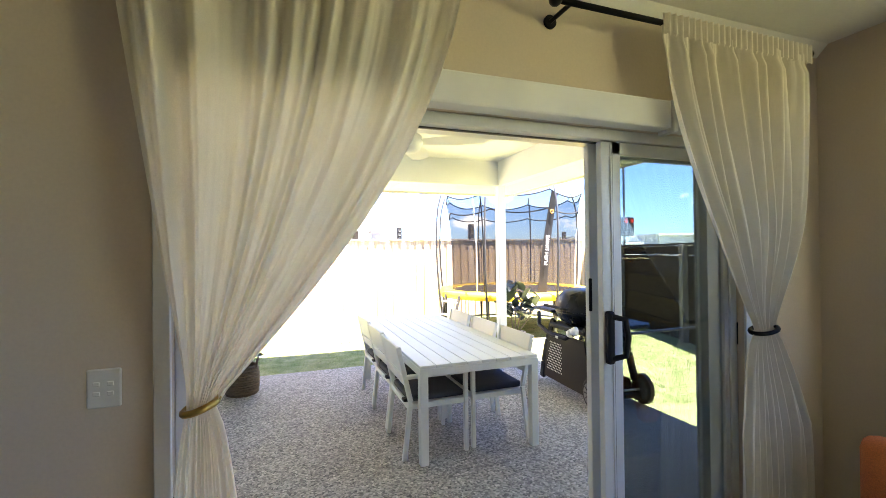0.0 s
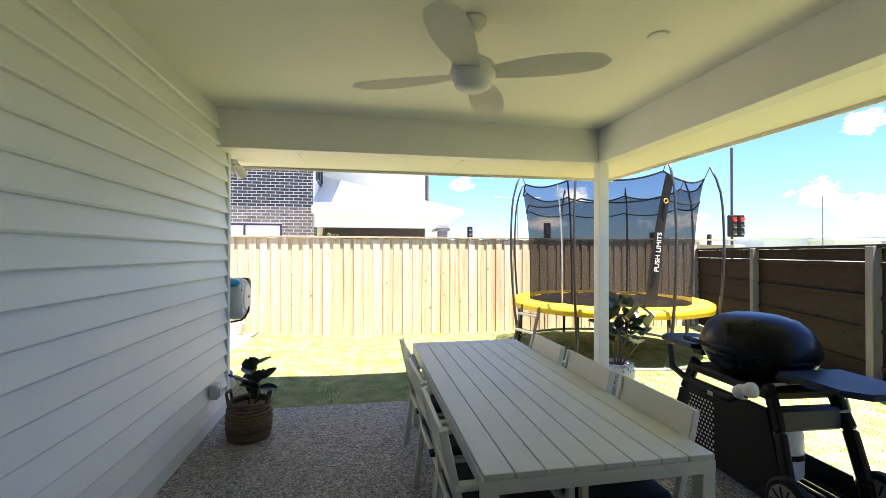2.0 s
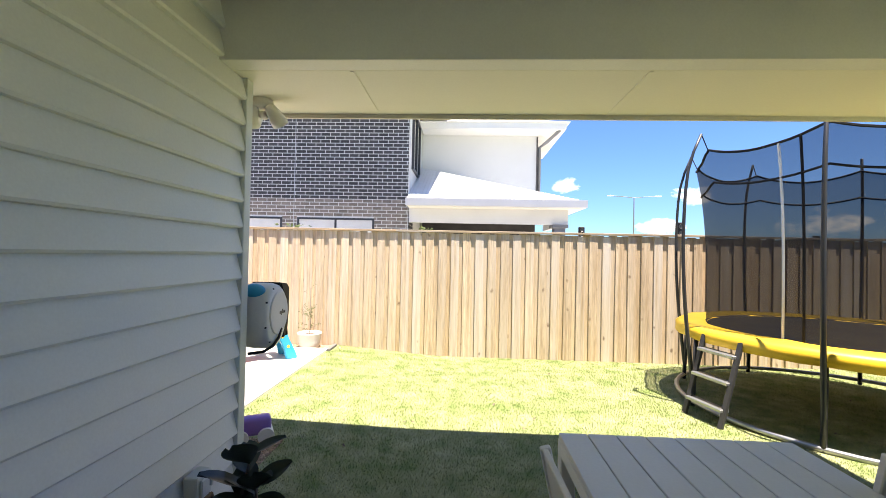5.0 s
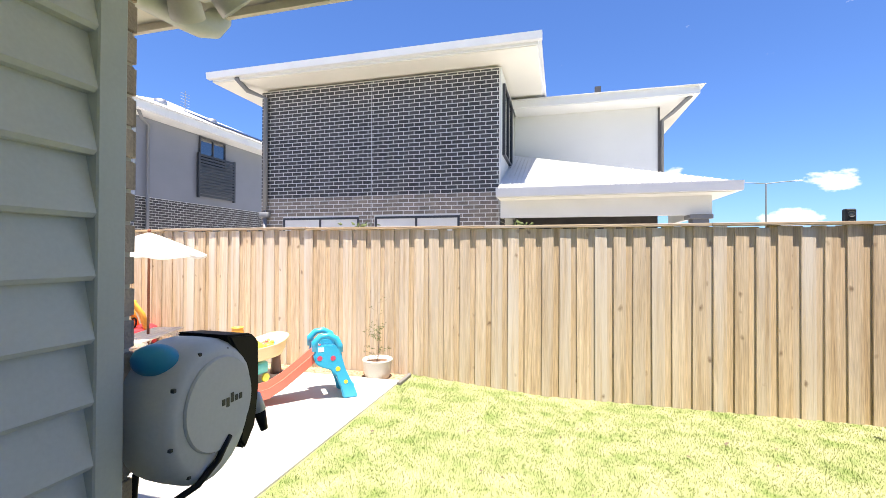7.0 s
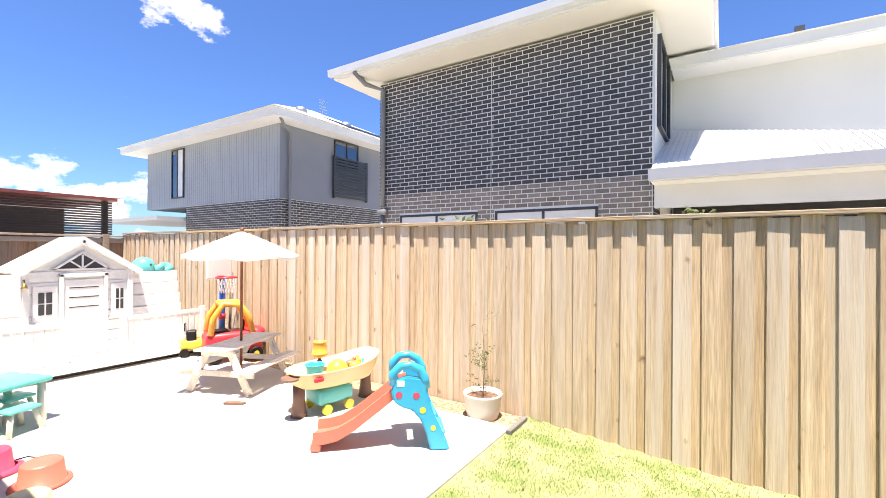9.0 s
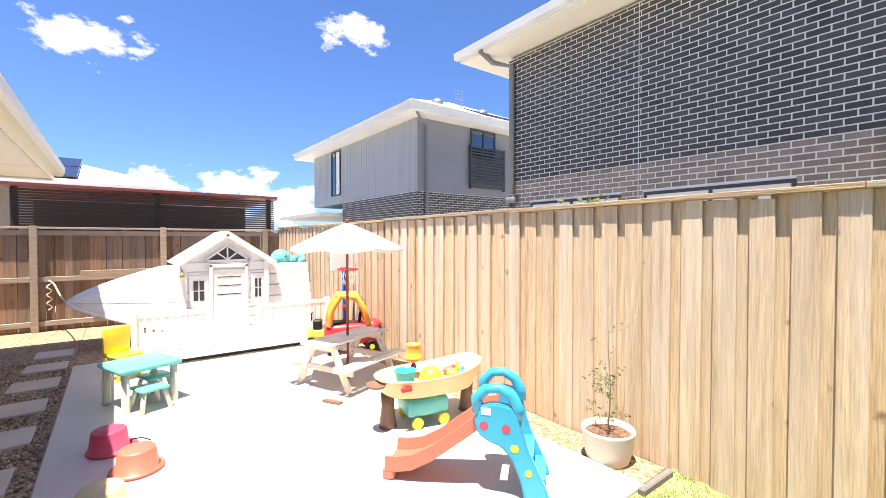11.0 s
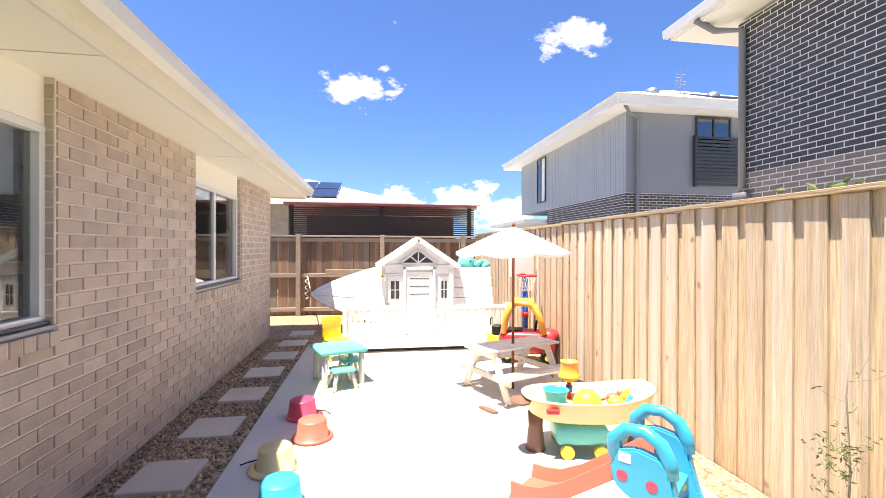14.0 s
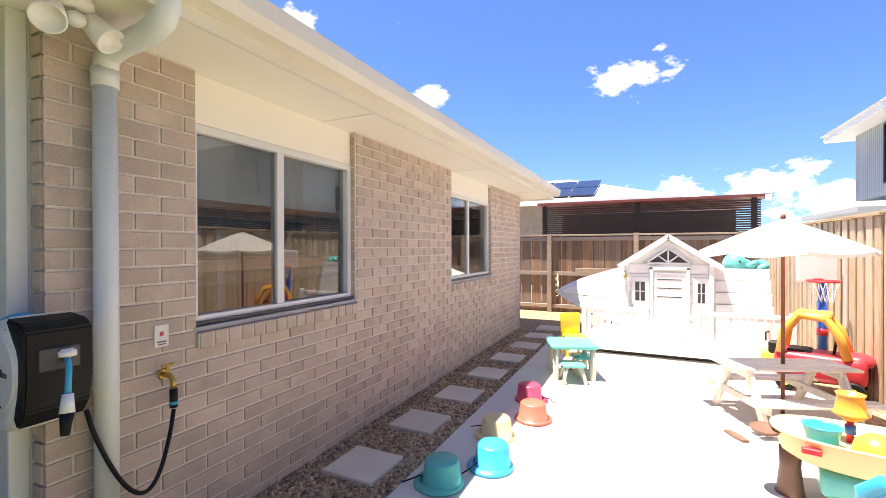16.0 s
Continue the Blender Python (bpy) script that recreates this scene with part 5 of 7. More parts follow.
def trampoline():
    t = thing("trampoline", "round trampoline with yellow padding and a dark net enclosure", "trampoline", (4.62, 7.80, -0.11))
    R, H = 1.52, 0.82
    circ = lambda r, z, n=48, a0=0: [(r * math.cos(a0 + 2 * math.pi * k / n), r * math.sin(a0 + 2 * math.pi * k / n), z) for k in range(n)]
    part("bed", lathe([(0, H - 0.01), (R - 0.28, H), (R - 0.28, H - 0.015), (0, H - 0.025)], 48), M_BLACKP, t, "black woven jumping mat")
    pad = bmesh.new()
    own = lathe([(R - 0.28, H), (R - 0.20, H + 0.035), (R + 0.0, H + 0.03), (R + 0.05, H - 0.0), (R + 0.05, H - 0.10), (R + 0.035, H - 0.10), (R + 0.03, H - 0.02), (R - 0.28, H - 0.01), (R - 0.28, H)], 64)
    for v in own.verts:
        v.co.z += 0.012 * noise.noise(v.co * 5)
    part("safety_pad", own, M_YELLOW, t, "bright yellow vinyl padding", True)
    part("top_ring", tube(circ(R, H - 0.06), 0.025, 8, closed=True), M_STEEL, t, smooth=True)
    part("ground_ring", tube(circ(R + 0.03, 0.06), 0.024, 8, closed=True), M_STEEL, t, smooth=True)
    for k in range(8):
        a = math.radians(-180 + k * 45)
        c, s = math.cos(a), math.sin(a)
        part("leg", tube([(R * c, R * s, H - 0.06), ((R + 0.03) * c, (R + 0.03) * s, 0.0)], 0.024, 8), M_POLE, t, smooth=True)
        pl = []
        for q in range(15):
            u = q / 14
            r = R + 0.02 + 0.13 * math.sin(math.pi * min(u * 0.85, 1)) - 0.10 * max(0, (u - 0.8) / 0.2) ** 2
            pl.append((r * c, r * s, 0.15 + u * 2.74))
        tip = Vector(((R - 0.10) * c, (R - 0.10) * s, 2.70))
        pp = part("enclosure_pole", tube(pl, 0.022, 8, radii=[0.023 - 0.008 * (q / 14) for q in range(15)]), M_POLE, t, smooth=True)
        part("strap", tube([pl[-1], tip], 0.006, 5), M_BLACKP, pp)
    n = 96

    def net_r(u, v):
        a = u * 2 * math.pi
        ph = ((math.degrees(a) + 180) % 45) / 45
        sag = 4 * ph * (1 - ph)
        r = R - 0.26 + 0.04 * v + 0.12 * v ** 3 - 0.06 * sag * (0.2 + 0.8 * v) + 0.006 * math.sin(a * 23)
        top = 2.72 - 0.11 * sag * v
        return r * math.cos(a), r * math.sin(a), H + (top - H) * v
    part("net", sheet(net_r, n, 10), M_NET, t, "dark see-through mesh net", True)
    for v0, rad in ((1.0, 0.013), (0.82, 0.012), (0.0, 0.012)):
        part("net_hem", tube([net_r(i / n, v0) for i in range(n)], rad, 6, closed=True), M_NETD, t)
    # door band with writing
    a0 = math.radians(-90)

    def band(u, v):
        x, y, z = net_r(((a0 + (u - 0.5) * 0.125 + math.radians(9 * v - 4)) / (2 * math.pi)) % 1.0, v)
        k = 1.015
        return x * k, y * k, z
    part("banner", sheet(band, 2, 14), M_NETD, t, "black banner on the net")
    for u in (math.radians(-150), math.radians(-143)):
        part("net_seam", tube([net_r((u / (2 * math.pi)) % 1.0, q / 8) for q in range(9)], 0.012, 6), M_LGREY if u == math.radians(-150) else M_NETD, t)
    bx0, by0, bz0 = band(0.5, 0.42)
    text_on("PUSH LIMITS", Matrix.Translation((bx0 * 1.012, by0 * 1.012, bz0)) @ Matrix.Rotation(a0 + math.pi / 2, 4, "Z") @ Matrix.Rotation(math.pi / 2, 4, "X") @ Matrix.Rotation(math.radians(84), 4, "Z"), 0.10, M_WHITEP, t)
    lx, ly, lz = band(0.5, 0.80)
    part("emblem", tube([(lx * 1.012 + 0.03 * math.cos(q) * -math.sin(a0), ly * 1.012 + 0.03 * math.cos(q) * math.cos(a0), lz + 0.03 * math.sin(q)) for q in [i * math.pi / 8 for i in range(16)]], 0.008, 6, closed=True), M_ORANGE, t, "small orange ring emblem")
    # ladder
    ang = math.radians(-165)
    c, s = math.cos(ang), math.sin(ang)
    lad = part("ladder", bmesh.new(), M_PIPEG, t, "grey three-step ladder")
    bx, by = -s * 0.21, c * 0.21
    for q in (-1, 1):
        part("rail", beam(((R + 0.02) * c + q * bx, (R + 0.02) * s + q * by, H - 0.02), ((R + 0.24) * c + q * bx, (R + 0.24) * s + q * by, 0.02), 0.05, 0.03, None, 0.004), M_POLE, lad)
    for z in (0.18, 0.42, 0.66):
        f = R + 0.02 + 0.22 * (1 - z / H)
        bm = beam((f * c - bx, f * s - by, z), (f * c + bx, f * s + by, z), 0.10, 0.03, None, 0.004)
        part("step", bm, M_STEEL, lad)


def text_on(body, m, size, material, parent, name="writing"):
    cu = bpy.data.curves.new(name, "FONT")
    cu.body, cu.size, cu.extrude, cu.align_x, cu.align_y = body, size, 0.001, "CENTER", "CENTER"
    cu.materials.append(material)
    ob = new(name, cu)
    ob.parent = parent
    ob.matrix_basis = m
    return ob


def ceiling_fan():
    f = thing("ceiling_fan", "white four-blade ceiling fan on a short rod", "fan", (1.21, 3.46, 2.78))
    part("canopy", lathe([(0, 0), (0.075, 0), (0.075, -0.02), (0.04, -0.07), (0, -0.07)], 24), M_WHITE, f, smooth=True)
    part("rod", tube([(0, 0, -0.06), (0, 0, -0.22)], 0.015, 10), M_WHITE, f)
    part("motor", lathe([(0, -0.21), (0.06, -0.215), (0.115, -0.25), (0.125, -0.29), (0.125, -0.32), (0.11, -0.335), (0.10, -0.37), (0.06, -0.395), (0, -0.40)], 32), M_WHITE, f, smooth=True)
    for k in range(4):
        a = math.radians(62 + 90 * k)

        def blade(u, v):
            r = 0.10 + u * 0.62
            w = 0.06 + 0.045 * math.sin(math.pi * min(u * 1.1, 1) * 0.8)
            w *= (1 if u < 0.85 else math.sqrt(max(0.02, 1 - ((u - 0.85) / 0.15) ** 2)))
            y = (v - 0.5) * 2 * w + 0.04 * u * u
            z = -0.305 - 0.16 * (v - 0.5) * w * 4 * (1 - 0.4 * u) * 0.5
            return (r * math.cos(a) - y * math.sin(a), r * math.sin(a) + y * math.cos(a), z)
        bm = sheet(blade, 14, 4)
        bmesh.ops.solidify(bm, geom=bm.faces[:], thickness=0.008)
        part("blade", bm, M_WHITE, f, smooth=False)
    for at in ((2.33, 3.43), (0.02, 3.41)):
        d = thing("downlight", "flush white round downlight in the patio ceiling", "light", (*at, 2.78), group="downlights")
        part("rim", lathe([(0.0, 0.0), (0.06, 0.0), (0.06, -0.006), (0.045, -0.01), (0, -0.006)], 24), M_WHITE, d, smooth=True)


def leaf_mesh(L, W):
    bm = sheet(lambda u, v: ((v - 0.5) * 2 * W * math.sin(math.pi * (0.06 + 0.9 * u)) ** 0.8, u * L, 0.25 * W * abs(v - 0.5) * 2 - 0.35 * L * u * u * 0.5), 6, 4)
    return bm


def leafy(parent, stems, material, L, W, count, rr, pale=None):
    """Stems with large single leaves set round them."""
    for base, tip in stems:
        base, tip = Vector(base), Vector(tip)
        mid = (base + tip) / 2 + Vector((rr.uniform(-0.03, 0.03), rr.uniform(-0.03, 0.03), 0))
        part("stem", tube([base, mid, tip], 0.008, 7, radii=[0.01, 0.008, 0.005]), M_STEM, parent, smooth=True)
        for k in range(count):
            t = 0.45 + 0.55 * k / max(count - 1, 1)
            p = base.lerp(tip, t)
            s = rr.uniform(0.75, 1.1)
            bm = leaf_mesh(L * s, W * s)
            bm.transform(Matrix.Translation(p) @ Euler((math.radians(rr.uniform(10, 65)), math.radians(rr.uniform(-25, 25)), k * 2.4 + rr.uniform(-0.5, 0.5))).to_matrix().to_4x4())
            part("leaf", bm, pale if pale and rr.random() < 0.2 else material, parent, smooth=True)


def plants():
    rr = random.Random(21)
    b = thing("potted_plant", "young rubber plant in a round woven seagrass basket", "plant", (-0.29, 4.89, 0), group="patio plants")
    bas = bmesh.new()
    for k in range(12):
        z = 0.012 + k * 0.0255
        r = 0.14 + 0.025 * math.sin(math.pi * (k + 2) / 14)
        pts = [(r * (1 + 0.02 * math.cos(12 * a + (k % 2) * math.pi)) * math.cos(a), r * (1 + 0.02 * math.cos(12 * a + (k % 2) * math.pi)) * math.sin(a), z) for a in [2 * math.pi * i / 48 for i in range(48)]]
        tube(pts, 0.0145, 6, bas, closed=True)
    bk = part("basket", bas, M_BASKET, b, "woven brown seagrass basket", True)
    for s in (-1, 1):
        part("handle", tube([(s * 0.14, -0.06, 0.28), (s * 0.16, -0.05, 0.37), (s * 0.16, 0.05, 0.37), (s * 0.14, 0.06, 0.28)], 0.012, 8), M_BASKET, bk, smooth=True)
    part("soil", lathe([(0, 0.26), (0.13, 0.26), (0.13, 0.02), (0, 0.02)], 24), M_MULCH, b)
    leafy(b, [((0, 0, 0.24), (0.03, 0.02, 0.56)), ((0.03, 0, 0.24), (0.08, -0.03, 0.46))], M_LEAF, 0.2, 0.06, 6, rr)
    p = thing("potted_plant", "burgundy rubber plant in a speckled white pot", "plant", (3.46, 5.62, -0.05), group="patio plants")
    part("pot", lathe([(0, 0), (0.12, 0), (0.165, 0.08), (0.18, 0.2), (0.165, 0.31), (0.15, 0.31), (0.15, 0.26), (0, 0.26)], 32), M_TERR, p, "speckled white terrazzo pot", True)
    part("soil", lathe([(0, 0.272), (0.149, 0.272)], 24), M_MULCH, p)
    leafy(p, [((0.02, 0, 0.26), (0.18, 0.02, 0.92)), ((-0.02, 0.02, 0.26), (-0.10, 0.05, 0.88)), ((0, -0.03, 0.26), (0.40, -0.06, 0.80)), ((0, 0, 0.26), (0.05, 0.1, 1.02)), ((0.02, 0, 0.26), (0.28, 0.12, 0.72))], M_LEAF, 0.27, 0.07, 7, rr, M_LEAFP)
    q = thing("potted_shrub", "thin sapling in a cream round pot", "plant", (-1.72, 9.60, -0.085))
    q.scale = (0.88, 0.88, 0.88)
    part("pot", lathe([(0, 0), (0.12, 0), (0.15, 0.03), (0.185, 0.16), (0.20, 0.29), (0.21, 0.31), (0.20, 0.325), (0.185, 0.31), (0.18, 0.26), (0, 0.26)], 32), M_POT, q, "cream glazed pot", True)
    part("soil", lathe([(0, 0.275), (0.18, 0.275)], 24), M_MULCH, q)
    part("trunk", tube([(0, 0, 0.26), (0.02, 0.0, 0.6), (-0.01, 0.01, 1.0), (0.01, 0, 1.3)], 0.008, 6, radii=[0.007, 0.005, 0.004, 0.002]), M_TWIG, q, smooth=True)
    tw = bmesh.new()
    lv = bmesh.new()
    for k in range(20):
        z = rr.uniform(0.34, 1.1) if k % 2 else rr.uniform(0.34, 0.7)
        a = rr.uniform(0, 6.28)
        ln = rr.uniform(0.08, 0.24)
        e = (ln * math.cos(a), ln * math.sin(a), z + rr.uniform(0.05, 0.16))
        tube([(0, 0, z), (e[0] * 0.5, e[1] * 0.5, z + 0.03), e], 0.0014, 4, tw)
        for j in range(14 if z < 0.72 else 2):
            t = rr.uniform(0.2, 1)
            m = Matrix.Translation((e[0] * t + rr.uniform(-0.02, 0.02), e[1] * t + rr.uniform(-0.02, 0.02), z + (e[2] - z) * t)) @ Euler((rr.random() * 3, rr.random() * 3, rr.random() * 6)).to_matrix().to_4x4()
            vs = [lv.verts.new(m @ Vector(c)) for c in ((0, 0, 0), (0.006, 0.014, 0.002), (0, 0.034, 0), (-0.006, 0.014, 0.002))]
            lv.faces.new(vs)
    tagged(part("twigs", tw, M_TWIG, q), kind="stuff")
    tagged(part("foliage", lv, M_LEAFG, q), kind="stuff")


def wall_fittings():
    o = thing("outdoor_socket", "pale grey weatherproof outlet on the weatherboards", "socket", (-0.645, 5.10, 0.26))
    part("body", box(0, 0.07, -0.06, 0.06, 0, 0.12, 0.01, None, 2), M_TRIM, o)
    part("flap", box(0.07, 0.085, -0.045, 0.02, 0.02, 0.10, 0.006), M_TRIM, o)
    part("switch_knob", box(0.07, 0.088, 0.03, 0.045, 0.04, 0.075, 0.004), M_TRIM, o)
    d = thing("downpipe", "round pale grey plastic downpipe with elbows to the gutter", "pipe", (-0.90, 5.72, -0.04))
    part("pipe", tube([(0, 0, 0), (0, 0, 2.28)], 0.045, 20), M_TRIM, d, smooth=True)
    part("collar", tube([(0, 0, 2.21), (0, 0, 2.29)], 0.05, 20), M_TRIM, d, smooth=True)
    part("elbow", tube([(0, 0, 2.28), (0, 0.02, 2.335), (0, 0.06, 2.355), (0, 0.12, 2.365), (0, 0.26, 2.375), (0, 0.34, 2.385), (0, 0.40, 2.41), (0, 0.43, 2.45), (0, 0.435, 2.54)], 0.047, 20), M_TRIM, d, "bent pipe under the eave", True)
    s = thing("flood_light", "white twin-head security light under the eave", "light", (-0.72, 5.86, 2.43))
    part("base", lathe([(0, 0), (0.07, 0), (0.07, -0.03), (0.05, -0.05), (0, -0.05)], 24), M_WHITE, s, smooth=True)
    part("sensor", blob((0, 0.03, -0.09), (0.035, 0.035, 0.03)), M_WHITE, s, smooth=True)
    for x, tn in ((-0.08, 25), (0.08, -25)):
        h = lathe([(0.0, 0.09), (0.03, 0.085), (0.04, 0.05), (0.052, -0.02), (0.055, -0.06), (0.048, -0.06), (0.044, -0.04), (0, -0.035)], 20)
        h.transform(Matrix.Translation((x, 0.03, -0.10)) @ Matrix.Rotation(math.radians(tn), 4, "Y") @ Matrix.Rotation(math.radians(40), 4, "X"))
        hd = part("lamp_head", h, M_WHITE, s, smooth=True)
        part("arm", tube([(x * 0.4, 0, -0.04), (x * 0.8, 0.02, -0.07), (x, 0.03, -0.09)], 0.012, 8), M_WHITE, hd)
    # hose reel: drum axis along x
    r = thing("hose_reel", "grey and black wall-mounted garden hose reel with blue handle", "hose reel", (-0.64, 5.765, 1.03), 0)
    r.scale = (0.80, 0.82, 0.88)
    prof = [(0.20 * math.cos(k) ** 1 + 0.0, 0.235 * math.sin(k)) for k in [math.radians(q) for q in range(0, 360, 12)]]
    prof = [(u if v < 0 else u * (1 + 0.25 * min(1, v / 0.15) * (0.6 if u > 0 else 0.1)), v) for u, v in prof]

    def padded(outline, cuts):
        bm = bmesh.new()
        rings = [[bm.verts.new((w, u * k, v * k)) for u, v in outline] for w, k in cuts]
        for p, q in zip(rings, rings[1:]):
            for i in range(len(p)):
                j = (i + 1) % len(p)
                bm.faces.new((p[i], q[i], q[j], p[j]))
        bm.faces.new(rings[0][::-1])
        bm.faces.new(rings[-1])
        bmesh.ops.recalc_face_normals(bm, faces=bm.faces[:])
        return bm
    part("shell", padded(prof, ((-0.127, 0.80), (-0.122, 0.87), (-0.105, 0.95), (-0.07, 0.99), (0, 1), (0.07, 0.99), (0.105, 0.95), (0.122, 0.87), (0.127, 0.80))), M_LGREY, r, "pale grey rounded shell", True)
    wedge = [(0.06, 0.236), (0.19, 0.222), (0.232, 0.19), (0.236, 0.02), (0.215, -0.12), (0.16, -0.19), (0.13, -0.15), (0.17, 0.0), (0.14, 0.13)]
    part("front_cover", prism(wedge, -0.122, 0.122, "x", None, 0.008), M_BLACKP, r, "black front cover")
    part("carry_handle", blob((0, -0.125, 0.185), (0.085, 0.06, 0.05), None, 3), M_AQUA, r, "blue carry handle", True)
    for sx in (-1, 1):
        for u, v in ((-0.16, 0.11), (-0.17, -0.06), (-0.06, 0.195), (0.06, 0.19), (-0.1, -0.17)):
            part("screw", box(sx * 0.108, sx * 0.123, u - 0.006, u + 0.006, v - 0.006, v + 0.006, 0.002), M_CHAR, r)
    part("slot", box(-0.07, 0.08, 0.232, 0.242, 0.03, 0.12, 0.004), M_CHAR, r)
    for sx in (-1, 1):
        disc = lathe([(0, 0), (0.15, 0), (0.155, -0.006), (0.155, -0.02), (0, -0.02)], 40)
        disc.transform(Matrix.Translation((sx * 0.137, 0.02, 0.02)) @ Matrix.Rotation(math.radians(90 * sx), 4, "Y"))
        dd = part("side_disc", disc, M_LGREY, r, "round grey side cover", False)
        for k in range(5):
            bm = box(sx * 0.137, sx * 0.139, 0.02 + k * 0.021, 0.034 + k * 0.021, 0.01 - (0.01 if k == 1 else 0), 0.03 + (0.012 if k == 2 else 0))
            part("letter_bar", bm, M_CHAR, dd)
    bz = tube([(-0.02, 0.24, 0.08), (0.0, 0.30, 0.04), (0.02, 0.335, -0.05)], 0.012, 8)
    part("hose_end", bz, M_AQUA, r, smooth=True)
    n1 = tube([(0.02, 0.335, -0.05), (0.03, 0.35, -0.12)], 0.026, 12, radii=[0.02, 0.028])
    nz = part("nozzle", n1, M_LGREY, r, smooth=True)
    part("nozzle_tip", tube([(0.03, 0.35, -0.12), (0.045, 0.365, -0.20)], 0.024, 12, radii=[0.026, 0.016]), M_BLACKP, nz, smooth=True)
    part("hose_guide", lathe([(0, 0), (0.035, 0), (0.035, 0.02), (0.02, 0.03), (0, 0.03)], 16, None, (-0.02, 0.24, 0.08)), M_WHITE, r, smooth=True)
    part("feed_hose", tube([(0.135, 0.06, -0.10), (0.142, 0.0, -0.155), (0.135, -0.08, -0.20), (0.10, -0.16, -0.225), (0.0, -0.20, -0.235)], 0.011, 8), M_BLACKP, r, "black feed hose curving under the side disc", True)
    t = thing("garden_tap", "brass wall tap with a black hose joined on", "tap", (-1.17, 5.66, 0.86))
    part("flange", lathe([(0, 0), (0.028, 0), (0.02, 0.01), (0, 0.01)], 16), M_BRASS, t).matrix_basis = pose(0, 0, 0, -90, 0, 0)
    part("body", tube([(0, 0, 0), (0, 0.06, 0), (0, 0.085, -0.02), (0, 0.09, -0.06)], 0.013, 10), M_BRASS, t, smooth=True)
    part("handle", tube([(-0.03, 0.045, 0.05), (0.03, 0.045, 0.05)], 0.006, 6), M_BRASS, t)
    part("spindle", tube([(0, 0.045, 0), (0, 0.045, 0.05)], 0.008, 8), M_BRASS, t)
    part("connector", tube([(0, 0.09, -0.06), (0, 0.09, -0.15)], 0.018, 10), M_BLACKP, t, smooth=True)
    part("connector_ring", tube([(0, 0.09, -0.12), (0, 0.09, -0.135)], 0.02, 10), M_AQUA, t, smooth=True)
    hose = thing("garden_hose", "black garden hose looping from tap to reel", "hose", (-1.17, 5.75, 0.70))
    pts = []
    for i in range(25):
        u = i / 24
        pts.append((0.36 * u, 0.0 + 0.06 * math.sin(math.pi * u), -0.36 * math.sin(math.pi * u) ** 0.8 + 0.12 * u))
    part("hose_line", tube(pts, 0.0095, 8), M_BLACKP, hose, smooth=True)
    pl = thing("wall_sign", "small white enamel sign beside the tap", "sign", (-1.165, 5.664, 1.05))
    part("plate", box(-0.035, 0.035, 0, 0.004, -0.055, 0.055, 0.002), M_SWITCH, pl)
    part("symbol", box(-0.008, 0.01, 0.004, 0.0055, 0.0, 0.02), M_REDP, pl)
    part("text_bar", box(-0.022, 0.022, 0.004, 0.0055, -0.032, -0.026), M_CHAR, pl)
    part("text_bar", box(-0.018, 0.018, 0.004, 0.0055, -0.044, -0.039), M_CHAR, pl)
    toy = thing("toy_scooter", "purple and grey ride-on toy on the slab edge", "toy", (-0.95, 6.34, -0.03), 30)
    part("body", box(-0.16, 0.12, -0.06, 0.06, 0.06, 0.2, 0.03, None, 2), M_PURPLE, toy, smooth=True)
    for x in (-0.1, 0.08):
        w = lathe([(0, -0.09), (0.06, -0.09), (0.06, 0.09), (0, 0.09)], 16)
        w.transform(Matrix.Translation((x, 0, 0.06)) @ Matrix.Rotation(math.radians(90), 4, "X"))
        part("wheel", w, M_LGREY, toy)


dining_table()
first = chair((1.215, 3.04, 0), 0)
for y in (3.66, 4.28):
    copy_thing(first, pose(1.215, y, 0, 0, 0, 2))
for y in (3.06, 3.69, 4.32):
    copy_thing(first, pose(1.735, y, 0, 0, 0, 180))
barbecue()
trampoline()
ceiling_fan()
plants()
wall_fittings()


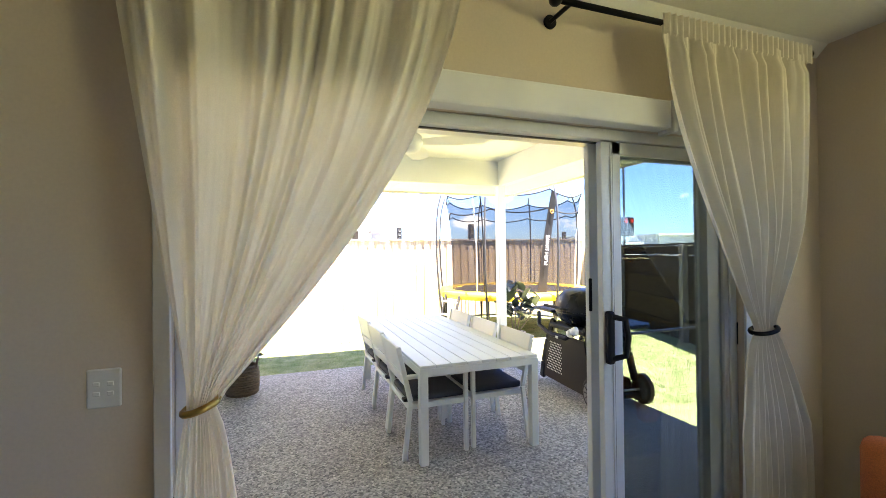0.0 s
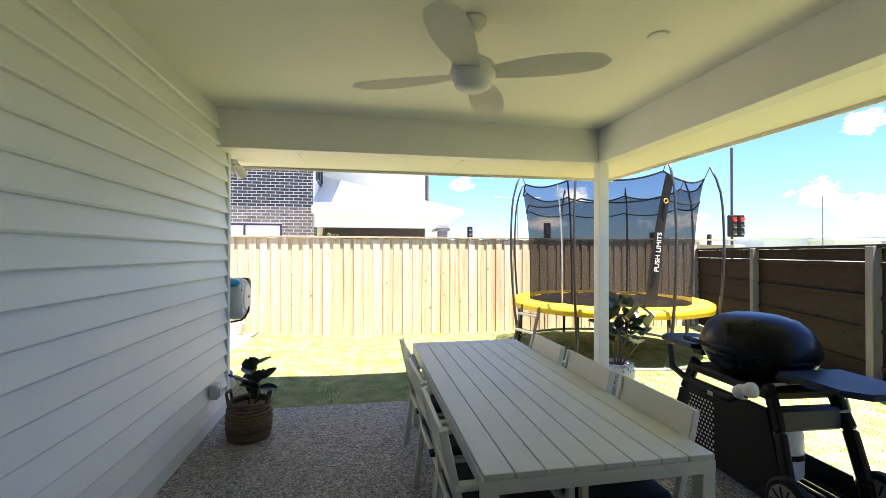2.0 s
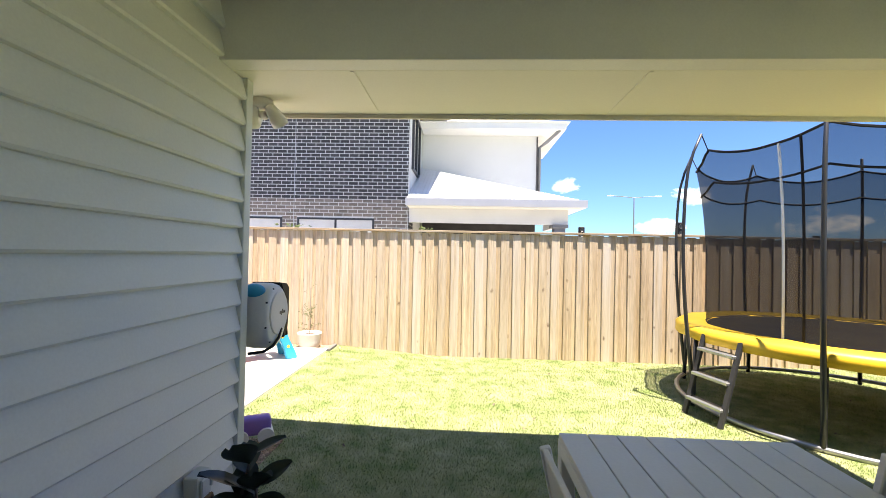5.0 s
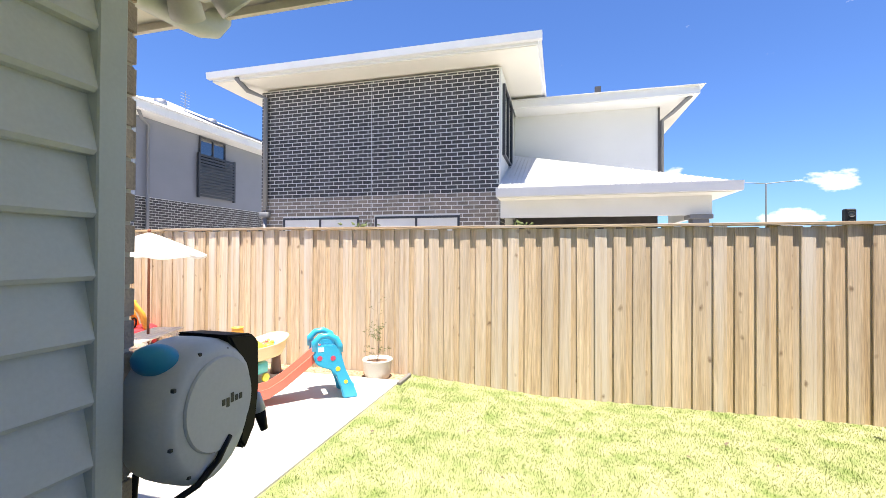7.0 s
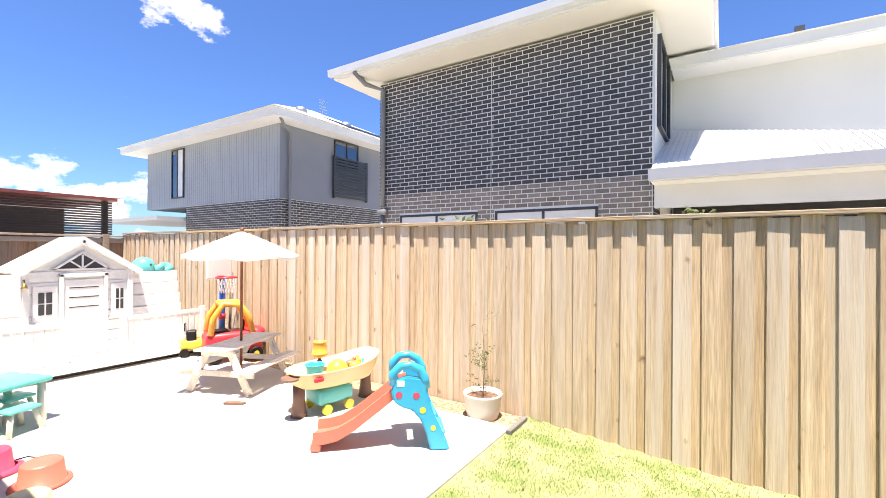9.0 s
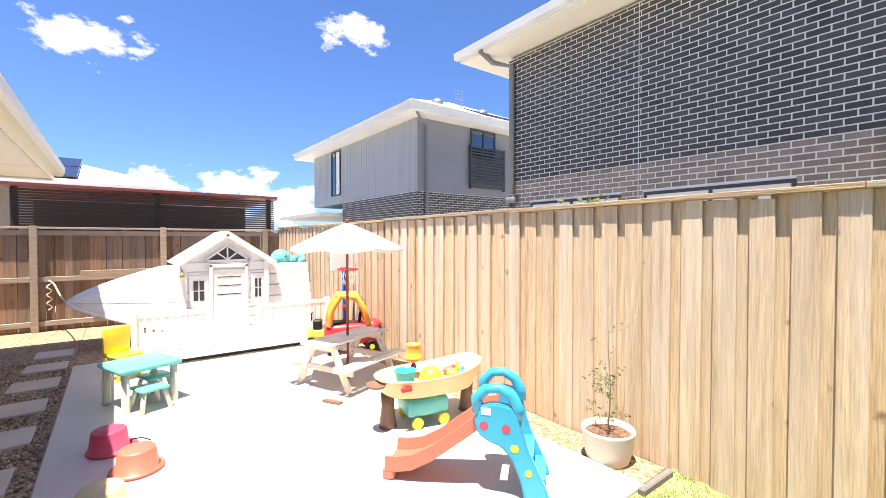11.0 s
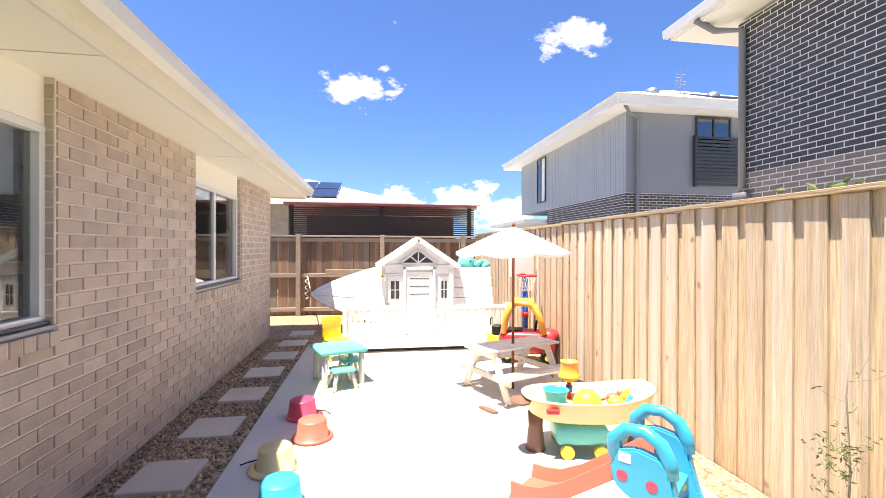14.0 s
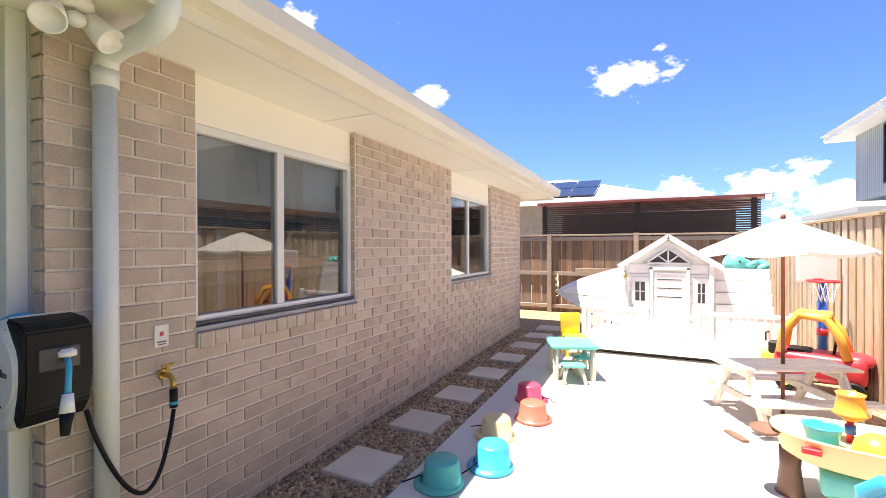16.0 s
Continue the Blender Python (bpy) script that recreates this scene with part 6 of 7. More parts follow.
# ---- room: sliding door, curtains ----
def sliding_door():
    d = thing("door_1", "white aluminium glazed sliding door slid half open", "door", (0, 1.49, 0), kind="structure")
    bm = box(OX0, OX0 + 0.05, -0.075, 0.085, 0.012, OH, 0.003)
    box(OX1 - 0.05, OX1, -0.075, 0.085, 0.012, OH, 0.003, bm)
    box(OX0 + 0.05, OX1 - 0.05, -0.075, 0.085, OH - 0.05, OH, 0.003, bm)
    part("door_frame", bm, M_ALU, d)
    part("sill_track", box(OX0 + 0.05, OX1 - 0.05, -0.075, 0.085, 0.012, 0.035, 0.003), M_ALU, d)
    # charcoal strip paints the shadow line under the head track
    part("track_shadow_seal", box(OX0 + 0.05, OX1 - 0.05, -0.02, -0.01, OH - 0.058, OH - 0.05), M_CHAR, d)

    def panel(x0, x1, y, dark):
        bm = box(x0, x0 + (0.115 if dark else 0.06), y - 0.018, y + 0.018, 0.04, OH - 0.055, 0.003)
        if dark:
            box(x0 + 0.05, x0 + 0.062, y - 0.024, y - 0.018, 0.06, OH - 0.07, 0.002, bm)
        box(x1 - 0.06, x1, y - 0.018, y + 0.018, 0.04, OH - 0.055, 0.003, bm)
        box(x0 + 0.06, x1 - 0.06, y - 0.018, y + 0.018, 0.04, 0.12, 0.003, bm)
        box(x0 + 0.06, x1 - 0.06, y - 0.018, y + 0.018, OH - 0.115, OH - 0.055, 0.003, bm)
        p = part("sliding_panel", bm, M_ALU, d)
        g = part("pane", box(x0 + 0.06, x1 - 0.06, y - 0.003, y + 0.003, 0.12, OH - 0.115), G_DOOR, p)
        g.visible_shadow = False
        part("seal", box(x0 + 0.058, x0 + 0.066, y - 0.02, y + 0.02, 0.12, OH - 0.115), M_CHAR, p)
        return p
    a = panel(1.585, 2.44, -0.045, True)
    panel(1.572, 2.36, 0.03, False)
    hb = box(1.59, 1.625, -0.098, -0.064, 0.96, 1.21, 0.01, None, 2)
    tube([(1.61, -0.09, 0.985), (1.668, -0.115, 1.0), (1.68, -0.12, 1.085), (1.668, -0.115, 1.17), (1.61, -0.09, 1.185)], 0.015, 8, hb)
    part("door_handle", hb, M_BLACKP, a, "black pull handle")
    part("latch_keeper", box(1.56, 1.578, 0.0, 0.011, 1.2, 1.36, 0.004), M_BLACKP, d, "black latch keeper")
    part("latch_keeper", box(OX0 + 0.05, OX0 + 0.075, -0.075, -0.03, 1.0, 1.24, 0.004), M_BLACKP, d, "black latch keeper")
    part("latch_keeper", box(2.455, 2.47, -0.08, -0.07, 0.98, 1.1, 0.003), M_BLACKP, d)
    # insect screen pull bar seen through the glass
    part("towel_bar", tube([(1.64, 0.10, 1.05), (2.4, 0.10, 1.05)], 0.008, 8), M_STEEL, d, "slim rail across the glass")
    cv = bmesh.new()
    for x0 in (1.66, 2.16):
        for k in range(7):
            pts = [(x0 + k * 0.026, 0.10 + 0.016 * math.cos(a2), 1.035 + 0.022 * math.sin(a2)) for a2 in [i * math.pi / 6 for i in range(12)]]
            tube(pts, 0.002, 4, cv, closed=True)
    part("hook_rings", cv, M_STEEL, d)
    tr = bmesh.new()
    box(OX0 - 0.05, OX0, 1.365, 1.38, 0.012, OH + 0.05, 0.003, tr)
    box(OX0, OX1, 1.365, 1.38, OH, OH + 0.05, 0.003, tr)
    box(OX1, OX1 + 0.05, 1.365, 1.38, 0.012, OH + 0.05, 0.003, tr)
    struct("architrave", tr, M_WHITE, "white timber architrave round the door", "trim")
    bl = thing("roller_blind", "rolled-up white roller blind in a slim cassette", "blind", (0, 1.30, 2.10))
    part("cassette", box(-0.2, 1.86, -0.03, 0.055, -0.045, 0.085, 0.01, None, 2), M_BLIND, bl)
    part("cassette", box(1.90, 2.45, -0.03, 0.055, -0.045, 0.085, 0.01, None, 2), M_BLIND, bl)
    part("bracket", box(1.865, 1.895, -0.035, 0.06, -0.06, 0.09, 0.004), M_ALU, bl)
    part("chain_wheel", blob((1.88, -0.045, 0.05), (0.018, 0.014, 0.03)), M_STEEL, bl, smooth=True)


def curtain(name, label, rod_y, top, tie, foot, side):
    """Gathered cloth: top (x0, x1, z), tied at (x, z, half width), foot (x0, x1, z)."""
    c = thing(name, label, "curtain", (0, rod_y, 0), group="linen curtains")
    rr = random.Random(5 if side < 0 else 6)
    folds = [rr.uniform(0.7, 1.3) for _ in range(40)]
    ph = [rr.uniform(0, 6.28) for _ in range(6)]

    def cloth(u, v):
        # v: 0 at the rod, 1 at the foot
        zt, zk, zf = top[2], tie[1], foot[2]
        z = zt + (zf - zt) * v
        vk = (zt - zk) / (zt - zf)
        if v < vk:
            t = v / vk
            e = t ** 1.35
            x0 = top[0] + (tie[0] - tie[2] - top[0]) * e
            x1 = top[1] + (tie[0] + tie[2] - top[1]) * e
            if side < 0:
                x0 = top[0] + (tie[0] - tie[2] - top[0]) * t ** 1.1
                x1 = top[1] + (tie[0] + tie[2] - top[1]) * (t ** 1.25 - 0.10 * math.sin(math.pi * t))
            else:
                x1 = top[1] + (tie[0] + tie[2] - top[1]) * t ** 2.2
                x0 = top[0] + (tie[0] - tie[2] - top[0]) * (t ** 1.35 - 0.06 * math.sin(math.pi * t))
        else:
            t = (v - vk) / (1 - vk)
            e = min(1, t * 2.2) ** 0.6
            x0 = tie[0] - tie[2] + (foot[0] - tie[0] + tie[2]) * e
            x1 = tie[0] + tie[2] + (foot[1] - tie[0] - tie[2]) * e
        x = x0 + (x1 - x0) * u
        amp = 0.034 + 0.014 * math.sin(5 * u + ph[1])
        n = 8
        drift = 0.25 * math.sin(3 * v + ph[2])
        y = amp * math.sin(2 * math.pi * n * (u + 0.035 * math.sin(11 * u + 2 * v) + 0.012 * math.sin(31 * u)) + ph[0] + drift) + 0.016 * math.sin(2 * math.pi * 17 * u + 3 * v + ph[3]) * math.sin(7 * u + ph[4]) + 0.016 * noise.noise((u * 34, v * 2.2, ph[5])) + 0.007 * noise.noise((u * 85, v * 4, ph[5]))
        if v < 0.03:
            y *= 0.6
        w = (x1 - x0)
        y *= min(1.0, 0.35 + w * 1.1)
        y += 0.05 * math.exp(-((v - vk) * 7) ** 2)
        return x, y, z + 0.008 * math.sin(40 * u) * (v < 0.01)
    part("cloth", sheet(cloth, 190, 46), M_LINEN, c, "sheer cream linen cloth", True)
    part("heading", sheet(lambda u, v: (top[0] + (top[1] - top[0]) * u, -0.022 + 0.02 * math.sin(u * 170) * 0.5, top[2] + 0.05 - v * 0.09), 160, 2), M_LINEN, c, "gathered heading on the rod", True)
    tb = tube([(tie[0] + (tie[2] + 0.012) * math.cos(a), 0.05 + 0.055 * math.sin(a), tie[1] + 0.015 * math.cos(a)) for a in [i * math.pi / 10 for i in range(20)]], 0.011, 8, closed=True)
    part("tie_band", tb, M_BRASS if side < 0 else M_BLACKP, c, "tie-back band round the cloth", True)
    return c


def room():
    for x0, x1, fin in ((-0.55, 0.86, 0.86), (1.20, 2.74, 1.20)):
        r = thing("curtain_rod", "black metal curtain rod with ball finials", "curtain rod", (0, 1.22, 2.50), group="curtain rods")
        part("rod", tube([(x0, 0, 0), (x1, 0, 0)], 0.013, 12), M_BLACKP, r, smooth=True)
        for x in (x0, x1):
            part("finial", blob((x, 0, 0), 0.028), M_BLACKP, r, smooth=True)
        part("bracket", tube([((x0 + x1) / 2 * 0.1 + fin * 0.9, 0, 0), ((x0 + x1) / 2 * 0.1 + fin * 0.9, 0.16, 0)], 0.01, 8), M_BLACKP, r)
        part("rose", lathe([(0, 0), (0.03, 0), (0.03, 0.012), (0, 0.012)], 16), M_BLACKP, r).matrix_basis = pose((x0 + x1) / 2 * 0.1 + fin * 0.9, 0.16, 0, 90, 0, 0)
    curtain("curtain", "sheer cream linen curtain tied back beside the open door", 1.20, (-0.29, 0.78, 2.47), (-0.066, 1.04, 0.035), (-0.16, 0.06, 0.02), -1)
    curtain("curtain", "sheer cream linen curtain tied back at the room corner", 1.20, (1.72, 2.70, 2.47), (2.42, 1.09, 0.05), (2.20, 2.67, 0.02), 1)
    s = thing("light_switch", "white four-gang light switch plate", "switch", (-0.35, 1.38, 1.09))
    part("plate", box(-0.045, 0.045, -0.01, 0, -0.06, 0.06, 0.004), M_SWITCH, s)
    for x in (-0.018, 0.018):
        for z in (-0.015, 0.015):
            part("rocker", box(x - 0.009, x + 0.009, -0.014, -0.01, z - 0.007, z + 0.007, 0.002), M_SWITCH, s)
    f = thing("sofa", "grey fabric sofa against the room wall", "sofa", (2.62, 0.45, 0.012))
    part("base", box(-0.42, 0.42, -1.4, 0.35, 0.06, 0.42, 0.05, None, 3), M_SOFA, f, smooth=True)
    part("backrest", box(0.22, 0.44, -1.4, 0.35, 0.42, 0.80, 0.06, None, 3), M_SOFA, f, smooth=True)
    part("foot", box(-0.38, -0.32, 0.2, 0.28, 0, 0.06), M_BLACKP, f)
    part("foot", box(-0.38, -0.32, -1.3, -1.22, 0, 0.06), M_BLACKP, f)
    cu = thing("cushion", "orange woven scatter cushion on the sofa", "cushion", (2.52, 0.70, 0.50), 20)
    own = box(-0.07, 0.07, -0.2, 0.2, -0.17, 0.21, 0.05, None, 3)
    part("cover", own, M_ORANGEF, cu, smooth=True)


sliding_door()
room()


# ---- play yard ----
def playhouse():
    p = thing("playhouse", "white timber cubby house with a gable porch and picket rails", "playhouse", (-6.30, 8.05, 0))
    p.scale = (1, 1.04, 1)
    # local x runs towards the yard, y along the front
    part("platform", box(-1.6, 0.12, -1.0, 1.28, 0.06, 0.17, 0.006), M_PLAYW, p)
    bm = box(-1.5, 0.0, -0.9, 1.2, 0, 0.06)
    part("skid_frame", bm, M_DARK, p)
    # gable front
    g = part("gable_wall", prism([(-0.50, 0.17), (0.55, 0.17), (0.55, 1.22), (0.03, 1.57), (-0.50, 1.22)], -0.32, -0.29, "x"), M_PLAYW, p)
    for k in range(8):
        part("board", box(-0.29, -0.275, -0.50, 0.55, 0.20 + k * 0.13, 0.32 + k * 0.13, 0.003), M_PLAYW, g)
    part("door", box(-0.275, -0.25, -0.15, 0.24, 0.18, 1.13, 0.006), M_PLAYW, p)
    fr = box(-0.275, -0.235, -0.19, -0.15, 0.18, 1.20, 0.004)
    box(-0.275, -0.235, 0.24, 0.28, 0.18, 1.20, 0.004, fr)
    box(-0.275, -0.235, -0.19, 0.28, 1.16, 1.20, 0.004, fr)
    part("door_frame", fr, M_PLAYW, p)
    for z in (0.78, 0.90, 1.02):
        part("door_groove", box(-0.252, -0.247, -0.10, 0.19, z, z + 0.012), M_CHAR, p)
    for y0, y1 in ((-0.42, -0.20), (0.32, 0.50)):
        w = part("window", box(-0.275, -0.262, y0, y1, 0.66, 1.06, 0.003), M_PLAYW, p)
        for k in range(2):
            for q in range(2):
                ym = (y0 + y1) / 2
                part("pane", box(-0.262, -0.258, (y0 + 0.05 if q == 0 else ym + 0.008), (ym - 0.008 if q == 0 else y1 - 0.05), 0.72 + k * 0.14, 0.845 + k * 0.14), M_CHAR, w)
        part("sill", box(-0.275, -0.23, y0 - 0.03, y1 + 0.03, 0.60, 0.63, 0.003), M_PLAYW, w)
    # fan light in the gable
    part("fanlight", prism([(-0.22, 1.26), (0.28, 1.26), (0.03, 1.44)], -0.288, -0.28, "x"), M_CHAR, p)
    fl = beam((-0.27, -0.24, 1.25), (-0.27, 0.03, 1.46), 0.02, 0.025)
    beam((-0.27, 0.30, 1.25), (-0.27, 0.03, 1.46), 0.02, 0.025, fl)
    beam((-0.27, -0.26, 1.25), (-0.27, 0.32, 1.25), 0.02, 0.025, fl)
    for a in (40, 90, 140):
        beam((-0.27, 0.03, 1.26), (-0.27, 0.03 + 0.17 * math.cos(math.radians(a)), 1.26 + 0.17 * math.sin(math.radians(a))), 0.018, 0.018, fl)
    part("fanlight_bars", fl, M_PLAYW, p)
    # roof slopes of the porch gable
    part("roof_slope", beam((-0.65, 0.03, 1.645), (-0.65, 0.64, 1.22), 0.86, 0.025, None, 0, (0, 0, 1)), M_PLAYW, p)
    part("roof_slope", beam((-0.65, 0.03, 1.645), (-0.65, -0.58, 1.22), 0.86, 0.025, None, 0, (0, 0, 1)), M_PLAYW, p)
    bg = beam((-0.225, 0.03, 1.62), (-0.225, 0.64, 1.195), 0.025, 0.07)
    beam((-0.225, 0.03, 1.62), (-0.225, -0.58, 1.195), 0.025, 0.07, bg)
    part("barge_board", bg, M_PLAYW, p)
    for y in (-0.48, 0.52):
        part("post", box(-0.30, -0.235, y - 0.03, y + 0.03, 0.17, 1.24, 0.004), M_PLAYW, p)
    # long side roof of lapped planks
    for k in range(6):
        z = 0.235 + 0.16 * k
        part("wall_plank", box(-0.33 - 0.012 * k, -0.305 - 0.012 * k, 0.57, 1.21 - 0.012 * k, z, z + 0.152, 0.004), M_PLAYW, p)
    part("side_wall", box(-0.46, -0.40, 0.55, 1.14, 0.17, 1.17), M_PLAYW, p)
    part("back_wall", box(-1.5, -1.47, -0.45, 1.14, 0.17, 1.15), M_PLAYW, p)
    # picket rails
    for y0, y1 in ((-1.0, -0.24), (0.34, 1.28)):
        rl = part("porch_rail", box(0.05, 0.09, y0, y1, 0.60, 0.65, 0.004), M_PLAYW, p)
        part("lower_rail", box(0.05, 0.09, y0, y1, 0.24, 0.29, 0.004), M_PLAYW, rl)
        y = y0 + 0.03
        while y < y1:
            part("picket", box(0.06, 0.085, y, y + 0.062, 0.18, 0.63, 0.004), M_PLAYW, rl)
            y += 0.082
        part("newel", box(0.04, 0.10, y0 - 0.03, y0 + 0.03, 0.17, 0.68, 0.004), M_PLAYW, rl)
        part("newel", box(0.04, 0.10, y1 - 0.03, y1 + 0.03, 0.17, 0.68, 0.004), M_PLAYW, rl)
    b = lathe([(0, 0.06), (0.012, 0.055), (0.02, 0.02), (0.035, 0), (0, 0)], 14, None, (-0.2, -0.5, 1.05))
    part("bell", b, M_BRASS, p, "small brass bell", True)
    part("bell_bracket", tube([(-0.235, -0.5, 1.14), (-0.2, -0.5, 1.15), (-0.2, -0.5, 1.10)], 0.005, 5), M_CHAR, p)
    # floating octopus toy on the roof
    o = thing("inflatable_toy", "turquoise inflatable pool toy lying on the playhouse", "pool toy", (-6.98, 9.02, 1.08), 20)
    part("head", blob((0, -0.12, 0.17), (0.15, 0.14, 0.14), None, 3), M_TURQ, o, smooth=True)
    for k in range(6):
        a = k * 1.05
        pts = [(0.05 * math.cos(a), 0.05 + 0.05 * math.sin(a), 0.08), (0.16 * math.cos(a), 0.1 + 0.13 * math.sin(a), 0.1), (0.2 * math.cos(a + 0.5), 0.1 + 0.17 * math.sin(a + 0.5), 0.14 + 0.03 * (k % 2)), (0.15 * math.cos(a + 0.9), 0.1 + 0.13 * math.sin(a + 0.9), 0.2)]
        part("tentacle", tube(pts, 0.05, 10, radii=[0.06, 0.055, 0.045, 0.03]), M_TURQ, o, smooth=True)
    part("eye", blob((0.14, -0.13, 0.2), 0.02), M_CHAR, o)


M_TURQ = mat("turquoise_vinyl", (0.10, 0.50, 0.47), None, 0.3, grain=0.03, bump=0.02)


def dinghy():
    d = thing("dinghy", "upturned aluminium dinghy stored behind the playhouse", "boat", (-8.2, 7.4, -0.04))

    def hull(u, v):
        # u along from bow to stern, v around from gunwale to gunwale; keel up
        L = 2.9
        y = -1.12 + u * L
        full = min(1, (u / 0.40)) ** 0.7 if u > 0 else 0
        a = math.pi * v
        w = 0.62 * full
        h = 0.92
        base = 0.58 - 0.34 * full
        x = w * math.cos(a) * (1 - 0.15 * math.sin(a))
        z = base + h * math.sin(a) ** 0.8 * full + (0.1 * (1 - full))
        return x, y, z
    bm = sheet(hull, 28, 22)
    part("hull", bm, M_HULL, d, "dull aluminium hull", True)
    for v0 in (0.12, 0.28, 0.5):
        part("strake", tube([hull(i / 24 if i else 0.001, v0) for i in range(25)], 0.012, 6), M_HULL, d)
    part("gunwale", tube([hull(i / 24 if i else 0.001, 0.0) for i in range(25)], 0.022, 8), M_HULL, d, smooth=True)
    part("gunwale", tube([hull(i / 24 if i else 0.001, 1.0) for i in range(25)], 0.022, 8), M_HULL, d, smooth=True)
    for y in (-0.2, 1.2):
        part("trestle", box(-0.5, 0.5, y - 0.04, y + 0.04, 0.0, 0.26), M_OLDR, d)
    r = thing("rope", "pale rope tied from the boat to the fence rail", "rope", (-9.9, 5.95, 0.85))
    part("line", tube([(0, 0, 0), (0.5, 0.1, -0.02), (1.1, 0.22, -0.16), (1.7, 0.33, -0.22)], 0.012, 6), M_ROPE, r)
    part("coil", tube([(0.02 + 0.02 * math.cos(i), 0.03 * math.sin(i * 0.9), -0.02 * i) for i in range(26)], 0.012, 6), M_ROPE, r)
    pk = thing("loose_plank", "pale timber plank leaning on the back fence rail", "plank", (-9.93, 7.0, 0.91))
    part("board", box(0.0, 0.05, -0.65, 0.9, 0, 0.09, 0.004), M_OLDR, pk)


def picnic():
    t = thing("picnic_table", "small weathered wooden picnic table with attached benches", "picnic table", (-4.42, 8.87, 0), 22)
    # long axis on y
    for k in range(4):
        part("top_board", box(-0.19 + k * 0.096, -0.10 + k * 0.096, -0.50, 0.50, 0.46, 0.48, 0.003), M_PALEWOOD, t)
    for s in (-1, 1):
        for k in range(2):
            part("bench_board", box(s * 0.36 - 0.085 + k * 0.09, s * 0.36 - 0.002 + k * 0.09, -0.50, 0.50, 0.25, 0.27, 0.003), M_PALEWOOD, t)
    for y in (-0.36, 0.36):
        for s in (-1, 1):
            part("leg", beam((s * 0.12, y, 0.46), (s * 0.36, y, 0.0), 0.03, 0.075, None, 0.003), M_PALEWOOD, t)
        part("cross_bar", box(-0.43, 0.43, y - 0.045, y - 0.016, 0.19, 0.25, 0.003), M_PALEWOOD, t)
        part("top_bar", box(-0.18, 0.18, y - 0.045, y - 0.016, 0.40, 0.46, 0.003), M_PALEWOOD, t)
    u = thing("parasol", "cream canvas children's parasol on a red-brown pole", "parasol", (-4.42, 8.87, 0.0))
    part("pole", tube([(0, 0, 0.0), (0, 0, 1.70)], 0.015, 12), M_REDWOOD, u, smooth=True)
    n = 8

    def canopy(a, v):
        ang = a * 2 * math.pi
        k = (a * n) % 1.0
        sag = 4 * k * (1 - k)
        r = 0.62 * v * (1 - 0.05 * sag)
        return r * math.cos(ang), r * math.sin(ang), 1.72 - 0.27 * v ** 1.1 - 0.025 * sag * v
    part("canopy", sheet(canopy, 64, 8), M_CANVAS, u, "cream canvas canopy")
    part("valance", sheet(lambda a, v: (lambda c: (c[0] * (1 + 0.004 * v), c[1] * (1 + 0.004 * v), c[2] - 0.035 * v * (0.8 + 0.2 * math.sin(a * 50))))(canopy(a, 1.0)), 64, 1), M_CANVAS, u)
    part("finial", blob((0, 0, 1.735), (0.02, 0.02, 0.028)), M_REDWOOD, u, smooth=True)
    for k in range(n):
        c = canopy((k + 0.001) / n, 0.97)
        part("rib", tube([(0, 0, 1.69), (c[0] * 0.5, c[1] * 0.5, 1.69 - 0.125 - 0.01), (c[0], c[1], c[2] - 0.01)], 0.005, 5), M_PALEWOOD, u)
    sh = thing("sandal", "brown leather sandal lying beside the picnic table", "sandal", (-3.85, 8.45, 0.0), 30)
    part("sole", prism([(-0.10, -0.03), (0.02, -0.04), (0.10, -0.03), (0.11, 0.02), (0.0, 0.035), (-0.10, 0.025)], 0, 0.02, "z", None, 0.004), M_BROWN, sh)


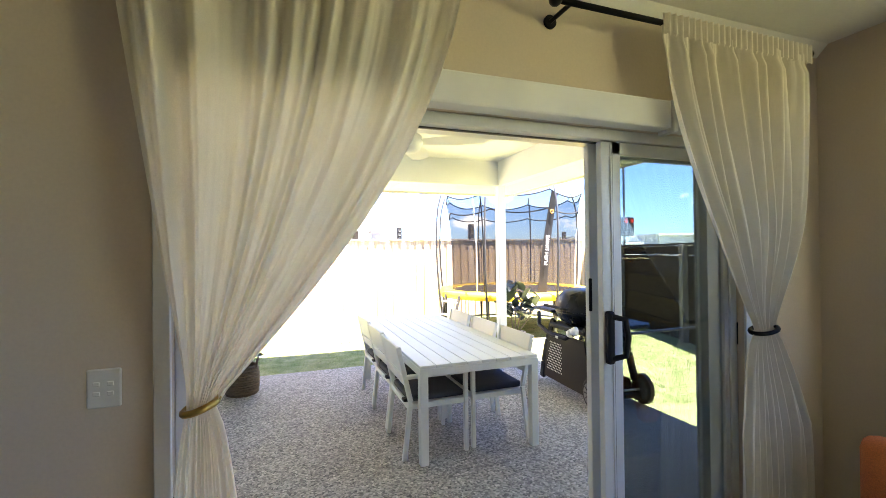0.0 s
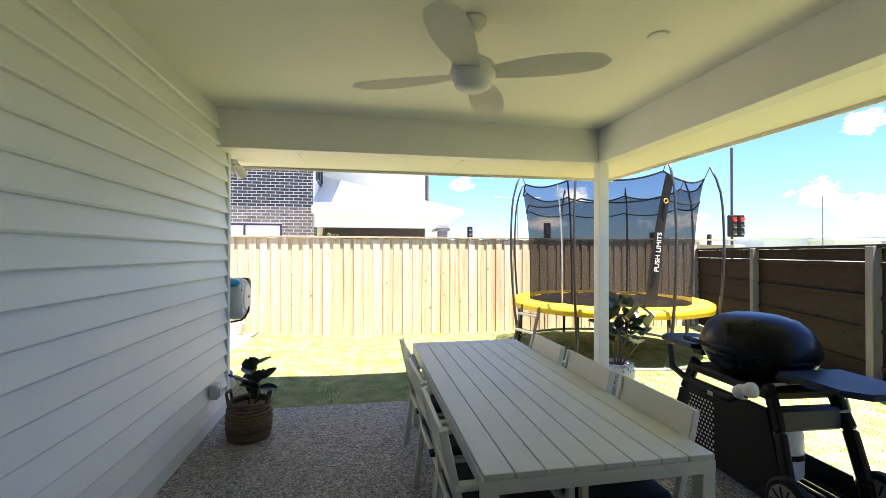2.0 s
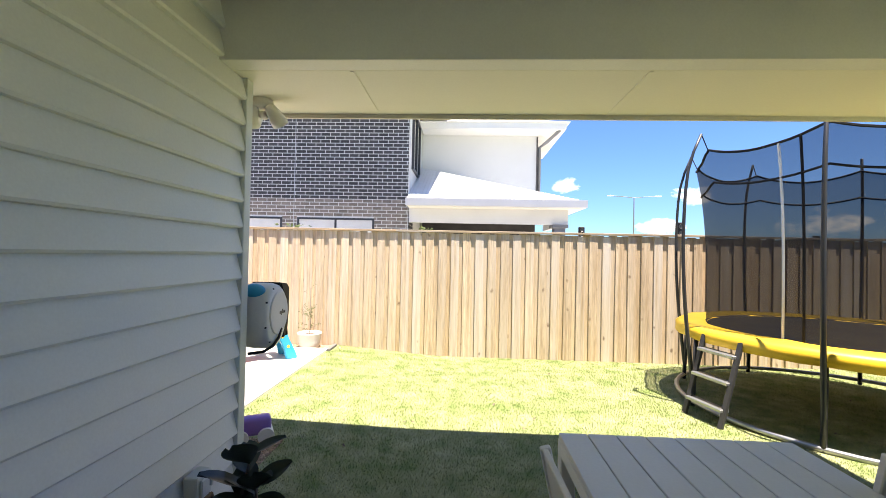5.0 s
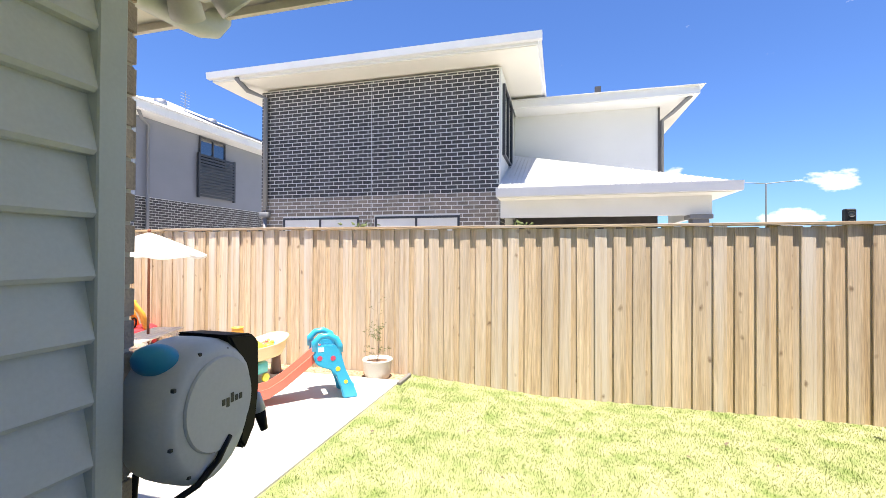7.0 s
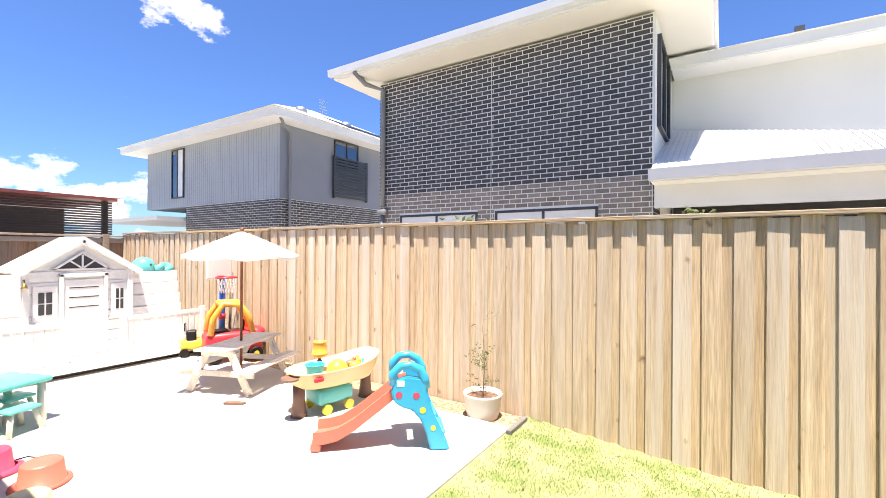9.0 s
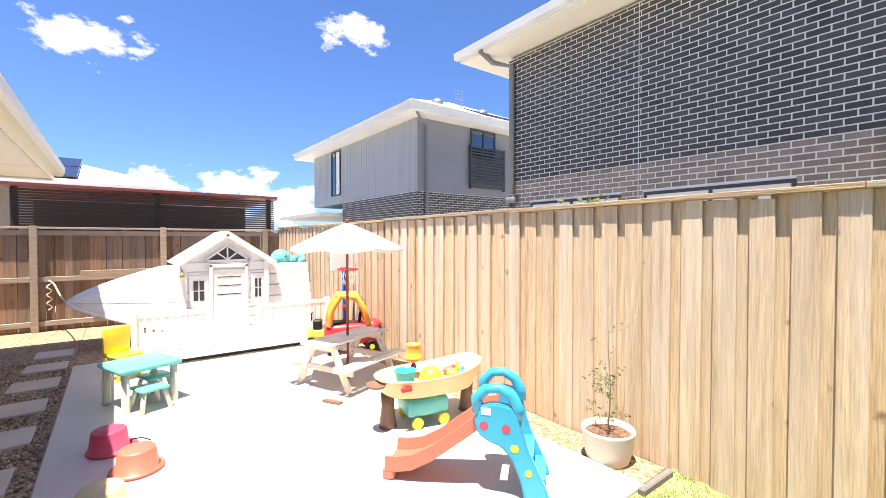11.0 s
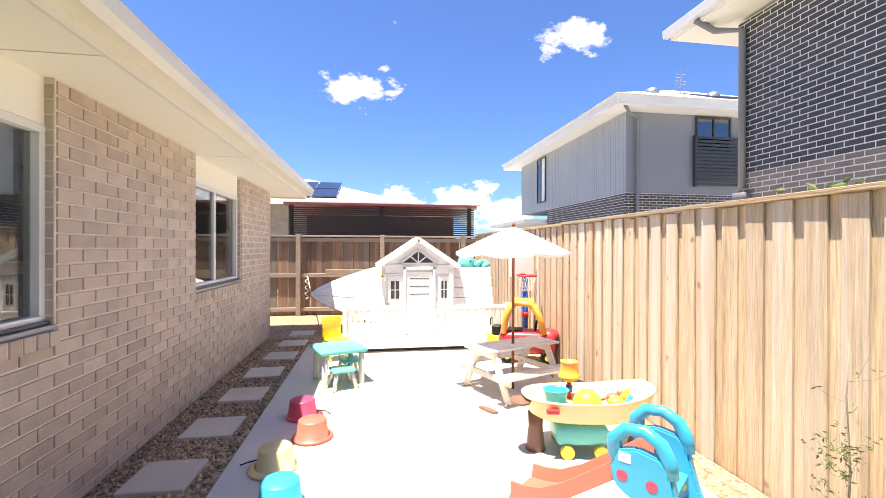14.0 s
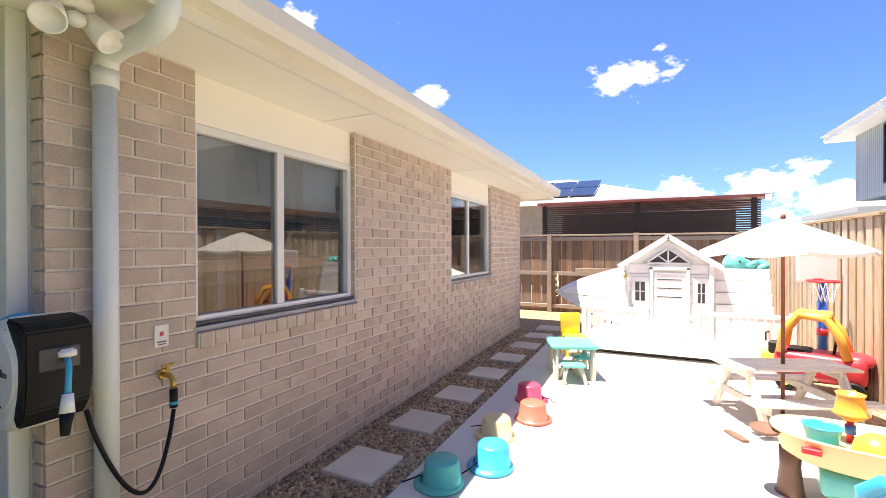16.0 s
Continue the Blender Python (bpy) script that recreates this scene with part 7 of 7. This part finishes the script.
def water_table():
    w = thing("water_table", "sand-coloured boat-shaped water play table with toys", "water table", (-3.03, 8.985, 0), -10)
    w.scale = (0.86, 0.88, 0.84)
    # long axis on y
    out = []
    for i in range(28):
        a = 2 * math.pi * i / 28
        out.append((0.29 * math.copysign(abs(math.cos(a)) ** 0.7, math.cos(a)), 0.54 * math.copysign(abs(math.sin(a)) ** 0.85, math.sin(a))))
    bm = bmesh.new()
    rings = []
    for s, z in ((0.80, 0.30), (0.92, 0.34), (1.0, 0.47), (1.03, 0.48), (1.0, 0.49), (0.93, 0.485), (0.88, 0.40), (0.0, 0.395)):
        rings.append([bm.verts.new((x * max(s, 0.02), y * max(s, 0.02), z + 0.09 * max(0, y / 0.54) ** 2 * (s > 0.9))) for x, y in out])
    for a, b in zip(rings, rings[1:]):
        for i in range(28):
            j = (i + 1) % 28
            bm.faces.new((a[i], a[j], b[j], b[i]))
    bm.faces.new(rings[0][::-1])
    bm.faces.new(rings[-1])
    part("tub", bm, M_SAND, w, "sand-coloured plastic tub", True)
    part("badge", box(0.262, 0.30, -0.40, -0.30, 0.40, 0.44, 0.006), M_REDP, w, "small red oval badge").matrix_basis = pose(-0.02, 0.0, 0, 0, 0, 0)
    for x, y in ((0.02, -0.44), (0.0, 0.42)):
        part("leg", lathe([(0, 0), (0.085, 0), (0.075, 0.05), (0.06, 0.2), (0.065, 0.33), (0, 0.33)], 18, None, (x, y, 0)), M_BROWN, w, "brown tree-trunk leg", True)
    part("side_tray", lathe([(0, 0.0), (0.1, 0), (0.11, 0.025), (0.09, 0.015), (0, 0.012)], 20, None, (0.10, -0.58, 0.44), 1.0, 0.8), M_BROWN, w, smooth=True)
    c = part("under_cart", box(-0.13, 0.2, -0.30, 0.12, 0.10, 0.27, 0.04, None, 3), M_TURQ, w, "turquoise toy cart below the tub", True)
    for x, y in ((0.21, -0.22), (0.21, 0.05), (-0.14, -0.22), (-0.14, 0.05)):
        wh = lathe([(0, -0.015), (0.055, -0.015), (0.055, 0.015), (0, 0.015)], 18)
        wh.transform(Matrix.Translation((x, y, 0.056)) @ Matrix.Rotation(math.radians(90), 4, "Y"))
        part("wheel", wh, M_YEL, c)
    # toys standing in the tub
    def pail(x, y, m, lab):
        b = thing("toy_bucket", lab, "bucket", (0, 0, 0), group="toys in the water table")
        b.matrix_basis = w.matrix_basis @ pose(x, y, 0.40)
        part("body", lathe([(0, 0), (0.075, 0), (0.10, 0.13), (0.112, 0.14), (0.10, 0.145), (0.09, 0.13), (0.068, 0.01), (0, 0.01)], 24), m, b, smooth=True)
    pail(0.06, -0.28, M_AQUA, "aqua plastic toy bucket in the tub")
    k = thing("toy_dome", "yellow round plastic toy in the tub", "toy", (0, 0, 0), group="toys in the water table")
    k.matrix_basis = w.matrix_basis @ pose(0.1, -0.03, 0.40)
    part("dome", lathe([(0.0, 0.15), (0.05, 0.145), (0.10, 0.10), (0.12, 0.03), (0.12, 0), (0, 0)], 24), M_YEL, k, smooth=True)
    h = thing("toy_lighthouse", "orange sand funnel tower on a striped post", "toy", (0, 0, 0), group="toys in the water table")
    h.matrix_basis = w.matrix_basis @ pose(-0.12, -0.12, 0.40)
    part("post", tube([(0, 0, 0), (0, 0, 0.16)], 0.02, 12), M_REDP, h, smooth=True)
    part("collar", tube([(0, 0, 0.06), (0, 0, 0.12)], 0.03, 12), M_BLUEP, h, smooth=True)
    part("funnel", lathe([(0.03, 0.15), (0.10, 0.20), (0.085, 0.21), (0.07, 0.32), (0.08, 0.34), (0.06, 0.34), (0.05, 0.22), (0.0, 0.2)], 20), M_ORANGE, h, "orange plastic funnel", True)
    rr = random.Random(8)
    for m, x, y, s in ((M_REDP, -0.06, 0.06, 0.03), (M_ORANGE, 0.08, 0.22, 0.06), (M_WHITE, -0.1, 0.12, 0.05), (M_AQUA, 0.02, 0.32, 0.045), (M_CORAL, -0.04, 0.24, 0.055), (M_YEL, -0.12, 0.34, 0.05)):
        q = thing("bath_toy", "small coloured plastic toy in the tub", "toy", (0, 0, 0), group="toys in the water table")
        q.matrix_basis = w.matrix_basis @ pose(x, y, 0.40)
        bm = blob((0, 0, s * 0.7), (s, s * 1.3, s * 0.75), None, 2, 0.15)
        blob((0, s * 0.9, s * 1.4), s * 0.5, bm)
        part("body", bm, m, q, smooth=True)


def slide():
    s = thing("slide", "blue and coral plastic toddler slide on the slab", "slide", (-1.975, 8.73, 0), 40)
    s.scale = (1, 0.82, 0.86)
    # local -x runs down the slide
    path = [(0.02, 0.50), (-0.06, 0.48), (-0.19, 0.36), (-0.37, 0.20), (-0.50, 0.115), (-0.60, 0.09), (-0.68, 0.085)]
    sec = [(-0.17, 0.09), (-0.15, 0.09), (-0.125, 0.01), (0.125, 0.01), (0.15, 0.09), (0.17, 0.09), (0.17, -0.02), (-0.17, -0.02)]
    bm = bmesh.new()
    rings = []
    for i, (x, z) in enumerate(path):
        rings.append([bm.verts.new((x, y, max(z + dz, 0.0))) for y, dz in sec])
    for a, b in zip(rings, rings[1:]):
        for i in range(len(sec)):
            j = (i + 1) % len(sec)
            bm.faces.new((a[i], a[j], b[j], b[i]))
    bm.faces.new(rings[0])
    bm.faces.new(rings[-1][::-1])
    bmesh.ops.recalc_face_normals(bm, faces=bm.faces[:])
    part("chute", bm, M_CORAL, s, "coral plastic chute")
    part("chute_foot", box(-0.70, -0.62, -0.17, 0.17, 0, 0.08, 0.02, None, 2), M_CORAL, s)
    for sy in (-1, 1):
        y0 = sy * 0.20
        o = [(0.20, 0.0), (0.35, 0.0), (0.32, 0.10), (0.27, 0.22), (0.22, 0.34), (0.19, 0.46), (0.17, 0.58), (0.12, 0.64), (0.02, 0.66), (-0.07, 0.63), (-0.10, 0.54), (-0.08, 0.44), (-0.02, 0.39), (0.06, 0.36), (0.12, 0.28), (0.17, 0.14)]
        pn = part("side_panel", prism(o, y0 - 0.035, y0 + 0.035, "y", None, 0.012), M_AQUA, s, "bright blue side panel")
        part("grip", tube([(-0.08, y0, 0.58), (-0.085, y0, 0.68), (-0.03, y0, 0.745), (0.05, y0, 0.755), (0.12, y0, 0.71), (0.155, y0, 0.63), (0.16, y0, 0.55)], 0.036, 12), M_AQUA, pn, smooth=True)
        for cx, cz, sx, m in ((-0.04, 0.50, 0.026, M_PINK), (0.09, 0.49, 0.026, M_PINK), (0.14, 0.36, 0.024, M_YEL), (0.22, 0.20, 0.02, M_YEL)):
            hb = lathe([(0, 0), (1, 0), (1, 1), (0, 1)], 16)
            hb.transform(Matrix.Translation((cx, y0 - 0.038, cz)) @ Matrix.Diagonal((sx, 0.076, sx * 1.15, 1)) @ Matrix.Rotation(math.radians(-90), 4, "X"))
            part("coloured_insert", hb, m, pn)
        part("sticker", box(-0.055, -0.0, y0 - 0.0375, y0 + 0.0375, 0.575, 0.625), M_WHITEP, pn)
    for x, z in ((0.27, 0.13), (0.20, 0.28), (0.12, 0.42)):
        part("step", box(x - 0.05, x + 0.05, -0.17, 0.17, z - 0.02, z + 0.02, 0.01), M_AQUA, s)


def ride_car():
    c = thing("ride_on_car", "red and yellow plastic ride-on toy car", "toy car", (-5.50, 9.42, 0), 70)
    part("body", box(-0.36, 0.36, -0.2, 0.2, 0.12, 0.40, 0.07, None, 3), M_REDP, c, "red car body", True)
    part("bonnet", blob((0.28, 0, 0.36), (0.14, 0.18, 0.08)), M_REDP, c, smooth=True)
    for s in (-1, 1):
        part("roof_pillar", tube([(0.22, s * 0.17, 0.38), (0.16, s * 0.17, 0.6), (0.06, s * 0.16, 0.76), (-0.15, s * 0.16, 0.78), (-0.27, s * 0.17, 0.6), (-0.30, s * 0.17, 0.38)], 0.04, 10), M_ORANGE, c, "orange roof pillar", True)
    part("roof", box(-0.2, 0.1, -0.19, 0.19, 0.74, 0.81, 0.03, None, 2), M_ORANGE, c, "orange roof", True)
    part("seat", box(-0.26, -0.05, -0.14, 0.14, 0.30, 0.42, 0.03, None, 2), M_BLACKP, c)
    part("steering_wheel", tube([(0.12 + 0.01 * math.sin(a), 0.08 * math.cos(a), 0.46 + 0.07 * math.sin(a)) for a in [i * math.pi / 8 for i in range(16)]], 0.012, 6, closed=True), M_BLACKP, c)
    for x in (-0.25, 0.26):
        for s in (-1, 1):
            wh = lathe([(0.03, -0.035), (0.08, -0.035), (0.09, -0.02), (0.09, 0.02), (0.08, 0.035), (0.03, 0.035), (0.03, -0.035)], 20)
            wh.transform(Matrix.Translation((x, s * 0.19, 0.09)) @ Matrix.Rotation(math.radians(90), 4, "X"))
            w = part("wheel", wh, M_BLACKP, c)
            hb = lathe([(0, -0.037), (0.035, -0.037), (0.035, 0.037), (0, 0.037)], 14)
            hb.transform(Matrix.Translation((x, s * 0.19, 0.09)) @ Matrix.Rotation(math.radians(90), 4, "X"))
            part("hubcap", hb, M_YEL, w)
    h = thing("basketball_hoop", "toy basketball hoop with blue post and red rim", "basketball hoop", (-6.12, 9.62, -0.03), 0)
    part("post", tube([(0, 0, 0.1), (0, 0, 1.12)], 0.045, 14), M_BLUEP, h, "blue and red post", True)
    part("post_collar", tube([(0, 0, 0.5), (0, 0, 0.58)], 0.052, 14), M_REDP, h, smooth=True)
    part("base", box(-0.2, 0.2, -0.17, 0.17, 0, 0.14, 0.03, None, 2), M_CHAR, h)
    part("backboard", box(-0.02, 0.02, -0.24, 0.14, 1.10, 1.45, 0.02, None, 2), M_WHITE, h)
    part("rim", tube([(0.2 + 0.14 * math.cos(a), -0.05 + 0.14 * math.sin(a), 1.13) for a in [i * math.pi / 10 for i in range(20)]], 0.013, 8, closed=True), M_REDP, h, smooth=True)
    part("rim_bracket", box(0.02, 0.08, -0.09, -0.01, 1.10, 1.15, 0.006), M_REDP, h)
    nt = bmesh.new()
    for i in range(14):
        a = i * 2 * math.pi / 14
        for d in (0.22, -0.22):
            tube([(0.2 + 0.135 * math.cos(a), -0.05 + 0.135 * math.sin(a), 1.12), (0.2 + 0.10 * math.cos(a + d), -0.05 + 0.10 * math.sin(a + d), 1.0), (0.2 + 0.085 * math.cos(a), -0.05 + 0.085 * math.sin(a), 0.9)], 0.003, 4, nt)
    part("net", nt, M_WHITEP, h)
    g = thing("toy_digger", "yellow and black plastic toy digger", "toy digger", (-6.15, 9.22, 0), 60)
    part("body", box(-0.15, 0.15, -0.09, 0.09, 0.10, 0.22, 0.02, None, 2), M_YEL, g, smooth=True)
    part("cab", box(-0.08, 0.04, -0.07, 0.07, 0.22, 0.36, 0.015), M_BLACKP, g)
    part("arm", tube([(0.12, 0, 0.2), (0.24, 0, 0.34), (0.34, 0, 0.16)], 0.018, 8), M_YEL, g, smooth=True)
    part("handle_bar", tube([(-0.1, -0.07, 0.36), (-0.1, -0.07, 0.46), (-0.1, 0.07, 0.46), (-0.1, 0.07, 0.36)], 0.01, 6), M_BLACKP, g)
    for x in (-0.1, 0.1):
        for s in (-1, 1):
            wh = lathe([(0, -0.025), (0.055, -0.025), (0.06, 0), (0.055, 0.025), (0, 0.025)], 14)
            wh.transform(Matrix.Translation((x, s * 0.1, 0.06)) @ Matrix.Rotation(math.radians(90), 4, "X"))
            part("wheel", wh, M_BLACKP, g)


def small_table():
    t = thing("kids_table", "turquoise plastic children's table with cream legs", "table", (-4.98, 7.02, 0), 20)
    part("tabletop", box(-0.25, 0.25, -0.26, 0.26, 0.345, 0.39, 0.018, None, 3), M_TEALL, t, smooth=True)
    for sx in (-1, 1):
        for sy in (-1, 1):
            part("leg", lathe([(0, 0), (0.032, 0), (0.034, 0.02), (0.03, 0.345), (0, 0.345)], 16, None, (sx * 0.2, sy * 0.2, 0)), M_CREAM, t, smooth=True)

    def stool(at, turn):
        s = thing("kids_stool", "turquoise topped cream plastic stool", "stool", at, turn, group="kids stools")
        part("seat", box(-0.12, 0.12, -0.12, 0.12, 0.18, 0.21, 0.014, None, 2), M_TEALL, s, smooth=True)
        for sx in (-1, 1):
            for sy in (-1, 1):
                part("leg", tube([(sx * 0.08, sy * 0.08, 0.18), (sx * 0.12, sy * 0.12, 0.0)], 0.02, 10), M_CREAM, s, smooth=True)
    stool((-4.73, 7.08, 0), 20)
    stool((-5.12, 7.14, 0), 20)
    y = thing("kids_chair", "yellow moulded plastic children's chair", "chair", (-5.95, 6.90, 0), 30)
    part("backrest", box(-0.13, -0.10, -0.14, 0.14, 0.28, 0.56, 0.012, None, 2), M_YEL, y, smooth=True)
    part("seat", box(-0.13, 0.13, -0.14, 0.14, 0.25, 0.28, 0.01, None, 2), M_YEL, y, smooth=True)
    for sx in (-1, 1):
        for sy in (-1, 1):
            part("leg", beam((sx * 0.11, sy * 0.12, 0), (sx * 0.11, sy * 0.12, 0.25), 0.03, 0.03, None, 0.004), M_YEL, y)


M_TEALL = mat("turquoise_plastic", (0.10, 0.52, 0.47), None, 0.35, grain=0.03, bump=0.02)


def pails():
    for m, x, y, lab in ((M_TEAL, -2.28, 6.66, "teal"), (M_AQUA, -2.62, 6.88, "blue"), (M_SAND, -3.06, 6.76, "cream"), (M_CORAL, -3.50, 6.94, "coral"), (M_PINK, -3.97, 6.79, "crimson")):
        b = thing("step_bucket", "upturned %s plastic bucket stepping stilt on the slab" % lab, "bucket", (x, y, 0), (x * 977) % 360, group="upturned buckets")
        part("shell", lathe([(0.0, 0.155), (0.098, 0.155), (0.108, 0.145), (0.122, 0.02), (0.132, 0.018), (0.134, 0.0), (0.12, 0.0)], 32), m, b, smooth=True)
        part("foot_rim", lathe([(0.118, 0.03), (0.155, 0.02), (0.16, 0.006), (0.125, 0.004)], 32, None, (0.02, 0, 0)), m, b, smooth=True)
        part("cord", tube([(0.13, 0, 0.05), (0.19, 0.03, 0.04), (0.25, 0.02, 0.012)], 0.005, 5), M_BLACKP, b)


playhouse()
dinghy()
picnic()
water_table()
slide()
ride_car()
small_table()
pails()


# ---- lawn ----
def lawn():
    rr = np.random.RandomState(3)
    n = 230000
    x = rr.uniform(-1.36, 7.6, n)
    y = rr.uniform(3.0, 9.80, n)
    y = np.where(rr.rand(n) < 0.35, rr.uniform(5.53, 9.8, n), y)
    keep = ((y > 5.53) | (x > 3.43)) & (x < 3.72 + (y + 2) * 0.3716 - 0.1)
    x, y = x[keep], y[keep]
    n = len(x)
    side = np.clip((x + 1.38) / 1.6, 0, 1)
    z = -0.025 * (1 - side) + (-0.045 - 0.105 * np.clip((y - 5.4) / 4.4, 0, 1)) * side
    h = rr.uniform(0.008, 0.022, n)
    w = rr.uniform(0.0018, 0.004, n)
    a = rr.uniform(0, 6.283, n)
    lean = rr.uniform(0.0, 0.016, n)
    b = rr.uniform(0, 6.283, n)
    v = np.zeros((n, 3, 3))
    v[:, 0] = np.stack((x - w * np.cos(a), y - w * np.sin(a), z), 1)
    v[:, 1] = np.stack((x + w * np.cos(a), y + w * np.sin(a), z), 1)
    v[:, 2] = np.stack((x + lean * np.cos(b), y + lean * np.sin(b), z + h), 1)
    me = bpy.data.meshes.new("grass")
    me.from_pydata(v.reshape(-1, 3).tolist(), [], np.arange(3 * n).reshape(-1, 3).tolist())
    me.materials.append(M_GRASS)
    g = new("grass", me)
    tagged(g, "short sun-bleached green lawn grass blades", "grass", kind="stuff")
    sp = random.Random(31)
    bm = bmesh.new()
    for _ in range(90):
        px, py = sp.uniform(-1.2, 5.5), sp.uniform(6.2, 9.6)
        m = Matrix.Translation((px, py, lawn_z(px, py) + 0.02)) @ Euler((sp.uniform(-0.5, 0.5), sp.uniform(-0.5, 0.5), sp.random() * 6)).to_matrix().to_4x4()
        s = sp.uniform(0.008, 0.022)
        bm.faces.new([bm.verts.new(m @ Vector(c)) for c in ((-s, -s * 0.5, 0), (s, -s * 0.4, 0.004), (s * 0.7, s * 0.6, 0), (-s * 0.8, s * 0.5, 0.005))])
    lf = obj("fallen_leaves", bm, M_STEM)
    tagged(lf, "dry brown leaf litter scattered on the lawn", "leaves", kind="stuff")


lawn()
brick_wall()
